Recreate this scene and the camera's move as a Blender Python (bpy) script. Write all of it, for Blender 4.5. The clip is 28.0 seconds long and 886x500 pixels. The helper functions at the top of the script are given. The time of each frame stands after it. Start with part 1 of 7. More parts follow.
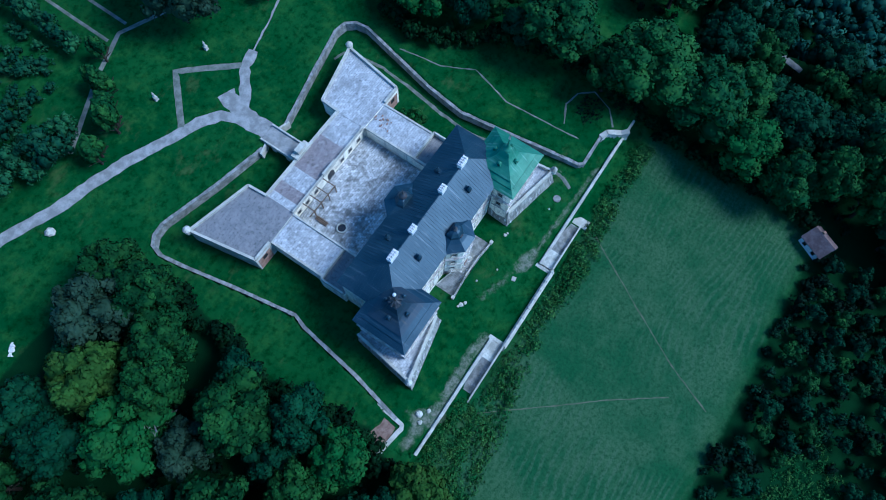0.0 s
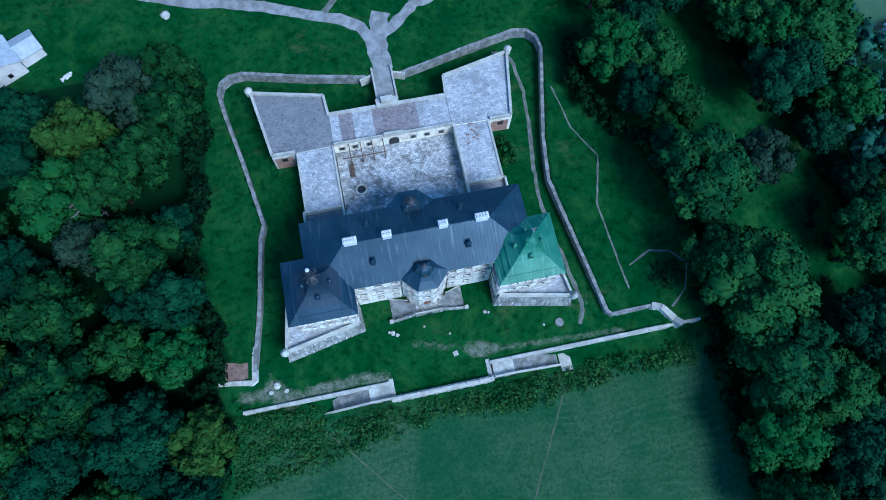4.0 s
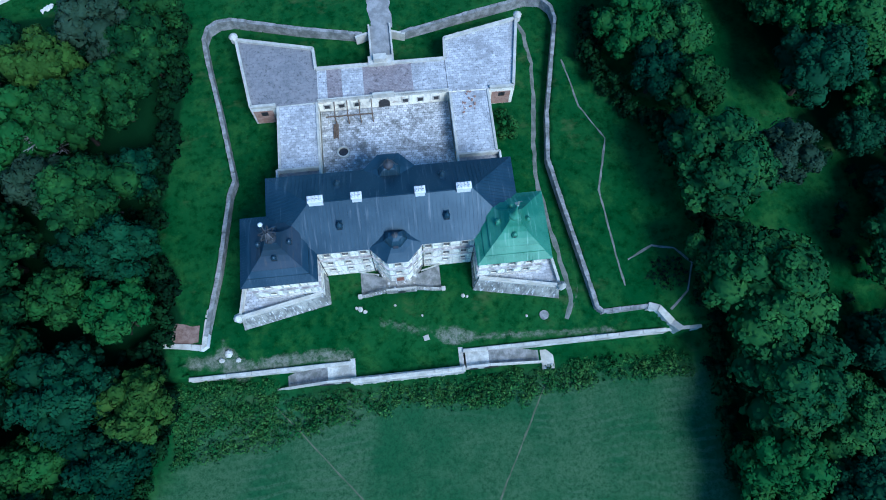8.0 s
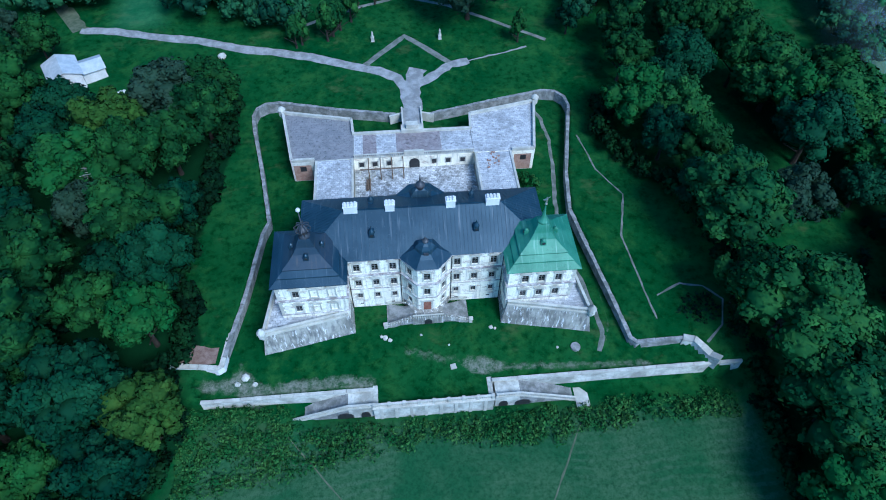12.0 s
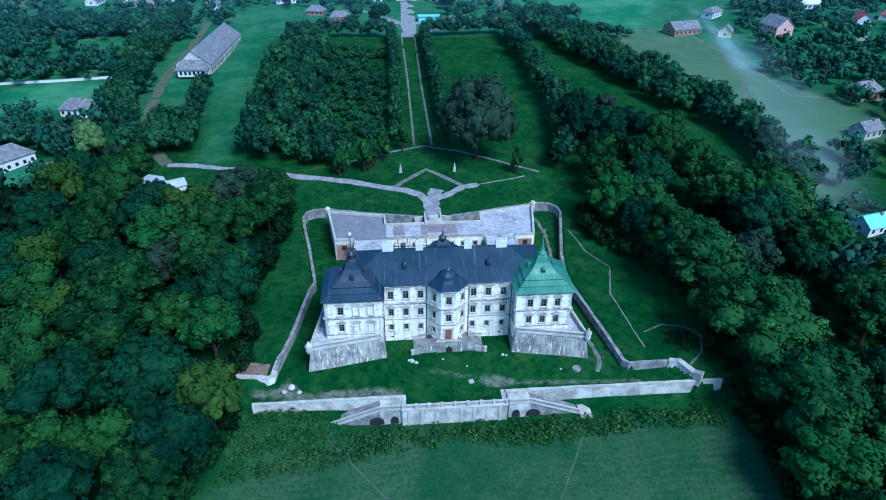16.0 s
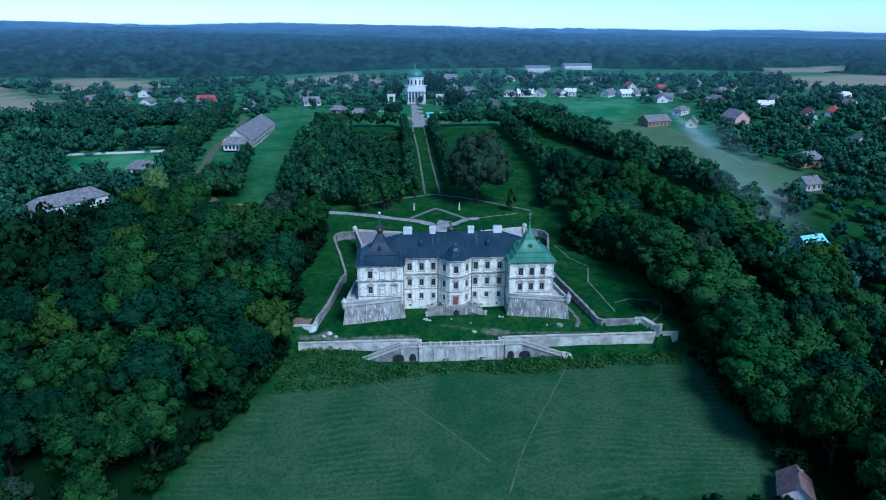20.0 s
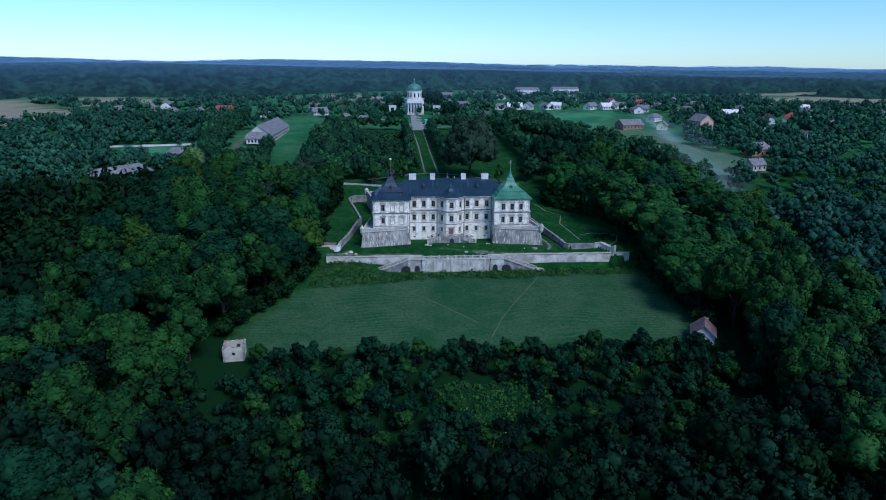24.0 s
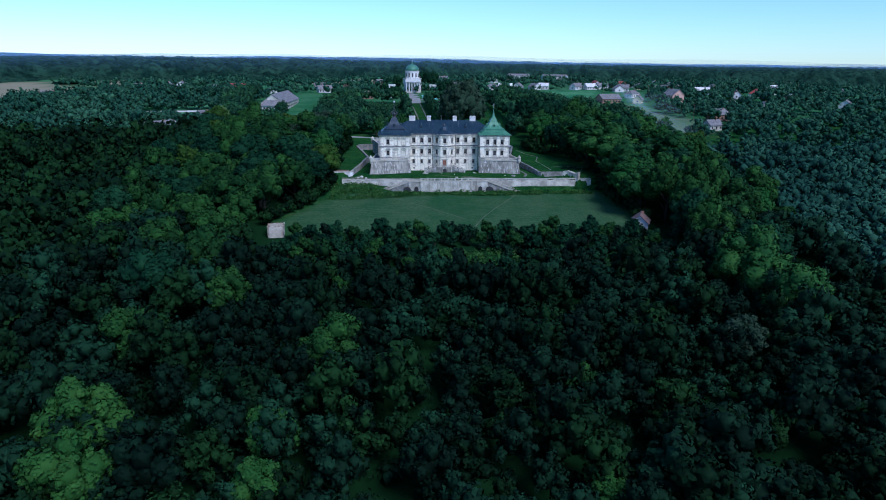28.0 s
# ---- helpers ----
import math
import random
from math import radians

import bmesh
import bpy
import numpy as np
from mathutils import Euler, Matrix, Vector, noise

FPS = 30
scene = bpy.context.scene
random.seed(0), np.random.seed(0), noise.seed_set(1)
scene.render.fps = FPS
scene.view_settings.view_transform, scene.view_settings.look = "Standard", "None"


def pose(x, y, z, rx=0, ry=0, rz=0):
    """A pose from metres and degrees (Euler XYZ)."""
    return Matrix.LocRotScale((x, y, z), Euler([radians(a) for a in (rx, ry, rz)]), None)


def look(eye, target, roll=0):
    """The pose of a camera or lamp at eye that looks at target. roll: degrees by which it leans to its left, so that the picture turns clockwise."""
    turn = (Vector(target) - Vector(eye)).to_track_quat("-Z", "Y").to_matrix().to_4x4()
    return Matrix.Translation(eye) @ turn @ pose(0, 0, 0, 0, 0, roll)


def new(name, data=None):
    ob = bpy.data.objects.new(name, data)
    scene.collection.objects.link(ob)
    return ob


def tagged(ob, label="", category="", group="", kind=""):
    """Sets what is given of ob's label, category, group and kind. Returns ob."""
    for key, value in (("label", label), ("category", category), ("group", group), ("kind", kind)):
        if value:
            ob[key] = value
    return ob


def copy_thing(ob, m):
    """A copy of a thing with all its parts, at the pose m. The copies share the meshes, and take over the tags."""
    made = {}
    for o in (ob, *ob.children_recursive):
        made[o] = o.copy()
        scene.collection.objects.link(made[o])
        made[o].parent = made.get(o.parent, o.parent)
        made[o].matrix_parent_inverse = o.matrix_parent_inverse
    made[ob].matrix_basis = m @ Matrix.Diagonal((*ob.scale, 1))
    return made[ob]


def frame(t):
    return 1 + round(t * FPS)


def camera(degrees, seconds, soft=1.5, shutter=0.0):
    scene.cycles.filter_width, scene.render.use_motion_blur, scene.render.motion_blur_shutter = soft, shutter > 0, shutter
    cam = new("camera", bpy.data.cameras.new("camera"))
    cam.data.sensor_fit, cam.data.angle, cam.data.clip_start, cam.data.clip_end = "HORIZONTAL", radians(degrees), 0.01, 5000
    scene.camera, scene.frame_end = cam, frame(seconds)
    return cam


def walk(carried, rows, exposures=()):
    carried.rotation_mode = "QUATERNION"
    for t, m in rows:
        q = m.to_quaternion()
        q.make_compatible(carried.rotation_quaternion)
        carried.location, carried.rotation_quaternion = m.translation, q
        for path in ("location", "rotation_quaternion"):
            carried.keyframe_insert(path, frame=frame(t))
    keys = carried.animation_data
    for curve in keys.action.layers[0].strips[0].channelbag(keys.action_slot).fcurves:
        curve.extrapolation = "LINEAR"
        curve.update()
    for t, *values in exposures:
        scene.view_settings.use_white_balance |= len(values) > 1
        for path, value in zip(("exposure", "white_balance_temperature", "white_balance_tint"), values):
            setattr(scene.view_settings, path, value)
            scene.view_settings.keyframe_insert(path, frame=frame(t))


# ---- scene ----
cam = camera(70.4, 28.0, 1.0)
# seconds, eye x, y, z, yaw, pitch, roll
ROWS = [
    (0, -43.58, -16.30, 144.31, -60.23, -70.67, 4.41),
    (0.5, -39.61, -20.87, 143.71, -45.97, -70.85, 5.00),
    (1, -34.47, -24.16, 143.93, -37.08, -71.20, 4.98),
    (1.5, -29.88, -27.00, 143.88, -31.33, -71.20, 4.92),
    (2, -24.79, -28.33, 143.02, -25.70, -71.46, 4.80),
    (2.5, -21.05, -28.91, 142.11, -22.14, -71.60, 6.15),
    (3, -15.93, -28.84, 140.59, -18.56, -71.97, 5.63),
    (3.5, -11.58, -29.26, 138.56, -17.39, -71.78, 5.45),
    (4, -6.47, -28.24, 136.77, -16.42, -72.02, 4.85),
    (4.5, -1.85, -26.54, 134.71, -14.01, -72.27, 4.50),
    (6.5, 3.53, -26.23, 128.67, -11.85, -72.04, 3.81),
    (7, 3.88, -27.23, 127.34, -10.40, -72.07, 2.98),
    (7.5, 3.24, -28.75, 125.51, -9.94, -72.08, 3.27),
    (8, 2.47, -31.45, 123.72, -9.61, -71.87, 3.55),
    (8.5, 1.98, -34.83, 121.58, -8.75, -70.74, 2.90),
    (9, 0.75, -38.05, 119.42, -8.62, -67.27, 2.92),
    (9.5, 0.03, -41.60, 117.32, -7.62, -60.46, 2.13),
    (10, -0.63, -46.38, 115.28, -6.99, -56.69, 1.55),
    (10.5, -1.43, -50.82, 113.25, -6.70, -56.44, 1.43),
    (11, -2.30, -55.35, 111.09, -6.45, -56.27, 1.27),
    (11.5, -3.48, -60.16, 108.89, -6.39, -54.83, 1.33),
    (12, -4.39, -65.03, 106.76, -6.13, -51.79, 1.12),
    (12.5, -5.35, -70.03, 104.82, -5.90, -48.61, 0.95),
    (14.5, -9.62, -92.63, 97.71, -5.59, -37.80, 0.85),
    (15, -10.59, -98.58, 96.78, -5.58, -35.27, 0.84),
    (15.5, -11.08, -104.50, 96.35, -5.38, -33.11, 0.71),
    (16, -11.67, -110.46, 95.62, -5.17, -31.43, 0.62),
    (16.5, -12.56, -116.36, 93.70, -4.96, -30.09, 0.55),
    (17, -13.40, -122.58, 91.44, -4.81, -28.65, 0.54),
    (17.5, -14.07, -128.64, 89.17, -4.74, -26.24, 0.50),
    (18, -14.79, -134.73, 86.91, -4.75, -23.75, 0.45),
    (18.5, -15.16, -141.03, 84.69, -4.66, -22.01, 0.37),
    (19, -15.88, -147.15, 82.48, -4.69, -21.35, 0.38),
    (19.5, -16.45, -153.40, 80.18, -4.70, -20.64, 0.42),
    (20, -17.30, -160.02, 78.41, -4.77, -20.03, 0.56),
    (20.5, -17.79, -166.18, 76.00, -4.78, -19.26, 0.56),
    (21, -18.46, -172.59, 73.96, -4.82, -18.57, 0.60),
    (21.5, -19.00, -178.92, 71.90, -4.87, -17.87, 0.67),
    (23.5, -21.62, -205.12, 63.63, -5.07, -16.82, 0.64),
    (24, -22.02, -211.02, 61.51, -5.13, -16.80, 0.59),
    (24.5, -22.71, -217.58, 59.47, -5.20, -16.84, 0.64),
    (25, -23.67, -223.78, 57.11, -5.37, -16.77, 0.63),
    (25.5, -24.07, -230.41, 55.23, -5.38, -16.79, 0.72),
    (26, -24.55, -236.83, 53.00, -5.42, -16.78, 0.67),
    (26.5, -25.07, -243.52, 50.93, -5.46, -16.76, 0.68),
    (27, -25.70, -249.53, 48.29, -5.52, -16.66, 0.66),
    (27.5, -26.48, -255.75, 45.42, -5.60, -16.53, 0.65),
    (28, -25.58, -263.09, 45.59, -5.47, -16.82, 0.73),
]
EXPOSURES = [(0.0, 0.98, 4650, 4), (4.0, 1.00, 4700, 4), (8.0, 1.15, 4850, 4), (11.0, 1.13, 4850, 4), (14.0, 1.18, 4800, 5), (17.0, 1.20, 4800, 7), (19.5, 0.84, 4850, 8), (24.0, 0.48, 5300, 18), (28.0, 0.62, 5400, 20)]
walk(cam, [(t, pose(x, y, z, 90 + pitch, 0, yaw) @ pose(0, 0, 0, 0, 0, roll)) for t, x, y, z, yaw, pitch, roll in ROWS], EXPOSURES)

# ---- light ----
SUN_ELEVATION, SUN_AZIMUTH = 42.0, 148.0   # degrees; azimuth from +y towards +x
world = bpy.data.worlds.new("world")
scene.world = world
world.use_nodes = True
wn, wl = world.node_tree.nodes, world.node_tree.links
sky = wn.new("ShaderNodeTexSky")
sky.sky_type = "NISHITA"
sky.sun_disc = False
sky.sun_elevation = radians(SUN_ELEVATION)
sky.sun_rotation = radians(SUN_AZIMUTH)
sky.air_density, sky.dust_density, sky.ozone_density = 1.0, 0.1, 5.5
tint = wn.new("ShaderNodeMix")          # clear cyan evening air
tint.data_type, tint.blend_type = "RGBA", "MULTIPLY"
tint.inputs["Factor"].default_value = 1.0
wl.new(sky.outputs[0], tint.inputs["A"])
tint.inputs["B"].default_value = (0.76, 0.97, 1.0, 1.0)
wl.new(tint.outputs["Result"], wn["Background"].inputs[0])
wn["Background"].inputs[1].default_value = 0.094
sun_data = bpy.data.lights.new("sun", "SUN")
sun_data.energy, sun_data.angle, sun_data.color = 1.9, radians(24), (1.0, 0.95, 0.90)
sun = new("sun", sun_data)
sun.matrix_world = look((0, 0, 0), (-math.sin(radians(SUN_AZIMUTH)) * math.cos(radians(48)), -math.cos(radians(SUN_AZIMUTH)) * math.cos(radians(48)), -math.sin(radians(48))))


# ---- materials ----
class Net:
    """A small hand for node materials."""

    def __init__(self, name):
        self.m = bpy.data.materials.new(name)
        self.m.use_nodes = True
        self.n, self.l = self.m.node_tree.nodes, self.m.node_tree.links
        self.bsdf = self.n["Principled BSDF"]
        self.place = self.n.new("ShaderNodeNewGeometry").outputs["Position"]

    def put(self, socket, value):
        if isinstance(value, bpy.types.NodeSocket):
            self.l.new(value, socket)
        else:
            socket.default_value = value

    def noise(self, scale, detail=4.0, rough=0.6, stretch=None, wobble=0.0):
        v = self.place
        if stretch:
            k = self.n.new("ShaderNodeVectorMath")
            k.operation = "MULTIPLY"
            self.put(k.inputs[0], v)
            k.inputs[1].default_value = stretch
            v = k.outputs[0]
        k = self.n.new("ShaderNodeTexNoise")
        self.put(k.inputs["Vector"], v)
        k.inputs["Scale"].default_value, k.inputs["Detail"].default_value = scale, detail
        k.inputs["Roughness"].default_value, k.inputs["Distortion"].default_value = rough, wobble
        return k.outputs["Fac"]

    def ramp(self, fac, low, high):
        k = self.n.new("ShaderNodeMapRange")
        k.interpolation_type = "SMOOTHSTEP"
        self.put(k.inputs[0], fac)
        k.inputs[1].default_value, k.inputs[2].default_value = low, high
        return k.outputs[0]

    def maths(self, kind, a, b=0.0):
        k = self.n.new("ShaderNodeMath")
        k.operation = kind
        self.put(k.inputs[0], a)
        self.put(k.inputs[1], b)
        return k.outputs[0]

    def mix(self, fac, a, b, kind="MIX"):
        k = self.n.new("ShaderNodeMix")
        k.data_type, k.blend_type = "RGBA", kind
        self.put(k.inputs[0], fac)
        for s, v in ((k.inputs[6], a), (k.inputs[7], b)):
            self.put(s, (*v, 1.0) if isinstance(v, tuple) and len(v) == 3 else v)
        return k.outputs[2]

    def attribute(self, name):
        k = self.n.new("ShaderNodeAttribute")
        k.attribute_name = name
        return k.outputs["Fac"]

    def random(self):
        return self.n.new("ShaderNodeObjectInfo").outputs["Random"]

    def island(self):
        return self.n.new("ShaderNodeNewGeometry").outputs["Random Per Island"]

    def done(self, colour, rough=0.85, bump=None, strength=0.3, distance=0.05, metal=0.0, spec=0.3):
        self.put(self.bsdf.inputs["Base Color"], (*colour, 1.0) if isinstance(colour, tuple) else colour)
        self.put(self.bsdf.inputs["Roughness"], rough)
        self.bsdf.inputs["Metallic"].default_value = metal
        self.bsdf.inputs["Specular IOR Level"].default_value = spec
        if bump is not None:
            k = self.n.new("ShaderNodeBump")
            k.inputs["Strength"].default_value, k.inputs["Distance"].default_value = strength, distance
            self.put(k.inputs["Height"], bump)
            self.l.new(k.outputs[0], self.bsdf.inputs["Normal"])
        return self.m


def plain(name, a, b, scale=0.6, fine=6.0, rough=0.85, strength=0.3, distance=0.04, metal=0.0, spec=0.3):
    """A surface of two colours mixed at two scales, with fine relief."""
    k = Net(name)
    big, small = k.noise(scale, 5), k.noise(fine, 4)
    c = k.mix(k.ramp(big, 0.35, 0.68), a, b)
    dark = tuple(v * 0.6 for v in a)
    c = k.mix(k.maths("MULTIPLY", k.ramp(small, 0.5, 0.75), 0.5), c, dark)
    return k.done(c, rough, small, strength, distance, metal, spec)


def plaster_material():
    k = Net("weathered_plaster")
    c = k.mix(k.ramp(k.noise(0.25, 5), 0.35, 0.65), (0.80, 0.745, 0.60), (0.93, 0.89, 0.75))
    streak = k.noise(1.0, 5, 0.65, (1.4, 1.4, 0.12))
    c = k.mix(k.maths("MULTIPLY", k.ramp(streak, 0.50, 0.68), 0.55), c, (0.27, 0.26, 0.25))
    c = k.mix(k.maths("MULTIPLY", k.ramp(k.noise(0.7, 6, 0.75, (0.6, 0.6, 1.6)), 0.54, 0.64), 0.7), c, (0.34, 0.23, 0.17))
    c = k.mix(k.maths("MULTIPLY", k.ramp(k.noise(0.33, 6, 0.75), 0.54, 0.66), 0.4), c, (0.36, 0.34, 0.32))
    c = k.mix(k.maths("MULTIPLY", k.ramp(k.noise(3.0, 5, 0.7), 0.54, 0.70), 0.45), c, (0.24, 0.22, 0.21))
    return k.done(c, 0.9, k.noise(5.0, 5), 0.35, 0.05, spec=0.2)


def bastion_material():
    k = Net("streaked_bastion_render")
    c = k.mix(k.ramp(k.noise(0.3, 5), 0.35, 0.65), (0.20, 0.195, 0.165), (0.40, 0.385, 0.33))
    streak = k.noise(1.0, 6, 0.7, (1.5, 1.5, 0.06))
    c = k.mix(k.maths("MULTIPLY", k.ramp(streak, 0.45, 0.62), 0.7), c, (0.12, 0.12, 0.12))
    c = k.mix(k.maths("MULTIPLY", k.ramp(k.noise(1.3, 5, 0.7, (1.4, 1.4, 0.03)), 0.54, 0.64), 0.85), c, (0.80, 0.78, 0.76))
    return k.done(c, 0.92, k.noise(3.0, 6), 0.4, 0.06, spec=0.2)


def seam_material(name, a, b, patch, rough, metal, spec):
    """Sheet-metal roofing with standing seams worn by rain along the slope."""
    k = Net(name)
    c = k.mix(k.ramp(k.noise(0.18, 4), 0.35, 0.65), a, b)
    c = k.mix(k.maths("MULTIPLY", k.ramp(k.noise(1.0, 4, 0.6, (1.6, 0.12, 0.12)), 0.55, 0.72), 0.7), c, patch)
    c = k.mix(k.maths("MULTIPLY", k.ramp(k.noise(2.5, 5), 0.55, 0.72), 0.35), c, tuple(v * 0.5 for v in a))
    return k.done(c, rough, k.noise(2.0, 3), 0.15, 0.03, metal, spec)


def slab_material(name, a, b, mortar, w, h, patch=None):
    """Old stone flags: tone by stone, joints, moss."""
    k = Net(name)
    t = k.n.new("ShaderNodeTexBrick")
    k.put(t.inputs["Vector"], k.place)
    t.inputs["Color1"].default_value, t.inputs["Color2"].default_value = (*a, 1), (*b, 1)
    t.inputs["Mortar"].default_value = (*mortar, 1)
    t.inputs["Scale"].default_value, t.inputs["Mortar Size"].default_value = 1.0, 0.03
    t.inputs["Brick Width"].default_value, t.inputs["Row Height"].default_value = w, h
    c = k.mix(k.maths("MULTIPLY", k.ramp(k.noise(0.22, 7, 0.8), 0.45, 0.62), 0.8), t.outputs["Color"], patch or mortar)
    c = k.mix(k.maths("MULTIPLY", k.ramp(k.noise(1.4, 7, 0.85), 0.50, 0.64), 0.75), c, tuple(v * 0.3 for v in a))
    return k.done(c, 0.9, k.maths("ADD", k.noise(3.0, 4), k.maths("MULTIPLY", t.outputs["Fac"], -0.6)), 0.5, 0.06, spec=0.2)


def grass_material():
    k = Net("grass")
    c = k.mix(k.ramp(k.noise(0.05, 5, 0.65), 0.35, 0.65), (0.008, 0.052, 0.013), (0.017, 0.076, 0.019))
    c = k.mix(k.ramp(k.noise(0.6, 6, 0.7), 0.42, 0.72), c, (0.003, 0.026, 0.005))
    c = k.mix(k.maths("MULTIPLY", k.ramp(k.noise(0.16, 6, 0.75), 0.47, 0.70), 0.85), c, (0.030, 0.098, 0.022))
    c = k.mix(k.maths("MULTIPLY", k.ramp(k.noise(0.085, 5, 0.7, (1.0, 1.6, 1.0)), 0.56, 0.74), 0.6), c, (0.070, 0.098, 0.036))
    c = k.mix(k.maths("MULTIPLY", k.ramp(k.noise(3.0, 3, 0.6), 0.60, 0.75), 0.6), c, (0.030, 0.10, 0.022))
    # mown hay field: paler, with swathes
    w = k.n.new("ShaderNodeTexWave")
    w.bands_direction = "Y"
    warp = k.n.new("ShaderNodeVectorMath")
    warp.operation = "MULTIPLY_ADD"
    big = k.n.new("ShaderNodeTexNoise")
    k.put(big.inputs["Vector"], k.place)
    big.inputs["Scale"].default_value, big.inputs["Detail"].default_value = 0.022, 1.0
    k.put(warp.inputs[0], big.outputs["Color"])
    warp.inputs[1].default_value = (26, 26, 0)
    k.put(warp.inputs[2], k.place)
    k.put(w.inputs["Vector"], warp.outputs[0])
    w.inputs["Scale"].default_value, w.inputs["Distortion"].default_value = 0.17, 3.0
    w.inputs["Detail"].default_value, w.inputs["Detail Scale"].default_value = 3.0, 1.5
    hay = k.mix(k.ramp(k.noise(0.07, 5, 0.65), 0.35, 0.65), (0.024, 0.086, 0.033), (0.058, 0.118, 0.054))
    hay = k.mix(k.maths("MULTIPLY", k.ramp(w.outputs["Fac"], 0.45, 0.95), k.maths("MULTIPLY", k.ramp(k.noise(0.045, 3), 0.38, 0.60), 0.5)), hay, (0.080, 0.135, 0.075))
    hay = k.mix(k.maths("MULTIPLY", k.ramp(k.noise(1.3, 8, 0.85), 0.40, 0.66), 0.9), hay, (0.012, 0.052, 0.018))
    c = k.mix(k.attribute("mown"), c, hay)
    dirt = k.mix(k.noise(1.5, 5), (0.10, 0.115, 0.07), (0.30, 0.29, 0.25))
    c = k.mix(k.ramp(k.maths("MULTIPLY", k.attribute("worn"), k.maths("ADD", k.noise(0.55, 6, 0.8), 0.05)), 0.37, 0.72), c, dirt)
    grain = k.mix(k.noise(0.03, 5), (0.20, 0.20, 0.13), (0.30, 0.27, 0.18))
    c = k.mix(k.attribute("grain"), c, grain)
    lush = k.mix(k.ramp(k.noise(0.04, 6, 0.75), 0.38, 0.64), (0.028, 0.150, 0.062), (0.080, 0.225, 0.105))
    c = k.mix(k.attribute("lush"), c, lush)
    # shade under the woods painted into the ground as a near-black green
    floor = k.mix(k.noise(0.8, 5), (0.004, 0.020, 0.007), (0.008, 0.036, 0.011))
    c = k.mix(k.ramp(k.maths("MULTIPLY", k.attribute("wood_shade"), k.maths("ADD", k.noise(0.4, 5, 0.7), 0.4)), 0.35, 0.6), c, floor)
    return k.done(c, 0.95, k.noise(6.0, 6, 0.8), 0.6, 0.12, spec=0.02)


def leaf_material(name, a, b, c2, spread=0.6, joined=False):
    """Leaves: tone by tree, by tuft and by single spray."""
    k = Net(name)
    r = k.attribute("tone") if joined else k.random()
    c = k.mix(k.ramp(r, 0.0, 1.0), a, b)
    c = k.mix(k.maths("MULTIPLY", k.ramp(k.noise(0.3, 3), 0.42, 0.7), spread), c, c2)
    c = k.mix(k.maths("MULTIPLY", k.attribute("tuft"), 0.6), c, tuple(v * 0.55 for v in a))
    c = k.mix(k.maths("MULTIPLY", k.island(), 0.35), c, tuple(v * 0.4 for v in a))
    return k.done(c, 0.8, k.noise(2.6, 4, 0.75), 0.3, 0.25, spec=0.08)


PLASTER = plaster_material()
BASTION = bastion_material()
ROOF = seam_material("grey_blue_sheet_roof", (0.015, 0.041, 0.064), (0.027, 0.057, 0.082), (0.10, 0.13, 0.155), 0.44, 0.35, 0.4)
ROOF_DARK = seam_material("rusty_dark_sheet_roof", (0.045, 0.050, 0.060), (0.070, 0.068, 0.070), (0.12, 0.10, 0.085), 0.5, 0.2, 0.5)
RUST = seam_material("rust_stained_sheet_roof", (0.018, 0.038, 0.060), (0.032, 0.050, 0.070), (0.10, 0.085, 0.075), 0.5, 0.3, 0.4)
COPPER = seam_material("green_copper_sheet", (0.030, 0.145, 0.085), (0.065, 0.215, 0.13), (0.19, 0.36, 0.27), 0.5, 0.1, 0.4)
STONE = plain("pale_limestone", (0.40, 0.385, 0.325), (0.57, 0.55, 0.475), 0.5, 5.0, 0.9, 0.4, 0.05)
STONE_OLD = plain("weathered_wall_stone", (0.30, 0.295, 0.25), (0.63, 0.62, 0.545), 0.35, 2.0, 0.92, 0.5, 0.08)
STONE_MOSSY = plain("mossy_moat_stone", (0.15, 0.155, 0.14), (0.34, 0.335, 0.32), 0.6, 3.0, 0.95, 0.5, 0.08)
BRICK = plain("exposed_red_brick", (0.26, 0.15, 0.11), (0.36, 0.24, 0.18), 0.9, 7.0, 0.92, 0.4, 0.03)
CORNICE = plain("stained_cornice_stone", (0.24, 0.21, 0.20), (0.62, 0.59, 0.56), 0.9, 3.0, 0.9, 0.5, 0.05)
EARTH_RED = plain("bare_reddish_earth", (0.16, 0.10, 0.075), (0.27, 0.19, 0.15), 0.8, 4.0, 0.95, 0.5, 0.06)
DECK_PALE = slab_material("pale_deck_slabs", (0.40, 0.40, 0.395), (0.60, 0.595, 0.59), (0.27, 0.27, 0.265), 0.9, 0.6)
DECK_GREY = slab_material("grey_deck_felt", (0.19, 0.19, 0.195), (0.24, 0.235, 0.235), (0.15, 0.15, 0.15), 1.2, 0.8, (0.26, 0.25, 0.25))
DECK_RED = slab_material("reddish_deck_tiles", (0.23, 0.195, 0.19), (0.31, 0.265, 0.26), (0.16, 0.15, 0.15), 0.6, 0.4, (0.36, 0.33, 0.32))
COBBLE = slab_material("courtyard_flags", (0.34, 0.34, 0.33), (0.70, 0.69, 0.68), (0.20, 0.20, 0.18), 0.8, 0.55, (0.10, 0.10, 0.09))
GLASS = plain("dark_window_glass", (0.012, 0.014, 0.018), (0.02, 0.022, 0.026), 0.5, 2.0, 0.12, 0.02, 0.01, spec=0.6)
FRAME = plain("grey_window_wood", (0.13, 0.125, 0.12), (0.21, 0.20, 0.19), 2.0, 9.0, 0.7)
WOOD = plain("old_timber", (0.11, 0.075, 0.05), (0.19, 0.14, 0.10), 1.5, 8.0, 0.85)
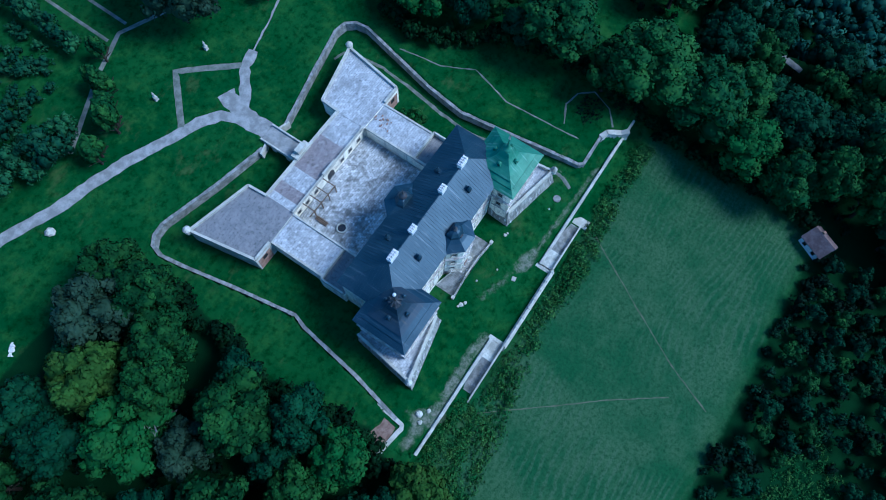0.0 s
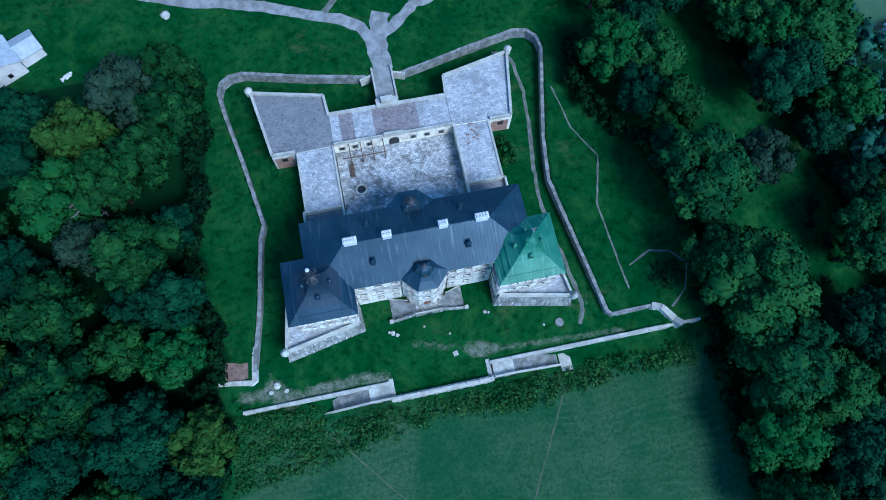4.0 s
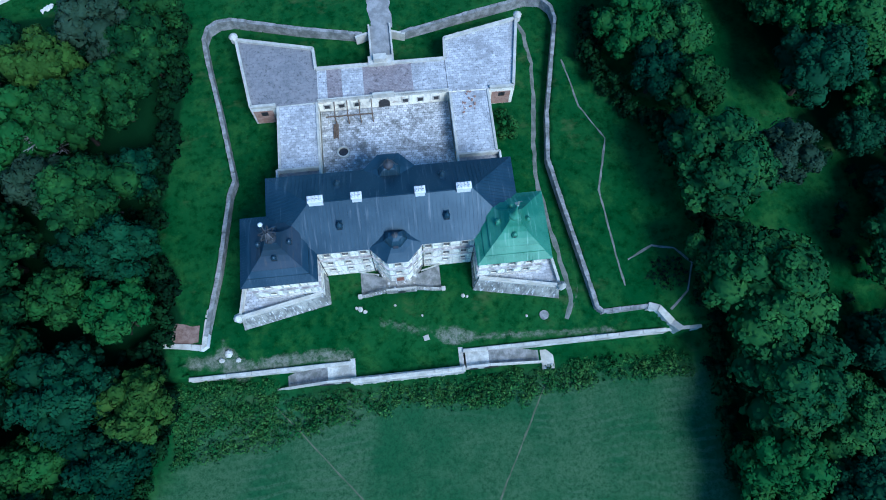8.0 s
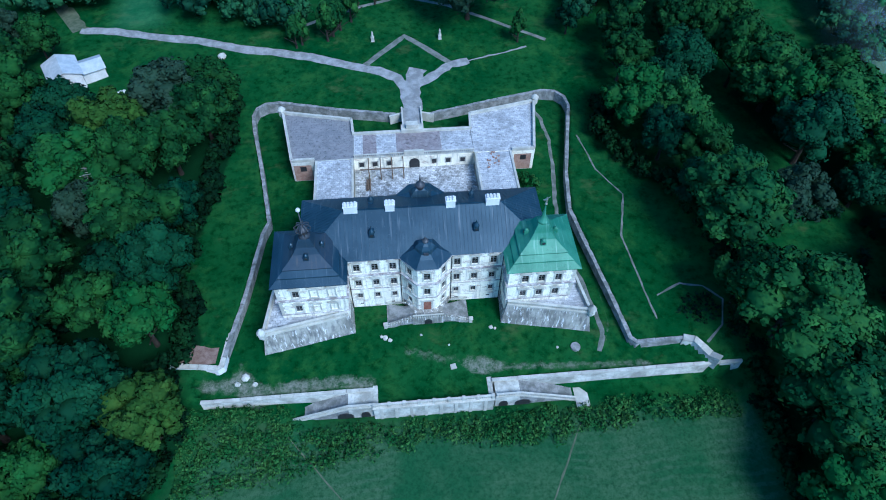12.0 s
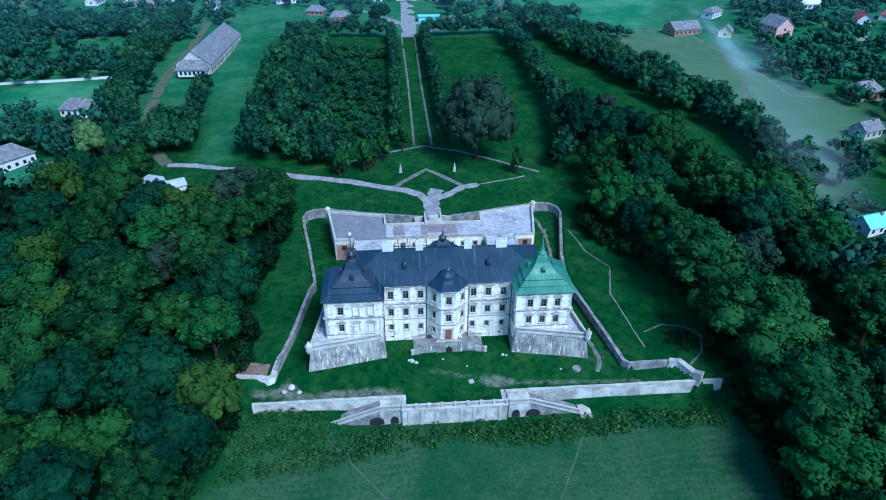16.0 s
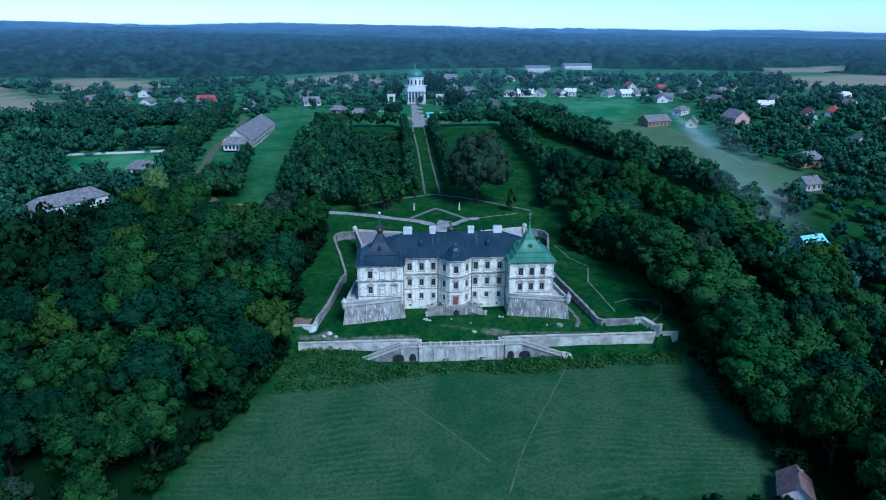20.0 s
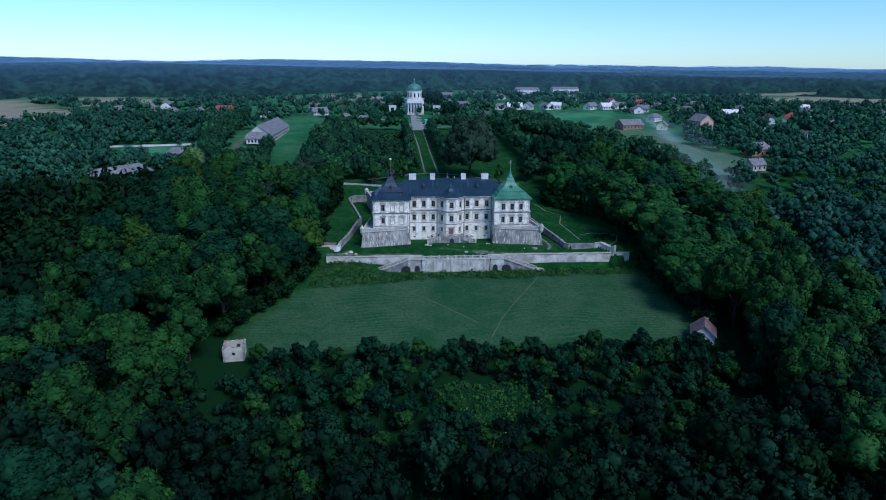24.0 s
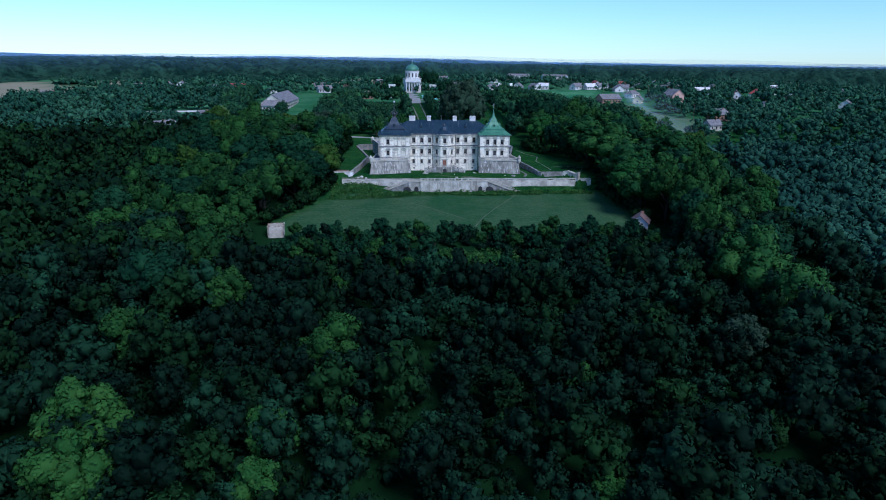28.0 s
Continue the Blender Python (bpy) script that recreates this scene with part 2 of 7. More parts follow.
DOOR = plain("faded_red_door_wood", (0.19, 0.075, 0.05), (0.27, 0.12, 0.08), 1.5, 8.0, 0.7)
# iron of the pipes; also flat dark plates painted as shade inside openings
METAL = plain("dark_iron_and_opening_shade", (0.05, 0.05, 0.055), (0.08, 0.08, 0.08), 2.0, 8.0, 0.5, metal=0.6)
GILT = plain("tarnished_gilt_metal", (0.42, 0.40, 0.34), (0.55, 0.52, 0.42), 2.0, 8.0, 0.35, metal=0.8)
PATH = plain("pale_gravel", (0.20, 0.20, 0.19), (0.34, 0.335, 0.32), 0.5, 7.0, 0.95, 0.4, 0.04)
EARTH = plain("trodden_earth", (0.065, 0.090, 0.048), (0.12, 0.135, 0.085), 0.6, 6.0, 0.95, 0.4, 0.05)
TRACK = plain("pale_trodden_track", (0.10, 0.115, 0.09), (0.20, 0.205, 0.18), 0.5, 5.0, 0.95)
GRASS = grass_material()

BARK = plain("bark", (0.022, 0.018, 0.013), (0.045, 0.036, 0.026), 2.0, 9.0, 0.95, 0.6, 0.05)
LEAF = leaf_material("broad_leaves", (0.005, 0.034, 0.010), (0.020, 0.080, 0.016), (0.046, 0.140, 0.027), 0.7)
# broad leaves in a lighter copy: stronger light put into the colour
LEAF_PARK = leaf_material("lit_park_leaves", (0.010, 0.058, 0.018), (0.026, 0.100, 0.022), (0.058, 0.165, 0.032), 0.75)
LEAF_DARK = leaf_material("dark_leaves", (0.003, 0.030, 0.014), (0.012, 0.062, 0.024), (0.024, 0.090, 0.034))
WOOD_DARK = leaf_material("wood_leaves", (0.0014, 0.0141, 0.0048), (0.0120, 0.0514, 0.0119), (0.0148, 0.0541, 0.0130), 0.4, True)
WOOD_PARK = leaf_material("park_wood_leaves", (0.0100, 0.0525, 0.0275), (0.0425, 0.1438, 0.0500), (0.0525, 0.1500, 0.0550), 0.5, True)
# near-black leaves: shade between and below crowns put into the colour
WOOD_DEEP = leaf_material("shaded_wood_leaves", (0.0015, 0.012, 0.006), (0.013, 0.058, 0.026), (0.015, 0.060, 0.025), 0.35, True)
# far and slope leaves bluer and paler: aerial haze put into the colour
WOOD_FAR = leaf_material("hazy_far_leaves", (0.0150, 0.0700, 0.0425), (0.0525, 0.1562, 0.0825), (0.0500, 0.1375, 0.0750), 0.4, True)
WOOD_MID = leaf_material("hazy_slope_leaves", (0.012, 0.058, 0.040), (0.044, 0.135, 0.082), (0.040, 0.120, 0.070), 0.4, True)
WEEDS = leaf_material("weed_leaves", (0.0196, 0.0980, 0.0224), (0.0700, 0.1820, 0.0420), (0.1050, 0.2100, 0.0490), 0.6, True)
LEAF_LIME = leaf_material("light_leaves", (0.0176, 0.0960, 0.0208), (0.0360, 0.1120, 0.0208), (0.0480, 0.1240, 0.0256))
LEAF_YELLOW = leaf_material("yellowish_leaves", (0.030, 0.085, 0.014), (0.048, 0.115, 0.018), (0.070, 0.130, 0.022))
LEAF_WILLOW = leaf_material("pale_willow_leaves", (0.10, 0.20, 0.060), (0.13, 0.24, 0.075), (0.16, 0.27, 0.090))
LEAF_GREY = leaf_material("grey_green_leaves", (0.018, 0.046, 0.024), (0.034, 0.070, 0.040), (0.060, 0.105, 0.066))
ASPHALT = plain("worn_asphalt", (0.09, 0.09, 0.092), (0.14, 0.14, 0.14), 0.5, 6.0, 0.9)
TILE_RED = plain("red_roof_sheet", (0.30, 0.055, 0.05), (0.38, 0.09, 0.075), 0.8, 5.0, 0.6)
TILE_GREY = plain("grey_fibre_cement_roof", (0.13, 0.13, 0.135), (0.25, 0.245, 0.245), 0.7, 4.0, 0.85)
TURQUOISE = plain("turquoise_sheet_roof", (0.22, 0.62, 0.60), (0.28, 0.70, 0.67), 0.6, 4.0, 0.5)
RUSTY_SHEET = plain("faded_rusty_roof", (0.13, 0.085, 0.080), (0.21, 0.15, 0.145), 0.8, 4.0, 0.8)
PALE_SHEET = plain("pale_sheet_roof", (0.40, 0.44, 0.46), (0.52, 0.55, 0.57), 0.7, 4.0, 0.5)
WHITE = plain("white_house_render", (0.62, 0.61, 0.59), (0.74, 0.73, 0.71), 0.6, 5.0, 0.9)


def hill_material():
    """Far wooded hills, with aerial haze painted into the blue-green colour."""
    k = Net("hazy_wooded_hill")
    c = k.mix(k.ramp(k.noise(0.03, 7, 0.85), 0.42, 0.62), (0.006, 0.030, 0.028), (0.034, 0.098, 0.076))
    return k.done(c, 0.95, k.noise(0.06, 6, 0.8), 1.0, 9.0, spec=0.05)


HILL = hill_material()


def canopy_material():
    """A far forest's roof of crowns, its green painted bluer for haze."""
    k = Net("hazy_forest_canopy")
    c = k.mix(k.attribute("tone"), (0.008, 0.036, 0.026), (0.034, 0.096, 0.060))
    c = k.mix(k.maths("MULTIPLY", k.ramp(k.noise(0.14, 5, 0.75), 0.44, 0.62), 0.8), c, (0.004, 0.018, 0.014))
    return k.done(c, 0.95, k.noise(0.16, 6, 0.8), 1.0, 6.0, spec=0.03)


CANOPY = canopy_material()


def mist_material(name, colour, scale, low, high):
    """Thin drifting smoke, or a sheet painted as aerial haze."""
    k = Net(name)
    clear = k.n.new("ShaderNodeBsdfTransparent")
    mist = k.n.new("ShaderNodeBsdfDiffuse")
    mist.inputs[0].default_value = (*colour, 1)
    both = k.n.new("ShaderNodeMixShader")
    k.put(both.inputs[0], k.maths("MULTIPLY", k.attribute("thick"), k.ramp(k.noise(scale, 4, 0.55, None, 0.4), low, high)))
    k.l.new(clear.outputs[0], both.inputs[1])
    k.l.new(mist.outputs[0], both.inputs[2])
    k.l.new(both.outputs[0], k.n["Material Output"].inputs[0])
    return k.m


SMOKE = mist_material("thin_smoke", (0.60, 0.75, 0.86), 0.018, 0.22, 0.85)
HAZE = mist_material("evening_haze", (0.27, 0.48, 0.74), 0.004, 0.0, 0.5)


# ---- mesh helpers ----
class Shape:
    """Collects vertices and faces of one mesh."""

    def __init__(self):
        self.v, self.f = [], []

    def face(self, *pts):
        n = len(self.v)
        self.v += [tuple(p) for p in pts]
        self.f.append(tuple(range(n, n + len(pts))))
        return self

    def loops(self, rings, top=True, bottom=True):
        """Rings of equal length, joined into a closed skin."""
        n, k = len(self.v), len(rings[0])
        for r in rings:
            self.v += [tuple(p) for p in r]
        for i in range(len(rings) - 1):
            for j in range(k):
                a, b = n + i * k + j, n + i * k + (j + 1) % k
                self.f.append((a, b, b + k, a + k))
        if bottom:
            self.f.append(tuple(range(n + k - 1, n - 1, -1)))
        if top:
            self.f.append(tuple(range(n + (len(rings) - 1) * k, n + len(rings) * k)))
        return self

    def prism(self, poly, z0, z1, top=None):
        return self.loops([[(x, y, z0) for x, y in poly], [(x, y, z1) for x, y in (top or poly)]])

    def box(self, x0, y0, z0, x1, y1, z1):
        return self.prism([(x0, y0), (x1, y0), (x1, y1), (x0, y1)], z0, z1)

    def beam(self, a, b, w, h):
        """A bar from a to b, w across and h high."""
        a, b = Vector(a), Vector(b)
        d = (b - a).normalized()
        side = d.cross(Vector((0, 0, 1)))
        side = side.normalized() * w / 2 if side.length > 1e-4 else Vector((w / 2, 0, 0))
        up = side.cross(d).normalized() * h / 2
        ring = [-side - up, side - up, side + up, -side + up]
        return self.loops([[a + r for r in ring], [b + r for r in ring]])

    def lathe(self, profile, sides=10, at=(0, 0, 0), turn=0.0):
        rings = []
        for r, z in profile:
            rings.append([(at[0] + r * math.cos(turn + 2 * math.pi * i / sides), at[1] + r * math.sin(turn + 2 * math.pi * i / sides), at[2] + z) for i in range(sides)])
        return self.loops(rings)

    def square(self, profile, at=(0, 0, 0), aspect=1.0):
        rings = [[(at[0] + sx * h, at[1] + sy * h * aspect, at[2] + z) for sx, sy in ((-1, -1), (1, -1), (1, 1), (-1, 1))] for h, z in profile]
        return self.loops(rings)

    def moved(self, m):
        self.v = [tuple(m @ Vector(p)) for p in self.v]
        return self

    def mesh(self, name, material, smooth=False):
        me = bpy.data.meshes.new(name)
        me.from_pydata(self.v, [], self.f)
        me.materials.append(material)
        if smooth:
            me.polygons.foreach_set("use_smooth", [True] * len(me.polygons))
        me.update()
        return me


def part(name, shape, material, parent, label="", smooth=False, m=None):
    ob = new(name, shape if isinstance(shape, bpy.types.Mesh) else shape.mesh(name, material, smooth))
    ob.parent = parent
    if m is not None:
        ob.matrix_basis = m
    if label:
        tagged(ob, label)
    return ob


def thing(name, label, category, at=(0, 0, 0), group="", kind="", turn=0.0):
    ob = new(name)
    ob.empty_display_size = 0.5
    ob.matrix_basis = pose(*at, 0, 0, turn)
    return tagged(ob, label, category, group, kind)


def single(name, shape, material, label, category, kind="", group="", smooth=False):
    return tagged(new(name, shape.mesh(name, material, smooth)), label, category, group, kind)


# ---- ground ----
def inside(poly, x, y):
    x, y = np.asarray(x, float), np.asarray(y, float)
    hit = np.zeros(np.broadcast(x, y).shape, bool)
    for (x0, y0), (x1, y1) in zip(poly, poly[1:] + poly[:1]):
        if y0 != y1:
            hit ^= ((y0 > y) != (y1 > y)) & (x < (x1 - x0) * (y - y0) / (y1 - y0) + x0)
    return hit


def gap(poly, x, y, closed=True):
    """Distance to a line of points."""
    x, y = np.asarray(x, float), np.asarray(y, float)
    best = np.full(np.broadcast(x, y).shape, 1e9)
    ends = zip(poly, poly[1:] + poly[:1]) if closed else zip(poly, poly[1:])
    for (x0, y0), (x1, y1) in ends:
        dx, dy = x1 - x0, y1 - y0
        s = np.clip(((x - x0) * dx + (y - y0) * dy) / (dx * dx + dy * dy + 1e-9), 0, 1)
        best = np.minimum(best, np.hypot(x - x0 - s * dx, y - y0 - s * dy))
    return best


MOAT_LEFT = [(-38.9, -6.4), (-36.0, 8.0), (-33.8, 24.1), (-32.7, 27.5), (-35.6, 43.7), (-38.3, 56.8), (-39.2, 62.6), (-38.4, 65.4), (-36.2, 66.9), (-33.0, 67.2), (-18.0, 63.6), (-3.6, 60.8)]
MOAT_RIGHT = [(5.0, 60.4), (21.3, 64.2), (35.0, 67.2), (38.5, 66.6), (40.4, 64.4), (40.9, 61.0), (35.2, 36.7), (33.7, 25.9), (35.4, 13.9), (38.6, -7.0), (39.6, -8.0), (48.8, -7.8), (53.2, -13.4)]
FRONT = [(10.6, -12.6), (-10.8, -12.0), (-27.0, -12.6), (-42.5, -13.2)]
INNER = [(x + 0.4 * x / math.hypot(x, y - 27), y + 0.4 * (y - 27) / math.hypot(x, y - 27)) for x, y in MOAT_LEFT + MOAT_RIGHT] + [(58.5, -12.7), (10.75, -12.7), (10.75, -16.25), (-11.15, -16.25), (-11.15, -12.7), (-42.5, -12.7), (-44.5, -8.5)]
FIELD = [(-41.0, -17.0), (-50.0, -34.0), (-60.5, -57.0), (-57.0, -67.5), (0.0, -69.5), (60.5, -67.5), (61.5, -40.0), (60.0, -20.0), (30.0, -18.5), (0.0, -18.5)]
NORTH_Y = [-4800, -500, -260, -160, -110, -73, -60, -16, 0]
NORTH_Z = [-90, -40, -27, -18, -12.5, -8.0, -6.8, -5.0, -4.5]
SOUTH_Y = [-40, -8, 0, 30, 62, 75, 90, 200, 390, 700, 1300, 2600, 4800]
SOUTH_Z = [-3.0, 1.2, 1.8, 2.3, 2.8, 3.4, 4.6, 9.5, 14.0, 17.0, 20.0, 27.0, 34.0]


def ground_z(x, y):
    x, y = np.asarray(x, float), np.asarray(y, float)
    n, s = np.interp(y, NORTH_Y, NORTH_Z), np.interp(y, SOUTH_Y, SOUTH_Z)
    k = np.clip((y + 13.0) / 0.6, 0, 1)                       # at the terrace wall
    wide = np.clip((y + 42.0) / 46.0, 0, 1)
    wide = wide * wide * (3 - 2 * wide)
    side = np.clip(np.maximum((-43.0 - x) / 10.0, (x - 58.0) / 10.0), 0, 1)
    k = k * (1 - side) + wide * side
    z = n * (1 - k) + s * k
    far = np.clip((np.hypot(x, y - 20) - 75) / 300, 0, 1)
    z = z + far * (2.5 * np.sin(x / 83 + 1) * np.cos(y / 97) + 5 * np.sin(x / 310 + y / 420)) + 0.1 * np.sin(x / 3.1) * np.sin(y / 2.7 + x / 9)
    hills = np.clip((y - 1200) / 2000, 0, 1)
    z = z + hills * (np.clip(-x / 150, -16, 2) + 5 * np.sin(x / 420 + 2) + 3 * np.sin(x / 190))
    z = z - 9 * np.clip((x - 75) / 60, 0, 1) * np.clip((110 - y) / 90, 0, 1) * np.clip((y + 200) / 100, 0, 1) * 0.6
    z = z + 2.6 * np.clip((-22.0 - x) / 8, 0, 1) * np.clip((x + 62) / 10, 0, 1) * np.clip((y + 25) / 9, 0, 1) * np.clip((-12.9 - y) / 0.4, 0, 1)
    front = -0.9 * np.clip((-5.0 - y) / 7.5, 0, 1) + 0.4 * np.clip((y - 20) / 30, 0, 1) + 0.04 * np.sin(x / 2.3) * np.sin(y / 1.9)
    return np.where(inside(INNER, x, y), front, z)


def zg(x, y):
    return float(ground_z(x, y))


def steps(lo, hi, fine_lo, fine_hi, fine, grow):
    mid = list(np.arange(fine_lo, fine_hi + fine / 2, fine))
    out, d, v = [], fine, fine_hi
    while v < hi:
        d = min(d * grow, 220)
        v += d
        out.append(v)
    before, d, v = [], fine, fine_lo
    while v > lo:
        d = min(d * grow, 220)
        v -= d
        before.append(v)
    return np.array(before[::-1] + mid + out)


GX, GY = steps(-4700, 4700, -43, 56, 0.65, 1.08), steps(-4700, 4700, -18, 70, 0.65, 1.06)
GX = np.unique(np.concatenate([GX, [-11.2, -11.1, 10.7, 10.8]]))
GY = np.unique(np.concatenate([GY, [-16.3, -16.2, -12.75, -12.65]]))
gx, gy = np.meshgrid(GX, GY)
gz = ground_z(gx, gy)
verts = np.stack([gx, gy, gz], -1).reshape(-1, 3)
nx, ny = len(GX), len(GY)
idx = np.arange(nx * ny).reshape(ny, nx)
quads = np.stack([idx[:-1, :-1], idx[:-1, 1:], idx[1:, 1:], idx[1:, :-1]], -1).reshape(-1, 4)
ground_mesh = bpy.data.meshes.new("ground")
ground_mesh.from_pydata(verts.tolist(), [], quads.tolist())
ground_mesh.polygons.foreach_set("use_smooth", [True] * len(quads))
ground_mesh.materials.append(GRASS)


def soft(poly, edge, x, y):
    d = gap(poly, x, y)
    return np.clip(0.5 + np.where(inside(poly, x, y), d, -d) / edge, 0, 1)


FIELDS_FAR = [
    [(-430, 540), (-326, 420), (-254, 345), (-268, 300), (-330, 285), (-520, 400)],
    [(-385, 560), (-319, 570), (-216, 505), (-219, 475), (-287, 472), (-280, 405), (-310, 440)],
    [(462, 610), (579, 640), (760, 690), (580, 440), (388, 436)],
    [(567, 840), (753, 890), (611, 695), (470, 650)],
    [(-131, 530), (-65, 600), (-18, 515), (-110, 462)],
]
LANE = [(43, 64), (84, 66), (91, 40), (101, 16), (108, -18), (60, -18), (62, 5), (56, 28), (45, 44)]
CLEARING = [(-11, -86), (-4, -82), (8, -83), (13, -92), (8, -103), (-6, -105), (-12, -96)]
MEADOW = [(105, 258), (135, 264), (163, 250), (169, 208), (172, 165), (186, 150), (190, 110), (152, 96), (132, 58), (124, 84), (130, 122), (124, 141), (119, 173), (114, 221)]
GREENS = [
    [(70, 373), (192, 364), (170, 317), (138, 266), (99, 275)],
    [(-176, 146), (-183, 185), (-139, 190), (-133, 171), (-153, 153)],
    [(-184, 208), (-164, 238), (-145, 249), (-141, 222), (-166, 203)],
    [(-152, 88), (-141, 108), (-128, 106), (-134, 82)],
    [(-81, 101), (-68, 102), (-70, 148), (-73, 232), (-90, 240), (-87, 163)],
    [(288, 860), (400, 890), (330, 720), (236, 690)],
    [(-290, 480), (-254, 500), (-227, 420), (-249, 405)],
    [(-165, 430), (-119, 440), (-63, 405), (-149, 390)],
]
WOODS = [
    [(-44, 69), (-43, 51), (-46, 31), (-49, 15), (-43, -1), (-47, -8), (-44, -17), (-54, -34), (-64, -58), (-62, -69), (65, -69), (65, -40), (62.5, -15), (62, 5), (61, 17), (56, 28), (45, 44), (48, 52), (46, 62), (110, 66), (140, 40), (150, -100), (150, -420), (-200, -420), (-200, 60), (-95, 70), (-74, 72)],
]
# mown and lush also pale the far ground with distance, standing for haze
maps = {
    "mown": np.maximum(soft(FIELD, 5.0, gx, gy), np.maximum(1.0 * soft(MEADOW, 14.0, gx, gy), np.maximum(0.6 * np.clip((gy - 260) / 150, 0, 1) * (1 - np.max([soft(p, 8.0, gx, gy) for p in GREENS], 0)), 0.15 * soft(CLEARING, 7.0, gx, gy)))),
    "worn": np.clip(1.2 - gap([(-42, -9.5), (-30, -11.2), (-18, -10.6), (-12, -11.2)], gx, gy, False) / 3.0, 0, 1) + np.clip(1.0 - gap([(8, -9.5), (18, -10.2), (30, -11), (42, -11.5)], gx, gy, False) / 2.6, 0, 1)
    + np.clip(1.0 - gap([(36, 26), (35.8, -2.0), (34.8, -5), (33.8, -7)], gx, gy, False) / 0.8, 0, 1) + 0.85 * np.clip(1.0 - gap([(-4, -5.5), (4, -8), (9, -9)], gx, gy, False) / 5.0, 0, 1)
    + 0.9 * np.clip(1.0 - gap([(-33, -13.5), (-36, -6)], gx, gy, False) / 3.0, 0, 1),
    "lush": (1 - np.max([soft(p, 8.0, gx, gy) for p in FIELDS_FAR], 0)) * np.maximum(np.max([soft(p, 6.0, gx, gy) * (0.4 if i == 4 else 1.0) for i, p in enumerate(GREENS)], 0), 0.6 * np.clip((gy - 120) / 60, 0, 1) * np.clip(np.maximum((-70 - gx) / 12, np.maximum((gx - 118) / 12, (gy - 262) / 10)), 0, 1) * (1 - soft(MEADOW, 14.0, gx, gy)) + 0.35 * soft(MEADOW, 14.0, gx, gy)),
    "grain": np.maximum(np.max([soft(p, 8.0, gx, gy) for p in FIELDS_FAR], 0), 0.34 * soft(MEADOW, 14.0, gx, gy)),
    # outline of the woods, where the ground is painted dark as shade
    "wood_shade": np.max([soft(p, 3.5, gx, gy) for p in WOODS], 0) * (1 - soft(LANE, 4.0, gx, gy)) * (1 - 0.4 * soft(CLEARING, 7.0, gx, gy)),
}
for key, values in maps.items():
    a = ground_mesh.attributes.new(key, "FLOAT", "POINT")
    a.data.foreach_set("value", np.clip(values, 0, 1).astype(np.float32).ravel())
ground_mesh.update()
tagged(new("ground", ground_mesh), "short green grass and a paler mown field", "ground", kind="structure")


def ribbon(name, line, width, material, label, category="path", lift=0.06, step=1.5, ragged=0.0, kind="structure"):
    """A strip laid on the ground along a line of points."""
    pts = []
    for (x0, y0), (x1, y1) in zip(line, line[1:]):
        n = max(1, int(math.hypot(x1 - x0, y1 - y0) / step))
        pts += [(x0 + (x1 - x0) * i / n, y0 + (y1 - y0) * i / n) for i in range(n)]
    pts.append(line[-1])
    s = Shape()
    rows = []
    for i, (x, y) in enumerate(pts):
        a, b = pts[max(0, i - 1)], pts[min(len(pts) - 1, i + 1)]
        d = math.hypot(b[0] - a[0], b[1] - a[1]) or 1
        ox, oy = -(b[1] - a[1]) / d, (b[0] - a[0]) / d
        row = []
        for k in (-0.5, -0.25, 0, 0.25, 0.5):
            w = width * k + (random.uniform(-ragged, ragged) if abs(k) == 0.5 else 0)
            px, py = x + ox * w, y + oy * w
            row.append((px, py, zg(px, py) + lift * (0.25 if abs(k) == 0.5 else 1)))
        rows.append(row)
    for a, b in zip(rows, rows[1:]):
        for j in range(4):
            s.face(a[j], b[j], b[j + 1], a[j + 1])
    return single(name, s, material, label, category, kind)


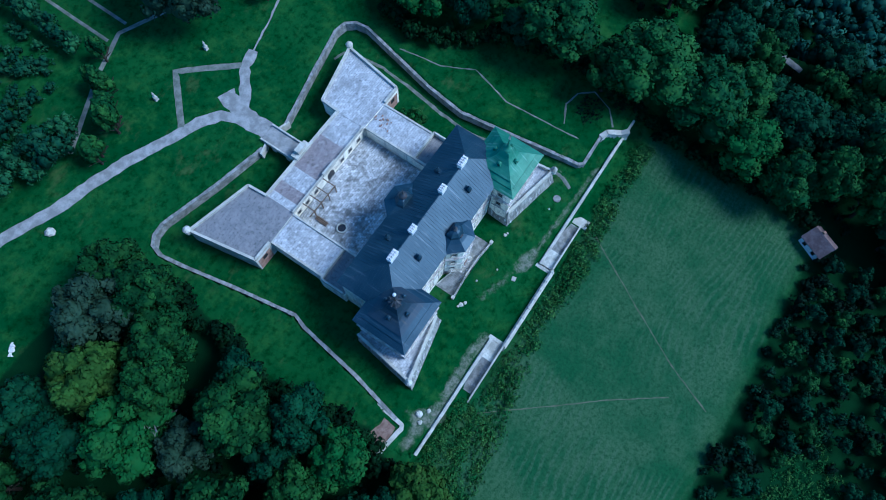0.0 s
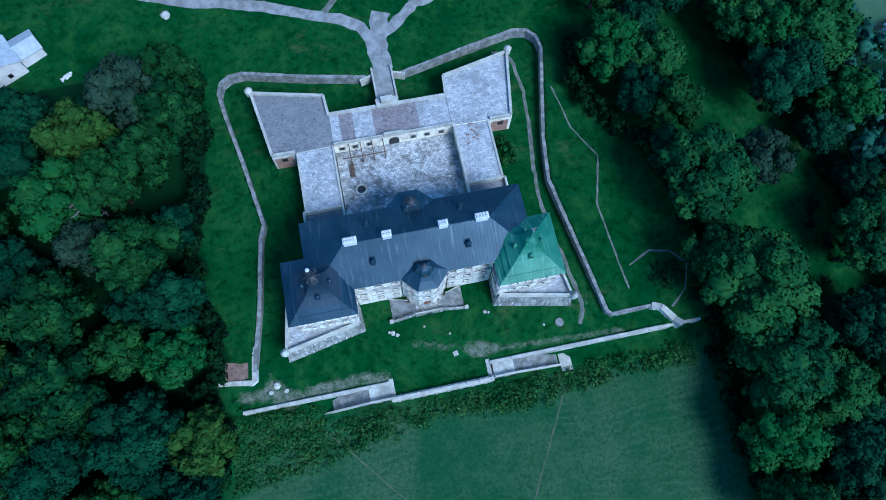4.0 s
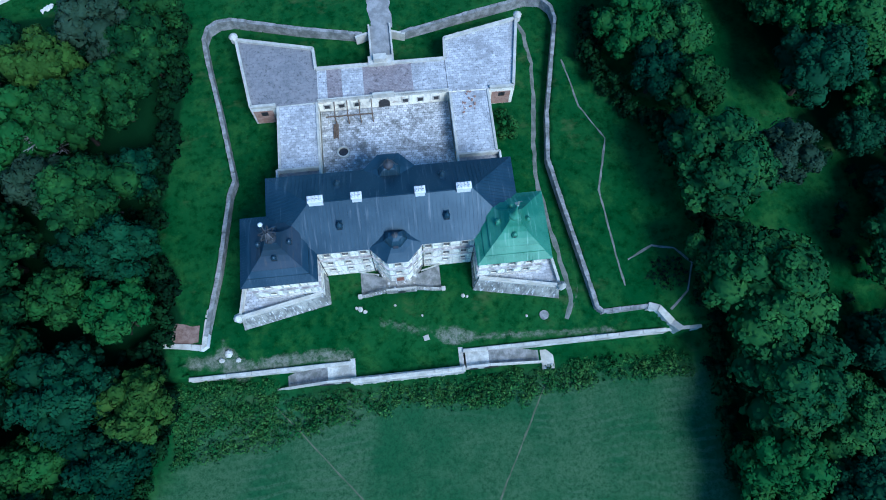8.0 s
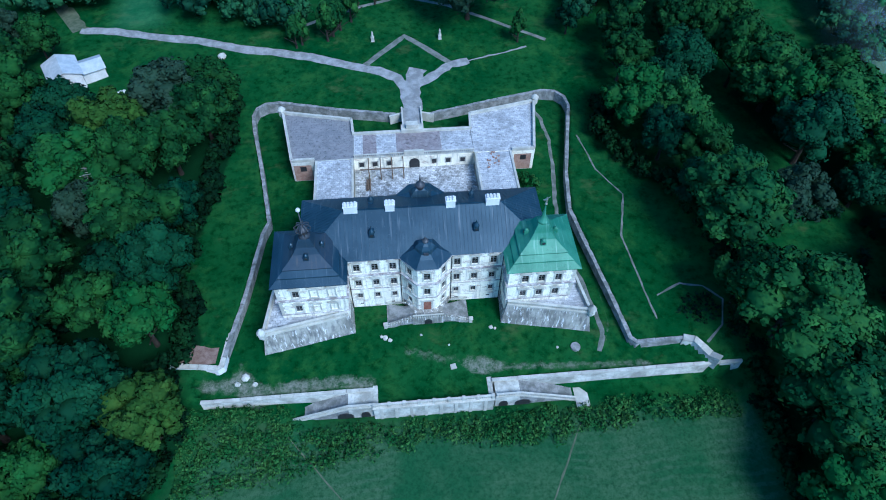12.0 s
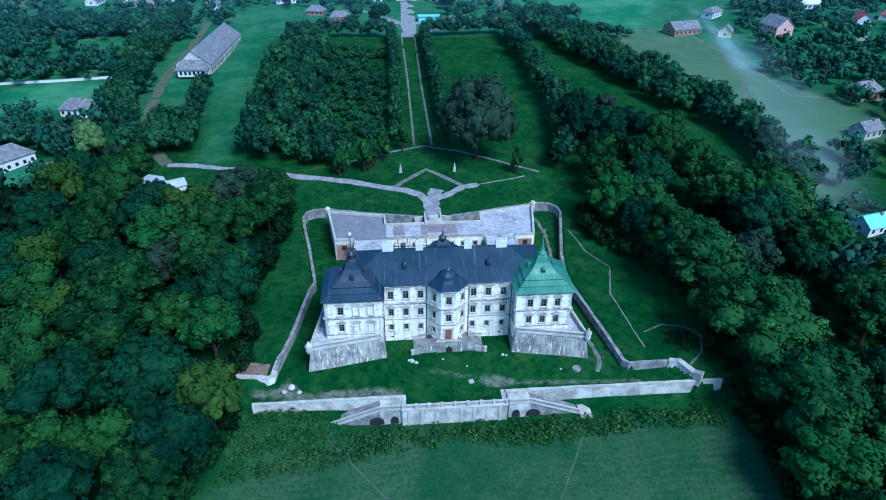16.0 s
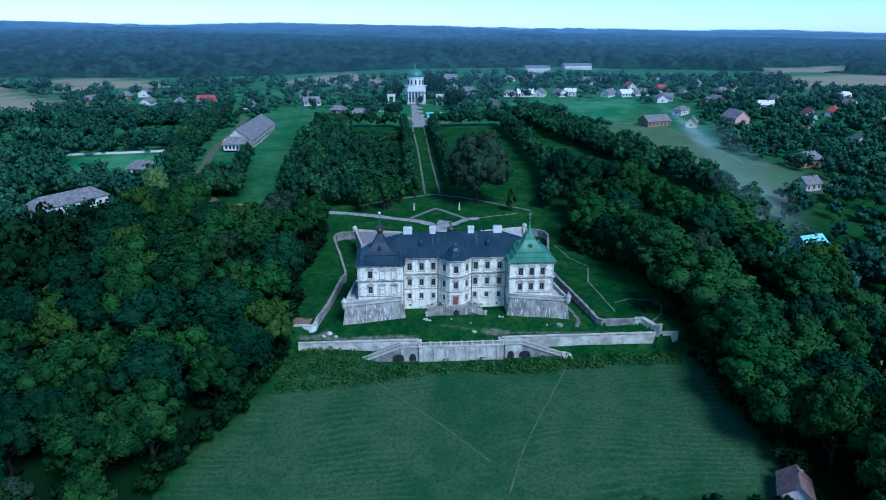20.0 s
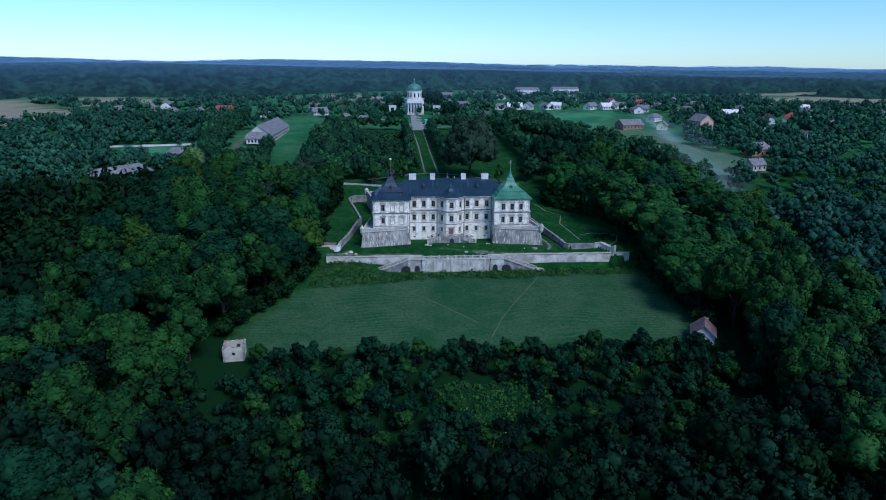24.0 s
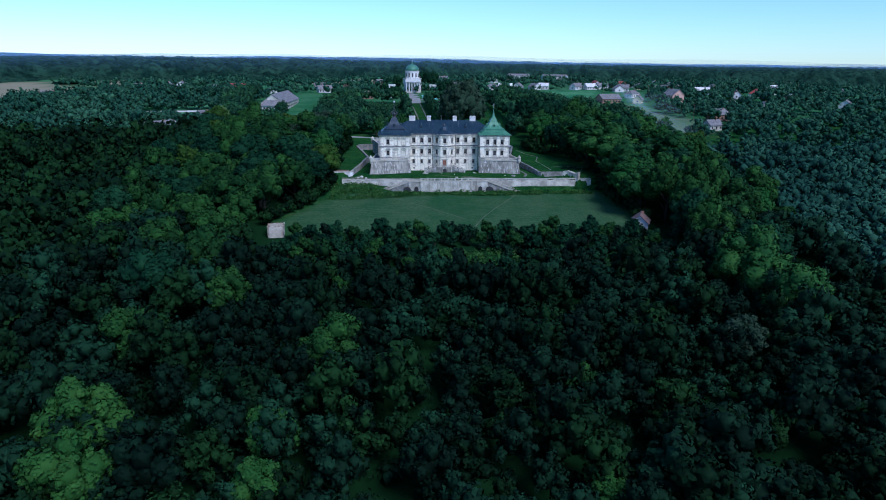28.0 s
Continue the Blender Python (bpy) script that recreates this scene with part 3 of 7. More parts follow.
def stone_wall(name, line, thick, bottom, top, label, material=None, cap=0.25):
    """A retaining wall along a line, with a row of coping stones. bottom, top: functions of x, y."""
    w = thing(name, label, "wall", kind="structure")
    body, coping = Shape(), []
    pts = []
    for (x0, y0), (x1, y1) in zip(line, line[1:]):
        n = max(1, int(math.hypot(x1 - x0, y1 - y0) / 1.6))
        pts += [(x0 + (x1 - x0) * i / n, y0 + (y1 - y0) * i / n) for i in range(n)]
    pts.append(line[-1])
    offs = []
    for i, (x, y) in enumerate(pts):
        a, b = pts[max(0, i - 1)], pts[min(len(pts) - 1, i + 1)]
        d = math.hypot(b[0] - a[0], b[1] - a[1])
        offs.append((-(b[1] - a[1]) / d, (b[0] - a[0]) / d))
    rings = []
    for (x, y), (ox, oy) in zip(pts, offs):
        h = thick / 2
        zb, zt = bottom(x, y), top(x, y)
        rings.append([(x - ox * h, y - oy * h, zb), (x + ox * h, y + oy * h, zb), (x + ox * h, y + oy * h, zt), (x - ox * h, y - oy * h, zt)])
    body.loops(rings)
    part("wall_body", body, material or STONE_OLD, w)
    for i in range(len(pts) - 1):
        s = Shape()
        h = thick / 2 + 0.05 + random.uniform(-0.05, 0.05)
        (x0, y0), (x1, y1), o0, o1 = pts[i], pts[i + 1], offs[i], offs[i + 1]
        g = 0.02
        x0, y0, x1, y1 = x0 + (x1 - x0) * g, y0 + (y1 - y0) * g, x1 - (x1 - x0) * g, y1 - (y1 - y0) * g
        z0, z1 = top(x0, y0) + 0.003, top(x1, y1) + 0.003
        c = cap * random.uniform(0.6, 1.15)
        s.loops([[(x0 - o0[0] * h, y0 - o0[1] * h, z0), (x1 - o1[0] * h, y1 - o1[1] * h, z1), (x1 + o1[0] * h, y1 + o1[1] * h, z1), (x0 + o0[0] * h, y0 + o0[1] * h, z0)],
                 [(x0 - o0[0] * h, y0 - o0[1] * h, z0 + c), (x1 - o1[0] * h, y1 - o1[1] * h, z1 + c), (x1 + o1[0] * h, y1 + o1[1] * h, z1 + c), (x0 + o0[0] * h, y0 + o0[1] * h, z0 + c)]])
        part("coping_stone", s, STONE_MOSSY if material == STONE_MOSSY else STONE, w)
    return w


stone_wall("moat_wall_west", MOAT_LEFT, 0.7, lambda x, y: -1.0, lambda x, y: max(1.2, float(np.interp(y, SOUTH_Y, SOUTH_Z))) + 0.1, "old grey stone retaining wall round the dry moat", STONE_MOSSY)
stone_wall("moat_wall_east", MOAT_RIGHT[:-1], 0.7, lambda x, y: -1.0, lambda x, y: max(1.2, float(np.interp(y, SOUTH_Y, SOUTH_Z))) + 0.1, "old grey stone retaining wall round the dry moat", STONE_MOSSY)
stone_wall("corner_wall", [(-38.0, 0.5), (-38.9, -6.6), (-39.6, -7.0), (-48.5, -5.6)], 0.95, lambda x, y: -1.8, lambda x, y: 1.5, "pale corner wall beside a bare earth patch", WHITE)


# ---- the palace ----
castle = thing("palace", "whitewashed three-storey baroque palace with grey-blue sheet roofs on a bastioned terrace", "palace")


def facade(p0, p1, z0, z1, holes, thick=0.6):
    """A wall from p0 to p1 (outside on its right hand) with openings (u0, u1, z0, z1) cut through."""
    p0, p1 = Vector(p0), Vector(p1)
    d = (p1 - p0)
    length = d.length
    d.normalize()
    back = Vector((-d.y, d.x)) * thick
    us = sorted({0.0, length, *[h[0] for h in holes], *[h[1] for h in holes]})
    zs = sorted({z0, z1, *[h[2] for h in holes], *[h[3] for h in holes]})
    s = Shape()

    def at(u, z, deep=0):
        q = p0 + d * u + back * deep
        return (q.x, q.y, z)

    def open_at(u, z):
        return any(h[0] < u < h[1] and h[2] < z < h[3] for h in holes)

    for u0, u1 in zip(us, us[1:]):
        for a, b in zip(zs, zs[1:]):
            if not open_at((u0 + u1) / 2, (a + b) / 2):
                s.face(at(u0, a), at(u1, a), at(u1, b), at(u0, b))
                s.face(at(u1, a, 1), at(u0, a, 1), at(u0, b, 1), at(u1, b, 1))
    for u0, u1, a, b in holes:
        s.face(at(u0, a), at(u0, a, 1), at(u1, a, 1), at(u1, a))
        s.face(at(u0, b), at(u1, b), at(u1, b, 1), at(u0, b, 1))
        s.face(at(u0, a), at(u0, b), at(u0, b, 1), at(u0, a, 1))
        s.face(at(u1, a), at(u1, a, 1), at(u1, b, 1), at(u1, b))
    s.face(at(0, z0), at(0, z0, 1), at(0, z1, 1), at(0, z1))
    s.face(at(length, z0), at(length, z1), at(length, z1, 1), at(length, z0, 1))
    s.face(at(0, z1), at(length, z1), at(length, z1, 1), at(0, z1, 1))
    s.face(at(0, z0), at(0, z0, 1), at(length, z0, 1), at(length, z0))
    return s


def window_meshes(w, h):
    """Frame with glazing bars, and the panes, about the opening's lower middle; outside is -y."""
    f, g = Shape(), Shape()
    f.box(-w / 2, 0.14, 0, -w / 2 + 0.09, 0.24, h).box(w / 2 - 0.09, 0.14, 0, w / 2, 0.24, h)
    f.box(-w / 2 + 0.09, 0.14, 0, w / 2 - 0.09, 0.24, 0.09).box(-w / 2 + 0.09, 0.14, h - 0.09, w / 2 - 0.09, 0.24, h)
    f.box(-0.05, 0.15, 0.09, 0.05, 0.23, h - 0.09)
    f.box(-w / 2 + 0.09, 0.15, h * 0.62, -0.05, 0.23, h * 0.62 + 0.08).box(0.05, 0.15, h * 0.62, w / 2 - 0.09, 0.23, h * 0.62 + 0.08)
    f.box(-w / 2 + 0.09, 0.16, h * 0.31, -0.05, 0.22, h * 0.31 + 0.05).box(0.05, 0.16, h * 0.31, w / 2 - 0.09, 0.22, h * 0.31 + 0.05)
    g.box(-w / 2 + 0.05, 0.185, 0.05, w / 2 - 0.05, 0.195, h - 0.05)
    return f.mesh("window_frame", FRAME), g.mesh("pane", GLASS)


def surround_mesh(w, h, kind):
    """Moulded architrave, sill and, by kind, a curved or pointed head on small brackets."""
    s = Shape()
    a = 0.24
    s.box(-w / 2 - a, -0.12, -0.05, -w / 2, 0.02, h + a).box(w / 2, -0.12, -0.05, w / 2 + a, 0.02, h + a)
    s.box(-w / 2, -0.12, h, w / 2, 0.02, h + a)
    s.box(-w / 2 - a - 0.12, -0.22, -0.28, w / 2 + a + 0.12, 0.02, -0.05)
    if kind:
        z, half = h + a + 0.28, w / 2 + 0.55
        s.box(-w / 2 - a, -0.16, z - 0.02, -w / 2 - a + 0.16, 0.02, z - 0.26).box(w / 2 + a - 0.16, -0.16, z - 0.02, w / 2 + a, 0.02, z - 0.26)
        n, rise = (8, 0.42) if kind == 1 else (2, 0.5)
        low = [(half * (2 * i / n - 1), z + rise * ((1 - (2 * i / n - 1) ** 2) if kind == 1 else 1 - abs(2 * i / n - 1))) for i in range(n + 1)]
        for (xa, za), (xb, zb) in zip(low, low[1:]):
            s.loops([[(xa, -0.34, za), (xa, 0.02, za), (xa, 0.02, za + 0.2), (xa, -0.34, za + 0.2)][::-1], [(xb, -0.34, zb), (xb, 0.02, zb), (xb, 0.02, zb + 0.2), (xb, -0.34, zb + 0.2)][::-1]])
        s.box(-half, -0.3, z - 0.02, half, 0.02, z + 0.12)
    return s.mesh("surround", STONE)


WIN = {  # width, height, kind of head
    "low": (0.95, 1.6, 0), "mid": (1.15, 2.0, 2), "top": (1.2, 2.15, 1), "small": (0.7, 0.6, 0),
}
WIN_MESH = {k: (*window_meshes(v[0], v[1]), surround_mesh(*v)) for k, v in WIN.items()}


def put_window(parent, x, y, z, turn, kind, blind=False):
    m = pose(x, y, z, 0, 0, turn)
    w = part("window", WIN_MESH[kind][0], None, parent, m=m)
    if blind:
        w.data = Shape().box(-WIN[kind][0] / 2, 0.1, 0, WIN[kind][0] / 2, 0.3, WIN[kind][1]).mesh("blind_window", PLASTER)
        w.name = "blind_window"
        tagged(w, "bricked-up plastered window niche")
    else:
        part("pane", WIN_MESH[kind][1], None, w)
    if kind != "small":
        part("surround", WIN_MESH[kind][2], None, w)
    return w


def windowed(p0, p1, z0, z1, rows):
    """A wall with its windows. rows: (kind, middle height, [distance along the wall, negative for a blind one])."""
    p0, p1 = Vector(p0), Vector(p1)
    d = (p1 - p0).normalized()
    turn = math.degrees(math.atan2(d.y, d.x))
    holes = []
    for kind, z, us in rows:
        w, h, _ = WIN[kind]
        for u in us:
            q = p0 + d * abs(u)
            holes.append((abs(u) - w / 2, abs(u) + w / 2, z - h / 2, z + h / 2))
            put_window(castle, q.x, q.y, z - h / 2, turn, kind, u < 0)
    part("wall", facade(p0, p1, z0, z1, holes), PLASTER, castle)


def band(line, z, h, out, name="cornice", material=None, label=""):
    """A moulding along a line of wall corners, outside on the right hand."""
    pts = [Vector(p) for p in line]
    s = Shape()
    rings = []
    for i, p in enumerate(pts):
        a = (p - pts[i - 1]).normalized() if i else (pts[1] - p).normalized()
        b = (pts[i + 1] - p).normalized() if i < len(pts) - 1 else a
        na, nb = Vector((a.y, -a.x)), Vector((b.y, -b.x))
        n = (na + nb)
        n = n / max(0.3, n.dot(na))
        o, q = p + n * out, p - n * 0.05
        o2 = p + n * out * 0.45
        rings.append([(q.x, q.y, z), (o2.x, o2.y, z), (o.x, o.y, z + h * 0.55), (o.x, o.y, z + h), (q.x, q.y, z + h)])
    s.loops(rings)
    part(name, s, material or CORNICE, castle, label)


EAVE = 15.75
Y0 = 5.4           # main front
TX, TI, TY0, TY1 = 27.3, 14.9, 0.55, 12.4   # tower: outer and inner side, front and back
BAY = [(-4.7, Y0), (-1.75, 2.35), (1.75, 2.35), (4.7, Y0)]
three = [("low", 4.0), ("mid", 8.2), ("top", 13.0)]
for x0, x1, us in ((-TI, -4.7, (1.95, 5.35, 8.7)), (4.7, TI, (1.2, 4.6, 8.1))):
    windowed((x0, Y0), (x1, Y0), -0.6, EAVE, [(k, z, us) for k, z in three] + [("small", 1.1, (us[0] + 0.1, us[2] - 0.4))])
for i in (0, 2):
    half = math.dist(BAY[i], BAY[i + 1]) / 2
    windowed(BAY[i], BAY[i + 1], -0.6, EAVE, [(k, z, (half,)) for k, z in three])
windowed(BAY[1], BAY[2], -0.6, EAVE, [("mid", 8.2, (1.75,)), ("top", 13.0, (1.75,))])
door = Shape().box(-0.75, 2.22, 2.25, 0.75, 2.42, 4.85)
for i in (-1, 1):
    for z in (2.45, 3.75):
        door.box(i * 0.38 - 0.27, 2.17, z, i * 0.38 + 0.27, 2.24, z + 0.9)
part("door", door, DOOR, castle, "faded red-brown panelled double door")
part("door_surround", Shape().box(-1.1, 2.2, 2.2, -0.75, 2.4, 5.1).box(0.75, 2.2, 2.2, 1.1, 2.4, 5.1).box(-1.35, 2.1, 5.1, 1.35, 2.4, 5.4), STONE, castle)
for sgn in (-1, 1):
    a, b = sorted((sgn * TX, sgn * TI))
    if sgn < 0:
        front = [("mid", 8.2, (3.4, -6.7, -9.9)), ("top", 12.75, (3.4, -6.7, -9.9))]
    else:
        front = [("mid", 8.2, (3.1, 6.2, 9.3)), ("top", 12.75, (3.1, 6.2, 9.3))]
    windowed((a, TY0), (b, TY0), -0.5, EAVE - 0.1, front)
    inner = [(sgn * TI, Y0), (sgn * TI, TY0 + 0.6)] if sgn > 0 else [(sgn * TI, TY0 + 0.6), (sgn * TI, Y0)]
    windowed(*inner, -0.5, EAVE - 0.1, [("mid", 8.2, (2.2,)), ("top", 12.75, (2.2,))])
    side = [(sgn * TX, TY0 + 0.6), (sgn * TX, TY1)] if sgn > 0 else [(sgn * TX, TY1), (sgn * TX, TY0 + 0.6)]
    windowed(*side, -0.5, EAVE - 0.1, [("mid", 8.2, (3.0, 6.0, 9.0)), ("top", 12.75, (3.0, 6.0, 9.0))])
    back = [(sgn * (TX - 0.6), TY1), (sgn * 22.6, TY1)] if sgn > 0 else [(sgn * 22.6, TY1), (sgn * (TX - 0.6), TY1)]
    windowed(*back, -0.5, EAVE - 0.1, [])
    rear = [(sgn * 22.6, TY1), (sgn * 22.6, 20.2)] if sgn > 0 else [(sgn * 22.6, 20.2), (sgn * 22.6, TY1)]
    windowed(*rear, -0.5, EAVE, [("mid", 8.2, (4.0,)), ("top", 12.75, (4.0,))])
windowed((22.0, 20.2), (4.2, 20.2), 0.0, EAVE, [])
windowed((-4.2, 20.2), (-22.0, 20.2), 0.0, EAVE, [])
for a, b in (((4.2, 20.2), (1.8, 23.0)), ((1.8, 23.0), (-1.8, 23.0)), ((-1.8, 23.0), (-4.2, 20.2))):
    windowed(a, b, 0.0, EAVE, [])
LINE = [(-TI, TY0), (-TI, Y0), *BAY, (TI, Y0), (TI, TY0)]
for z, h, out in ((6.1, 0.28, 0.16), (10.55, 0.5, 0.42), (EAVE - 0.55, 0.55, 0.5)):
    band([(-TI, Y0 - 0.02), *BAY, (TI, Y0 - 0.02)], z, h, out)
    for sgn in (-1, 1):
        line = [(sgn * 22.6, TY1), (sgn * TX, TY1), (sgn * TX, TY0), (sgn * TI, TY0), (sgn * TI, Y0 - 0.5)]
        band(line[::-1] if sgn > 0 else line, z + 0.15 if z < 11 else z - 0.1, h, out)
    if z > 11:
        band([(TX - 4.7, 20.2), (4.2, 20.2)], z, h, out)
        band([(-4.2, 20.2), (-TX + 4.7, 20.2)], z, h, out)
for x in (-14.6, -4.85, 4.85, 14.6):
    part("downpipe", Shape().lathe([(0.09, 0.2), (0.09, EAVE - 0.3)], 7, (x, Y0 - 0.2, 0)), METAL, castle, "dark rusty downpipe")
# corner quoins of the towers
for sgn in (-1, 1):
    for x in (sgn * TX, sgn * TI):
        for i in range(13):
            w = 0.75 if i % 2 else 0.5
            s = Shape().box(x - w / 2 - 0.04, TY0 - 0.05, 6.3 + i * 0.7, x + w / 2 + 0.04, TY0 + 0.4, 6.3 + i * 0.7 + 0.62)
            if abs(x) == TX:
                part("quoin", s.moved(Matrix.Translation((-sgn * (w / 2 - 0.02), 0, 0))), STONE, castle)

# roofs
EX, EY0, EY1, RZ, RX, RY = 23.2, Y0 - 0.55, 20.75, 20.7, 14.6, 12.9


def seamed(name, corners, count, material, label=""):
    """One roof slope of sheet metal: a thin slab with standing seams from eave to ridge. corners: eave a, eave b, ridge b, ridge a."""
    a, b, c, d = [Vector(p) for p in corners]
    n = (b - a).cross(d - a).normalized()
    if (c - d).length < 1e-3:
        ring = [a, b, c]
    else:
        ring = [a, b, c, d]
    s = Shape()
    s.loops([[p - n * 0.12 for p in ring], ring])
    slope = part(name, s, material, castle, label)
    s = Shape()
    for i in range(1, count):
        k = i / count
        e = a.lerp(b, k)
        # the seam runs straight up the slope until it meets ridge or hip
        up = n.cross((b - a).normalized()).normalized()
        top = 1e9
        for p, q in ((b, c), (c, d), (d, a)):
            if (q - p).length < 1e-3:
                continue
            m = (q - p).cross(n)
            den = up.dot(m)
            if abs(den) > 1e-6:
                t = (p - e).dot(m) / den
                if t > 0.05:
                    top = min(top, t)
        if top < 1e8:
            s.beam(e + n * 0.02, e + up * top + n * 0.02, 0.06, 0.08)
    tagged(part("standing_seams", s, material, slope), kind="stuff")
    return slope


seamed("roof_slope", [(-EX, EY0, EAVE), (EX, EY0, EAVE), (RX, RY, RZ), (-RX, RY, RZ)], 64, ROOF, "grey-blue sheet-metal roof slope with standing seams")
seamed("roof_slope", [(EX, EY1, EAVE), (-EX, EY1, EAVE), (-RX, RY, RZ), (RX, RY, RZ)], 64, ROOF, "grey-blue sheet-metal roof slope with standing seams")
seamed("roof_hip", [(EX, EY0, EAVE), (EX, EY1, EAVE), (RX, RY, RZ), (RX, RY, RZ)], 24, ROOF)
seamed("roof_hip", [(-EX, EY1, EAVE), (-EX, EY0, EAVE), (-RX, RY, RZ), (-RX, RY, RZ)], 24, ROOF)
part("ridge_cap", Shape().box(-RX, RY - 0.12, RZ - 0.1, RX, RY + 0.12, RZ + 0.1), ROOF, castle)


def tower_roof(sgn, material, label):
    cx, cy, h = sgn * (TX + TI) / 2, (TY0 + TY1) / 2, 6.85
    s = Shape().square([(h, 0), (h, 0.14), (5.5, 0.95), (5.45, 1.2), (4.2, 2.0)], (cx, cy, EAVE - 0.1), 0.97)
    roof = part("tower_roof", s, material, castle, label)
    s = Shape()
    for i in range(1, 26):
        k = -1 + 2 * i / 26
        for ax, ay, bx, by in ((k, -1, 0, 1), (k, 1, 0, -1), (-1, k, 1, 0), (1, k, -1, 0)):
            t = min(h - 4.35, h - abs(k) * h)
            if t > 0.3:
                pa = Vector((cx + ax * h, cy + ay * h * 0.97, EAVE + 0.06))
                pb = Vector((cx + ax * h + bx * t, cy + (ay * h + by * t) * 0.97, EAVE + 0.06 + t * 0.72))
                pb.z -= 0.12 * t
                s.beam(pa, pb, 0.05, 0.07)
    tagged(part("standing_seams", s, material, roof), kind="stuff")
    part("upper_roof", Shape().square([(4.35, 1.95), (4.4, 2.2), (3.3, 2.95), (2.35, 3.8), (1.65, 4.9), (1.2, 6.1), (1.0, 6.5)], (cx, cy, EAVE - 0.1), 0.97), material if sgn > 0 else RUST, castle, "steep upper tier of the tent roof")
    for ax, ay in ((0, -1), (0, 1), (-1, 0), (1, 0)):   # lucarnes
        m = pose(cx + ax * 2.6, cy + ay * 2.6, EAVE + 3.2, 0, 0, math.degrees(math.atan2(ay, ax)) + 90)
        part("lucarne", Shape().box(-0.45, -0.5, -0.2, 0.45, 1.3, 0.7).lathe([(0.45, -0.02), (0.35, 0.28), (0.05, 0.5)], 8, (0, -0.1, 0.7)).moved(m), material, castle)
        part("lucarne_opening", Shape().lathe([(0.3, 0), (0.3, 0.06)], 10).moved(m @ pose(0, -0.5, 0.35, 90, 0, 0)), METAL, castle)
    if sgn > 0:
        prof = [(0.95, 6.4), (1.15, 6.55), (0.95, 6.8), (0.55, 7.3), (0.4, 8.0), (0.26, 8.8), (0.12, 10.2), (0.05, 10.8)]
        part("spire", Shape().lathe(prof, 10, (cx, cy, EAVE - 0.1)), material, castle, "tapering green copper spire", True)
        z = EAVE + 10.7
        st = Shape().lathe([(0.22, 0), (0.24, 0.12), (0.05, 0.3), (0.16, 0.5), (0.22, 0.9), (0.17, 1.25), (0.08, 1.4), (0.13, 1.55), (0.08, 1.72)], 8, (cx, cy, z))
        st.beam((cx, cy, z + 1.2), (cx + 0.5, cy, z + 1.75), 0.1, 0.1).beam((cx - 0.1, cy, z + 1.2), (cx - 0.6, cy, z + 1.0), 0.3, 0.1)
        part("finial_figure", st, GILT, castle, "small metal finial figure")
    else:
        prof = [(0.95, 6.4), (1.1, 6.5), (0.75, 6.7), (0.65, 7.6), (0.85, 7.8), (0.85, 8.1), (0.5, 8.5), (0.22, 8.8), (0.12, 9.3), (0.09, 12.6)]
        part("spire", Shape().lathe(prof, 10, (cx, cy, EAVE - 0.1)), ROOF_DARK, castle, "dark lantern and thin spire", True)
        for i in range(5):
            a = 2 * math.pi * i / 5
            part("lantern_post", Shape().lathe([(0.09, 0), (0.09, 1.1)], 6, (cx + math.cos(a) * 0.75, cy + math.sin(a) * 0.75, EAVE + 6.5)), ROOF_DARK, castle)
        for i in range(8):                      # open crown round the lantern
            a = 2 * math.pi * i / 8
            bend = [(0.75, 7.7), (1.35, 8.0), (1.45, 8.5), (0.95, 9.0), (0.3, 9.4)]
            rib = Shape()
            for (ra, za), (rb, zb) in zip(bend, bend[1:]):
                rib.beam((cx + ra * math.cos(a), cy + ra * math.sin(a), EAVE + za), (cx + rb * math.cos(a), cy + rb * math.sin(a), EAVE + zb), 0.16, 0.16)
            part("crown_rib", rib, ROOF_DARK, castle)
        part("finial_ball", Shape().lathe([(0.05, 0), (0.3, 0.12), (0.42, 0.4), (0.3, 0.7), (0.05, 0.82)], 10, (cx, cy, EAVE + 12.5)), WHITE, castle, "bright metal ball", True)
    return roof


tower_roof(1, COPPER, "bright green copper tent roof with a low step")
tower_roof(-1, ROOF, "dark grey-blue tent roof with a low step")


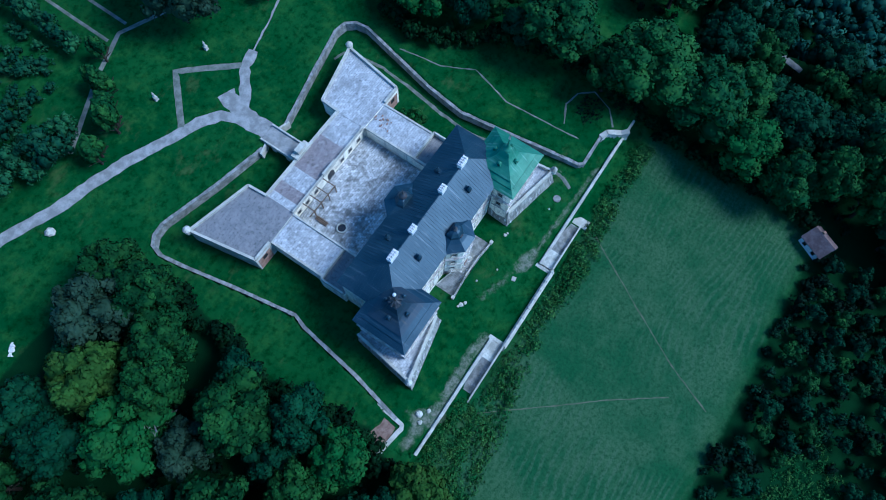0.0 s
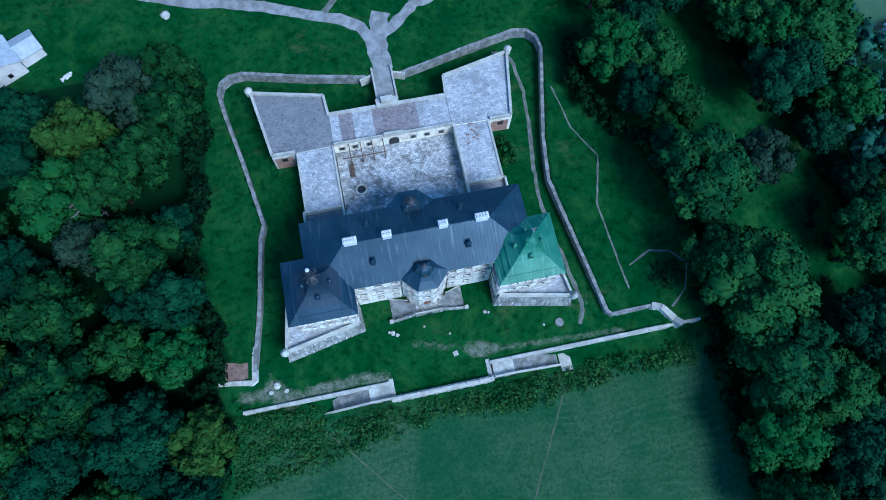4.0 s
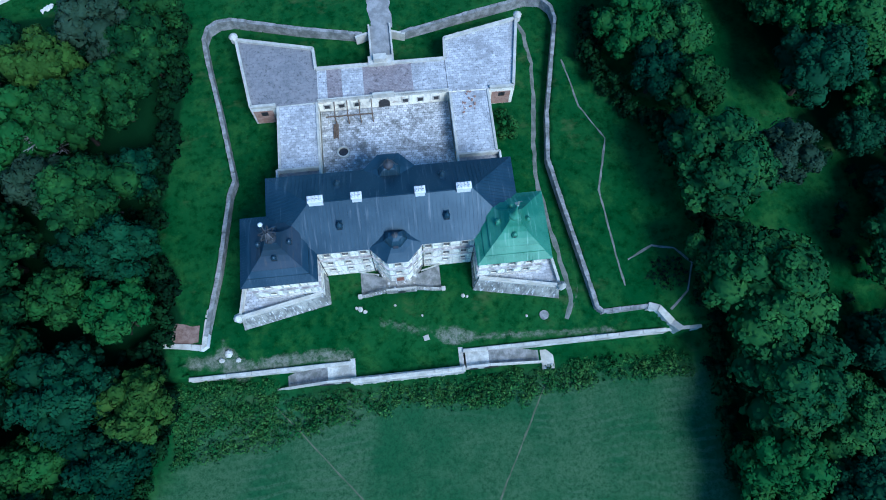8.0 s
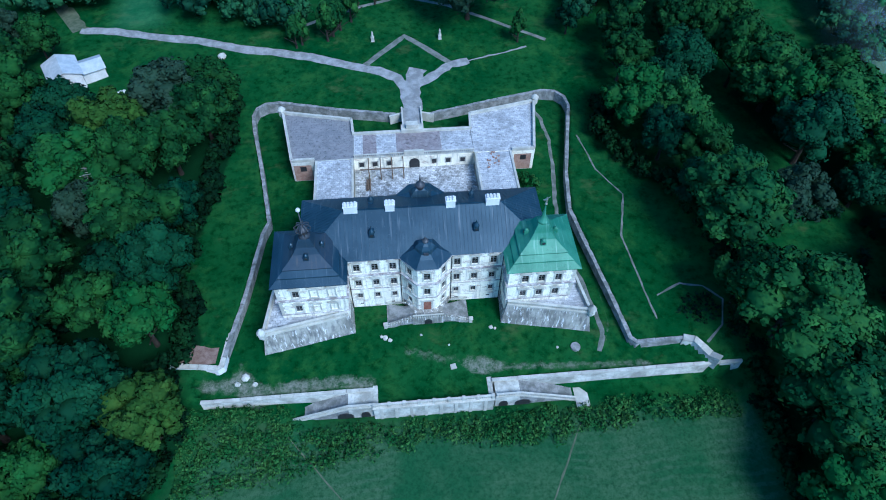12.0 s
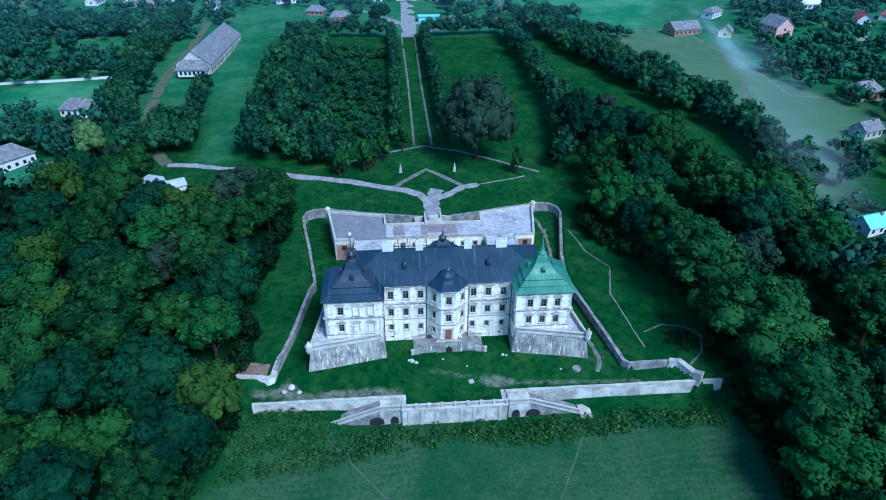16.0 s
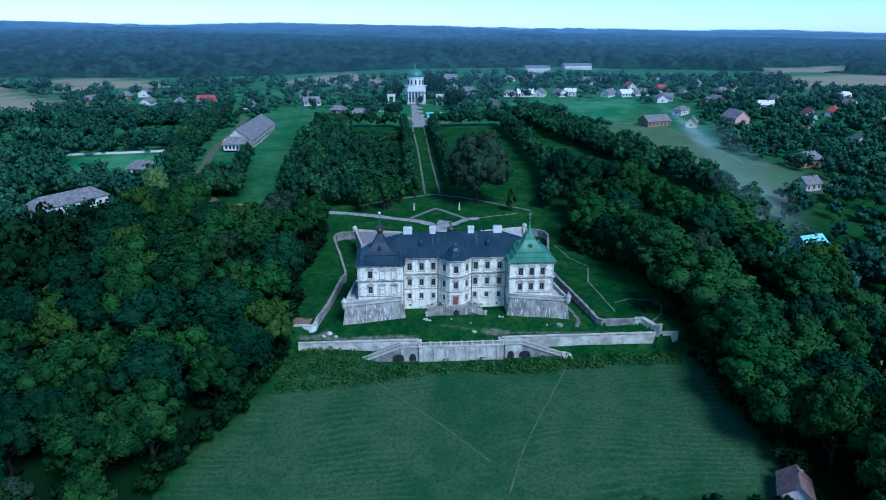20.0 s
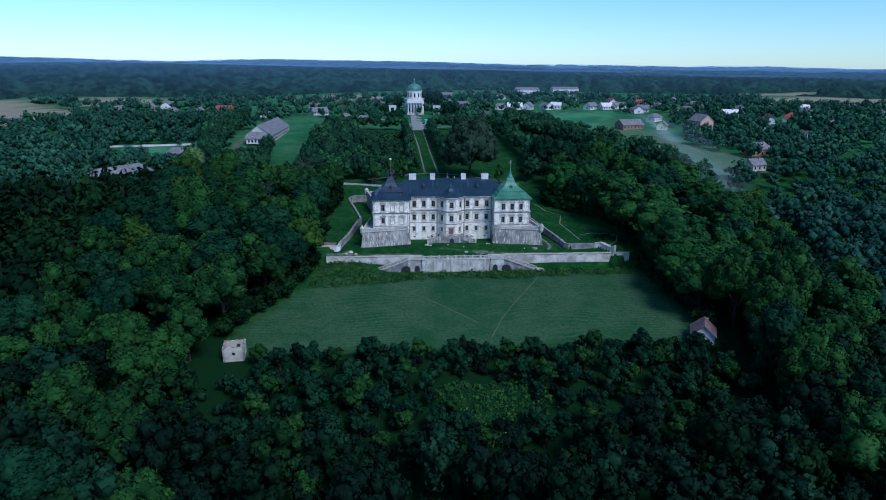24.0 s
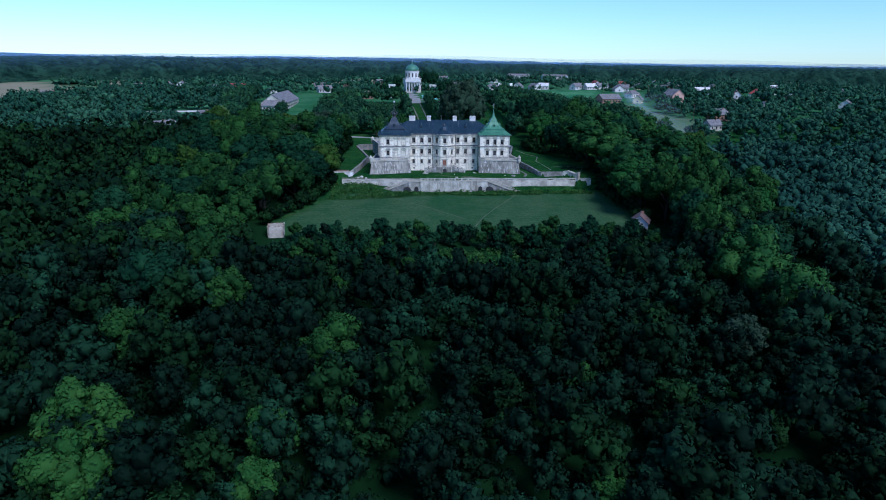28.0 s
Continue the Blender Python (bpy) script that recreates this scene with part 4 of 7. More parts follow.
def bay_roof(cy, out, dome):
    """Tent roof over a canted bay, bell-shaped above, with a small lantern."""
    s = Shape()
    sg = 1 if out > 0 else -1
    base = [(-5.1, cy + 0.2 * sg), (-2.0, cy + out), (2.0, cy + out), (5.1, cy + 0.2 * sg)]
    mid = cy - sg * 0.6
    rings = []
    for k, z in ((1.0, 0.02), (0.62, 0.85), (0.42, 1.45), (0.36, 2.1), (0.25, 2.75), (0.08, 3.2)):
        ring = [(x * k, mid + (y - mid) * k, EAVE + z) for x, y in base] + [(4.6 * k, mid - sg * 3.2 * k, EAVE + z), (-4.6 * k, mid - sg * 3.2 * k, EAVE + z)]
        rings.append(ring if sg < 0 else ring[::-1])
    s.loops(rings)
    part("bay_roof", s, ROOF, castle, "tent roof over the canted bay")
    if dome:
        part("lantern", Shape().lathe([(0.8, 2.4), (0.8, 3.2), (1.0, 3.4), (0.95, 3.8), (0.5, 4.2), (0.25, 4.5), (0.22, 4.9), (0.08, 5.6), (0.04, 6.4)], 10, (0, mid, EAVE)), ROOF_DARK, castle, "small dark onion lantern", True)
    else:
        part("lantern", Shape().lathe([(0.55, 3.1), (0.6, 3.4), (0.3, 3.7), (0.08, 4.3)], 8, (0, mid, EAVE)), ROOF_DARK, castle)
        part("lucarne", Shape().box(-0.45, mid - 1.9, EAVE + 1.0, 0.45, mid - 0.5, EAVE + 1.8), ROOF_DARK, castle)


bay_roof(Y0, -3.55, False)
bay_roof(20.3, 3.3, True)
# chimneys on the ridge
for x, w in ((-13.2, 1.25), (-6.0, 0.85), (5.2, 0.85), (13.0, 1.25)):
    c = part("chimney", Shape().box(x - w, RY - 0.55, RZ - 0.7, x + w, RY + 0.55, RZ + 1.3), WHITE, castle, "white-plastered chimney stack")
    part("chimney_cap", Shape().box(x - w - 0.12, RY - 0.67, RZ + 1.3, x + w + 0.12, RY + 0.67, RZ + 1.48), WHITE, c)
    n = 4 if w > 1 else 3
    for i in range(n):
        px = x - w + (i + 0.5) * 2 * w / n
        for py in (RY - 0.3, RY + 0.3):
            part("chimney_pot", Shape().box(px - 0.17, py - 0.17, RZ + 1.48, px + 0.17, py + 0.17, RZ + 1.85), WHITE, c)
        part("flue", Shape().box(px - 0.12, RY - 0.09, RZ + 1.48, px + 0.12, RY + 0.09, RZ + 1.5), METAL, c)
for x, y, t in ((-9.6, 9.0, 0), (9.6, 9.0, 0), (-9.6, 17.0, 180), (9.6, 17.0, 180)):
    z = EAVE + (RZ - EAVE) * (1 - abs(y - RY) / (RY - EY0)) - 0.3
    m = pose(x, y, z, 0, 0, t)
    part("dormer", Shape().box(-0.5, -0.7, 0, 0.5, 1.4, 0.85).lathe([(0.66, 0), (0.5, 0.45), (0.14, 0.9), (0.05, 1.7)], 8, (0, -0.1, 0.85)).moved(m), ROOF, castle, "dark metal dormer with a pointed cap")
    part("dormer_opening", Shape().lathe([(0.3, 0), (0.3, 0.05)], 10).moved(m @ pose(0, -0.7, 0.5, 90, 0, 0)), METAL, castle)

# front bastions
for sgn in (-1, 1):
    bot = [(sgn * 31.6, -4.3), (sgn * 14.2, -0.75), (sgn * 14.6, 5.0), (sgn * 27.5, 12.6), (sgn * 29.2, 12.6)]
    top = [(sgn * 30.7, -2.9), (sgn * 15.3, 0.25), (sgn * 15.0, 5.0), (sgn * 27.5, 12.4), (sgn * 28.6, 12.4)]
    o = 1 if sgn < 0 else -1
    bz = 5.35
    b = part("bastion", Shape().loops([[(x, y, -0.6) for x, y in bot[::o]], [(x, y, bz) for x, y in top[::o]]]), BASTION, castle, "battered bastion of streaked grey render")
    part("terrace_paving", Shape().prism([(sgn * 30.4, -2.6), (sgn * 15.6, 0.4), (sgn * 15.6, 0.5), (sgn * 27.2, 0.5), (sgn * 27.2, 12.2), (sgn * 28.4, 12.2)][::o], bz + 0.004, bz + 0.05), DECK_PALE, b)
    ring = [top[1], top[0], top[4]]
    s = Shape()
    for p, q in zip(ring, ring[1:]):
        n = Vector((q[1] - p[1], -(q[0] - p[0]))).normalized() * 0.2
        for z0, z1, w in ((bz - 0.25, bz + 0.12, 1.6), (bz + 0.9, bz + 1.08, 1.3)):
            n2 = n * w
            s.prism([(p[0] - n2.x, p[1] - n2.y), (q[0] - n2.x, q[1] - n2.y), (q[0] + n2.x, q[1] + n2.y), (p[0] + n2.x, p[1] + n2.y)][::o], z0, z1)
    part("parapet_rail", s, STONE, b)
    bal = Shape().lathe([(0.11, 0), (0.16, 0.28), (0.07, 0.55), (0.11, 0.78)], 6).mesh("baluster", STONE)
    for p, q in zip(ring, ring[1:]):
        n = int(math.dist(p, q) / 0.42)
        for i in range(n):
            k = (i + 0.5) / n
            part("baluster", bal, None, b, m=pose(p[0] + (q[0] - p[0]) * k, p[1] + (q[1] - p[1]) * k, bz + 0.12))
    part("corner_turret", Shape().lathe([(0.3, 4.3), (0.75, 5.2), (0.75, 6.5), (0.9, 6.6), (0.55, 7.1), (0.15, 7.5), (0.2, 7.7), (0.05, 7.9)], 8, (sgn * 31.0, -3.1, 0)), STONE_OLD, b, "small stone corner turret")

# horseshoe stair before the door
st = part("horseshoe_stair", Shape().prism([(-3.0, 0.3), (3.0, 0.3), (3.0, 2.3), (4.6, 5.35), (-4.6, 5.35), (-3.0, 2.3)], -0.5, 2.2), BASTION, castle, "double outside stair with a balustraded landing")
for sgn in (-1, 1):
    for i in range(12):
        x0, x1 = sgn * (3.0 + i * 0.42), sgn * (3.0 + (i + 1) * 0.42)
        z = 2.2 - (i + 1) * 0.17
        part("step", Shape().box(min(x0, x1), 0.5 - i * 0.02, -0.5, max(x0, x1), 3.2 + min(2.0, i * 0.2), z), STONE_MOSSY, st)
    rail = Shape().beam((sgn * 3.0, 0.35, 3.15), (sgn * 8.2, 0.1, 1.0), 0.26, 0.2)
    rail.beam((sgn * 3.0, 0.35, 2.0), (sgn * 8.2, 0.1, -0.1), 0.3, 1.0)
    part("stair_rail", rail, BASTION, st)
    part("stair_rail", Shape().beam((sgn * 4.2, 3.6, 3.1), (sgn * 8.2, 5.2, 1.0), 0.26, 0.2), STONE_OLD, st)
    for i in range(9):
        k = (i + 0.5) / 9
        part("baluster", bal, None, st, m=pose(sgn * (3.0 + 5.2 * k), 0.35 - 0.25 * k, 2.35 - 2.1 * k))
    part("newel", Shape().square([(0.3, 0), (0.3, 1.35), (0.4, 1.4), (0.4, 1.55)], (sgn * 8.4, 0.1, -0.3)), STONE, st)
part("landing_rail", Shape().box(-3.0, 0.2, 3.05, 3.0, 0.5, 3.22), STONE, st)
for i in range(14):
    part("baluster", bal, None, st, m=pose(-2.8 + i * 0.43, 0.35, 2.2))
part("cellar_arch", Shape().prism([(-0.75, -0.3), (0.75, -0.3), (0.75, 1.0), (0.5, 1.45), (0, 1.65), (-0.5, 1.45), (-0.75, 1.0)], 0, 0.06).moved(pose(0, 0.295, 0.05, 90, 0, 0)), METAL, st, "arched cellar opening, its shade a dark plate")

# ---- rear wings, bastions and court ----
DZ = 6.2


def block(poly, z0, z1, name="wing", material=None, label=""):
    return part(name, Shape().prism(poly, z0, z1), material or PLASTER, castle, label)


def paving(poly, z, material, parent, label=""):
    return part("deck_paving", Shape().prism(poly, z + 0.004, z + 0.06), material, parent, label)


def parapet(line, z, h=0.7, w=0.55, parent=None):
    s = Shape()
    for p, q in zip(line, line[1:]):
        d = Vector((q[0] - p[0], q[1] - p[1])).normalized()
        n = Vector((d.y, -d.x)) * w / 2
        a, b = Vector(p), Vector(q)
        s.prism([(a.x - n.x, a.y - n.y), (a.x + n.x, a.y + n.y), (b.x + n.x, b.y + n.y), (b.x - n.x, b.y - n.y)], z, z + h)
    return part("parapet", s, STONE, parent or castle)


def ccw(poly):
    return poly if sum(a[0] * b[1] - b[0] * a[1] for a, b in zip(poly, poly[1:] + poly[:1])) > 0 else poly[::-1]


for sgn in (-1, 1):
    pb = ccw([(sgn * 31.2, 59.3), (sgn * 14.6, 55.4), (sgn * 14.0, 50.0), (sgn * 14.0, 41.8), (sgn * 22.8, 41.6), (sgn * 28.2, 41.6)])
    body = block(pb, -0.8, DZ, "rear_bastion", PLASTER if sgn > 0 else STONE_OLD, "rear bastion with a flat paved roof")
    paving([(x * 0.99, 50 + (y - 50) * 0.97) for x, y in pb], DZ, DECK_PALE if sgn > 0 else DECK_GREY, body, "pale worn slabs" if sgn > 0 else "dark grey roofing felt")
    parapet([(sgn * 14.0, 50.0), (sgn * 14.4, 55.2), (sgn * 31.0, 59.0), (sgn * 28.0, 41.9), (sgn * 22.8, 41.9)], DZ, 0.75, 0.6, body)
    part("corner_turret", Shape().lathe([(0.3, 4.8), (0.85, 5.8), (0.85, 7.3), (1.0, 7.4), (0.6, 7.9), (0.1, 8.2)], 8, (sgn * 31.3, 59.3, 0)), STONE, body, "small stone corner turret")
    for x in (sgn * 25.6,):
        part("embrasure", Shape().box(x - 0.7, 41.52, 3.4, x + 0.7, 41.62, 4.8), METAL, body)
        part("brick_patch", Shape().box(x - 2.2, 41.56, 0.4, x + 1.9, 41.6, 5.2), BRICK, body)
    pw = ccw([(sgn * 14.2, 27.2), (sgn * 22.4, 27.2), (sgn * 22.4, 41.6), (sgn * 14.2, 41.6)])
    wing = block(pw, -0.6, DZ, "side_wing", PLASTER, "low side wing with a flat paved roof")
    paving(pw, DZ, DECK_PALE, wing)
    parapet([(sgn * 22.4, 41.6), (sgn * 22.4, 27.2)], DZ, 0.3, 0.5, wing)
    parapet([(sgn * 14.2, 41.6), (sgn * 14.2, 20.4)], DZ, 0.45, 0.45, wing)
    low = block(ccw([(sgn * 14.2, 20.3), (sgn * 23.2, 20.3), (sgn * 23.2, 27.2), (sgn * 14.2, 27.2)]), -0.6, DZ - 1.2, "link_wing", PLASTER, "sunken link between wing and palace")
    paving(ccw([(sgn * 14.2, 20.5), (sgn * 22.8, 20.5), (sgn * 22.8, 27.0), (sgn * 14.2, 27.0)]), DZ - 1.2, DECK_GREY, low)
    parapet([(sgn * 14.2, 26.9), (sgn * 23.0, 26.9), (sgn * 23.0, 20.6)], DZ - 1.2, 1.4, 0.4, low)
gate = block([(-14.0, 42.0), (14.0, 42.0), (14.0, 50.3), (-14.0, 50.3)], -0.8, DZ, "gate_wing", PLASTER, "gate wing with a flat patched roof")
for x0, x1, mat_ in ((-13.8, -11.8, DECK_PALE), (-11.8, -8.6, DECK_RED), (-8.6, -4.0, DECK_PALE), (-4.0, 6.6, DECK_RED), (6.6, 14.0, DECK_PALE)):
    paving([(x0, 42.4), (x1 - 0.03, 42.4), (x1 - 0.03, 50.1), (x0, 50.1)], DZ, mat_, gate)
parapet([(14.0, 50.1), (-14.0, 50.1)], DZ, 0.55, 0.7, gate)
part("portal_top", Shape().box(-2.6, 49.6, DZ, 2.6, 51.6, DZ + 1.1).prism([(-1.4, 49.9), (1.4, 49.9), (1.4, 51.3), (-1.4, 51.3)], DZ + 1.1, DZ + 2.3), STONE, gate, "stone gate portal")
part("portal", Shape().box(-2.6, 50.3, -0.5, 2.6, 51.5, DZ), STONE, gate)
part("court_rail", Shape().box(-14.0, 41.9, DZ + 0.85, 14.0, 42.2, DZ + 1.02).box(-14.0, 41.85, DZ, 14.0, 42.25, DZ + 0.12), STONE, gate)
for i in range(60):
    x = -13.7 + i * 0.464
    if abs(x) > 2.3:
        part("baluster", bal, None, gate, m=pose(x, 42.05, DZ + 0.12))
part("court_pediment", Shape().box(-2.3, 41.8, DZ, 2.3, 42.3, DZ + 1.5), STONE, gate)
court = block([(-14.0, 20.4), (14.0, 20.4), (14.0, 42.0), (-14.0, 42.0)], -0.5, 2.4, "courtyard", STONE_OLD, "walled inner court")
paving([(-13.9, 20.5), (13.9, 20.5), (13.9, 41.9), (-13.9, 41.9)], 2.4, COBBLE, court, "worn pale courtyard flags with dark moss")
for x in (-12.3, -9.2, -5.8, 4.6, 7.9, 11.3):
    part("court_opening", Shape().box(x - 0.55, 41.9, 3.5, x + 0.55, 41.98, 4.8), METAL, gate, "empty window opening, its shade a dark plate")
    part("court_surround", Shape().box(x - 0.8, 41.88, 3.3, x - 0.55, 42, 5.0).box(x + 0.55, 41.88, 3.3, x + 0.8, 42, 5.0).box(x - 0.8, 41.88, 4.8, x + 0.8, 42, 5.05), STONE, gate)
part("court_arch", Shape().prism([(-1.2, 0), (1.2, 0), (1.2, 1.9), (0.8, 2.6), (0, 2.95), (-0.8, 2.6), (-1.2, 1.9)], 0, 0.1).moved(pose(0, 41.98, 2.4, 90, 0, 0)), METAL, gate, "arched gateway, its shade a dark plate")
for i, x in enumerate((-10.6, -7.9, -5.3, -2.7)):
    part("gallery_post", Shape().box(x - 0.12, 38.3, 2.4, x + 0.12, 38.55, 5.9), WOOD, gate, "bare gallery timber")
    part("gallery_beam", Shape().beam((x, 38.2, 5.9), (x, 42, 6.0), 0.22, 0.25), WOOD, gate)
part("gallery_beam", Shape().beam((-12.5, 38.4, 5.95), (-2.4, 38.4, 5.95), 0.2, 0.24), WOOD, gate)
well = thing("well_ring", "round stone well ring on the courtyard flags", "well", (-9.6, 31.6, 2.46))
part("ring", Shape().lathe([(1.35, 0), (1.35, 0.55), (1.05, 0.55), (1.0, 0.05)], 20), STONE_OLD, well)
part("well_floor", Shape().lathe([(1.0, 0.0), (1.0, 0.06)], 20), METAL, well)
trough = thing("timber_stack", "stack of old timbers lying in the court", "timber", (-11.3, 36.6, 2.46))
for i in range(6):
    part("timber", Shape().beam((i % 3 * 0.4, -1.6 + 0.2 * (i % 2), 0.14 + 0.28 * (i // 3)), (i % 3 * 0.4 + 0.1, 1.7, 0.14 + 0.28 * (i // 3)), 0.28, 0.24), WOOD, trough)
rubble = random.Random(14)
for i in range(34):
    x, y, z = ((rubble.gauss(18.2, 1.0), rubble.gauss(38.6, 1.6), DZ + 0.065) if i < 16 else (rubble.uniform(-13, -3), rubble.uniform(38.6, 41.5), 2.465))
    w = rubble.uniform(0.14, 0.34)
    b = single("fallen_brick" if i < 16 else "fallen_stone", Shape().box(-w, -w * 0.55, 0, w, w * 0.55, w * 0.8), BRICK if i < 16 else STONE_OLD, "loose red brick lying on the wing roof" if i < 16 else "fallen stone lying on the court flags", "brick" if i < 16 else "stone", group="loose rubble")
    b.matrix_basis = pose(x, y, z, 0, 0, rubble.uniform(0, 180))
# bridge over the moat
bridge = thing("moat_bridge", "stone bridge across the dry moat to the gate", "bridge", (0.4, 56.5, 0))
part("deck", Shape().box(-2.6, -5.0, 2.7, 2.6, 6.0, 3.2), STONE, bridge)
part("deck_paving", Shape().box(-2.2, -5.0, 3.204, 2.2, 6.0, 3.26), PATH, bridge)
for x in (-2.4, 2.4):
    part("bridge_parapet", Shape().box(x - 0.2, -5.0, 3.2, x + 0.2, 6.0, 3.85), STONE, bridge)
for y in (-2.0, 2.5):
    part("pier", Shape().box(-2.4, y - 0.6, -0.5, 2.4, y + 0.6, 2.7), STONE_OLD, bridge)
for x in (-1, 1):
    part("wing_wall", Shape().beam((x * 2.5, 4.4, 1.9), (x * 5.6, 3.6, 1.7), 0.5, 2.6), STONE, bridge)

# ---- front terrace wall with its stairs ----
terrace = thing("terrace_wall", "pale retaining wall of the terrace with a balustraded middle", "wall", kind="structure")
part("middle", Shape().box(-11.3, -16.5, -6.2, 10.9, -15.5, -0.75), STONE_OLD, terrace, "weathered pale middle block")
part("middle_side", Shape().box(-11.3, -15.5, -6.2, -10.4, -11.8, -0.8).box(10.0, -15.5, -6.2, 10.9, -11.8, -0.8), STONE_OLD, terrace)
part("plinth", Shape().box(-11.45, -16.65, -0.75, 11.05, -15.45, -0.55), STONE, terrace)
part("rail", Shape().box(-11.3, -16.3, 0.25, 10.9, -15.9, 0.42), STONE, terrace)
for i in range(52):
    x = -11.0 + i * 0.42
    part("baluster", bal, None, terrace, m=pose(x, -16.1, -0.55))
for i in range(9):
    x = -11.1 + i * 2.72
    part("pedestal", Shape().box(x - 0.28, -16.4, -0.55, x + 0.28, -15.8, 0.55), STONE, terrace)
for i in range(8):
    x = -9.9 + i * 2.75
    part("pilaster", Shape().box(x - 0.3, -16.62, -6.0, x + 0.3, -16.4, -0.75), STONE, terrace)
for sgn, x0, x1 in ((-1, -11.3, -42.5), (1, 10.9, 59.5)):
    n = int(abs(x1 - x0) / 2.4)
    s = Shape()
    rings = []
    for i in range(n + 1):
        x = x0 + (x1 - x0) * i / n
        y = -12.35
        zt = -0.75 + (0.25 * math.sin(x * 0.7)) * (0.4 if abs(x) < 40 else 1.0)
        rings.append([(x, y - 0.75, -6.5), (x, y + 0.2, -6.5), (x, y + 0.2, zt), (x, y - 0.5, zt)])
    s.loops(rings if sgn > 0 else rings)
    part("wall_run", s, STONE_OLD, terrace, "long weathered stretch of wall")
    for i in range(n):
        x, x2 = x0 + (x1 - x0) * i / n, x0 + (x1 - x0) * (i + 1) / n
        y = -12.35
        a, b = min(x, x2) + 0.03, max(x, x2) - 0.03
        part("coping_stone", Shape().box(a, y - 0.6 - random.random() * 0.1, -0.6, b, y + 0.02, -0.36 + random.random() * 0.12), STONE, terrace)
for sgn in (-1, 1):
    sx = sgn * 11.3
    stair = part("terrace_stair", Shape().box(min(sx, sx + sgn * 4.6), -15.9, -6.2, max(sx, sx + sgn * 4.6), -12.5, -0.9), STONE_OLD, terrace, "outside stair with two vaulted openings")
    for i in range(24):
        a, b = sx + sgn * (4.6 + i * 0.46), sx + sgn * (4.6 + (i + 1) * 0.46)
        part("step", Shape().box(min(a, b), -15.8, -6.3, max(a, b), -12.6, -0.9 - (i + 1) * 0.172), STONE_MOSSY, stair)
    rail = Shape().beam((sx, -15.9, 0.15), (sx + sgn * 4.6, -15.9, 0.15), 0.35, 0.2).beam((sx + sgn * 4.6, -15.9, 0.15), (sx + sgn * 15.6, -15.9, -3.9), 0.35, 0.2)
    rail.beam((sx, -15.9, -0.8), (sx + sgn * 4.6, -15.9, -0.8), 0.4, 0.3).beam((sx + sgn * 4.6, -15.9, -0.9), (sx + sgn * 15.6, -15.9, -5.0), 0.4, 0.35)
    part("stair_rail", rail, STONE, stair)
    for i in range(34):
        k = (i + 0.5) / 34
        u = k * 15.6
        part("baluster", bal, None, stair, m=pose(sx + sgn * u, -15.9, -0.68 - max(0, u - 4.6) * 0.372))
    part("landing", Shape().box(min(sx + sgn * 15.6, sx + sgn * 18.2), -17.4, -6.3, max(sx + sgn * 15.6, sx + sgn * 18.2), -12.8, -5.0 + 0.05), STONE, stair)
    for cx, w, h in ((1.6, 0.85, 2.1), (5.3, 1.5, 2.0)):
        arch = [(-w, 0), (w, 0), (w, h * 0.5), (w * 0.7, h * 0.85), (0, h), (-w * 0.7, h * 0.85), (-w, h * 0.5)]
        part("vault_opening", Shape().prism(arch, 0, 0.08).moved(pose(sx + sgn * cx, -15.92, -4.9, 90, 0, 0)), METAL, stair, "vaulted opening, its shade a dark plate")

# postern ruin at the far end of the terrace
stone_wall("postern_wall", [(48.8, -7.8), (50.6, -8.6), (54.2, -13.2)], 1.3, lambda x, y: -1.5, lambda x, y: 1.6 + 0.5 * math.sin(x * 2), "ruined wall with an arched postern")


# ---- paths and park ----
ribbon("drive", [(0.2, 66), (-0.8, 71), (-2.6, 75.0), (-7.5, 78.2), (-13.9, 80.4), (-24.2, 84.4), (-34.7, 87.4), (-45.2, 89.6), (-56, 93.8), (-69.8, 96.8), (-80.8, 100), (-90, 101)], 3.0, PATH, "pale gravel drive curving across the lawn", ragged=0.18)
ribbon("drive_fork", [(0.5, 66), (2.2, 71.5), (7.0, 75.2), (12.0, 79.3), (17.2, 80.7)], 2.8, PATH, "pale gravel path across the lawn", lift=0.085, ragged=0.25)
ribbon("foot_path", [(16.5, 80.5), (26.6, 83.0), (34, 85.5)], 0.6, PATH, "thin pale path across the lawn", ragged=0.15, lift=0.05)
ribbon("forecourt", [(0.4, 62.2), (0.6, 69), (2.0, 75.5), (3.0, 78.4)], 4.8, PATH, "worn gravel before the bridge", lift=0.11, ragged=0.6)
ribbon("diamond_path", [(-10.9, 80.6), (0.3, 92.3), (12.0, 80.2)], 1.7, TRACK, "pale gravel path in a diamond", ragged=0.1)
for x in (-2.9, 3.8):
    ribbon("avenue_path", [(x, 112), (x * 0.9, 180), (x * 1.1, 262)], 0.9, TRACK, "straight pale avenue path", step=4)
ribbon("cross_path", [(-32, 97), (-12, 107), (0.5, 111.5), (14, 106), (40, 88)], 1.2, TRACK, "pale cross path", step=3)
ribbon("church_square", [(1, 262), (2, 296), (3, 340), (3, 354)], 9, PATH, "pale gravel square before the church", lift=0.12, step=5)
ribbon("church_road", [(-30, 330), (0, 290), (40, 318)], 6, PATH, "pale road before the church", step=5)
ribbon("village_road", [(2, 270), (60, 300), (70, 380), (78, 470), (82, 600), (90, 800)], 6, ASPHALT, "village street", "road", step=8)
ribbon("field_track", [(168, 228), (162, 195), (155, 170), (140, 130), (134, 103), (130, 78)], 2.0, EARTH, "pale farm track on the meadow", step=6, ragged=0.3)
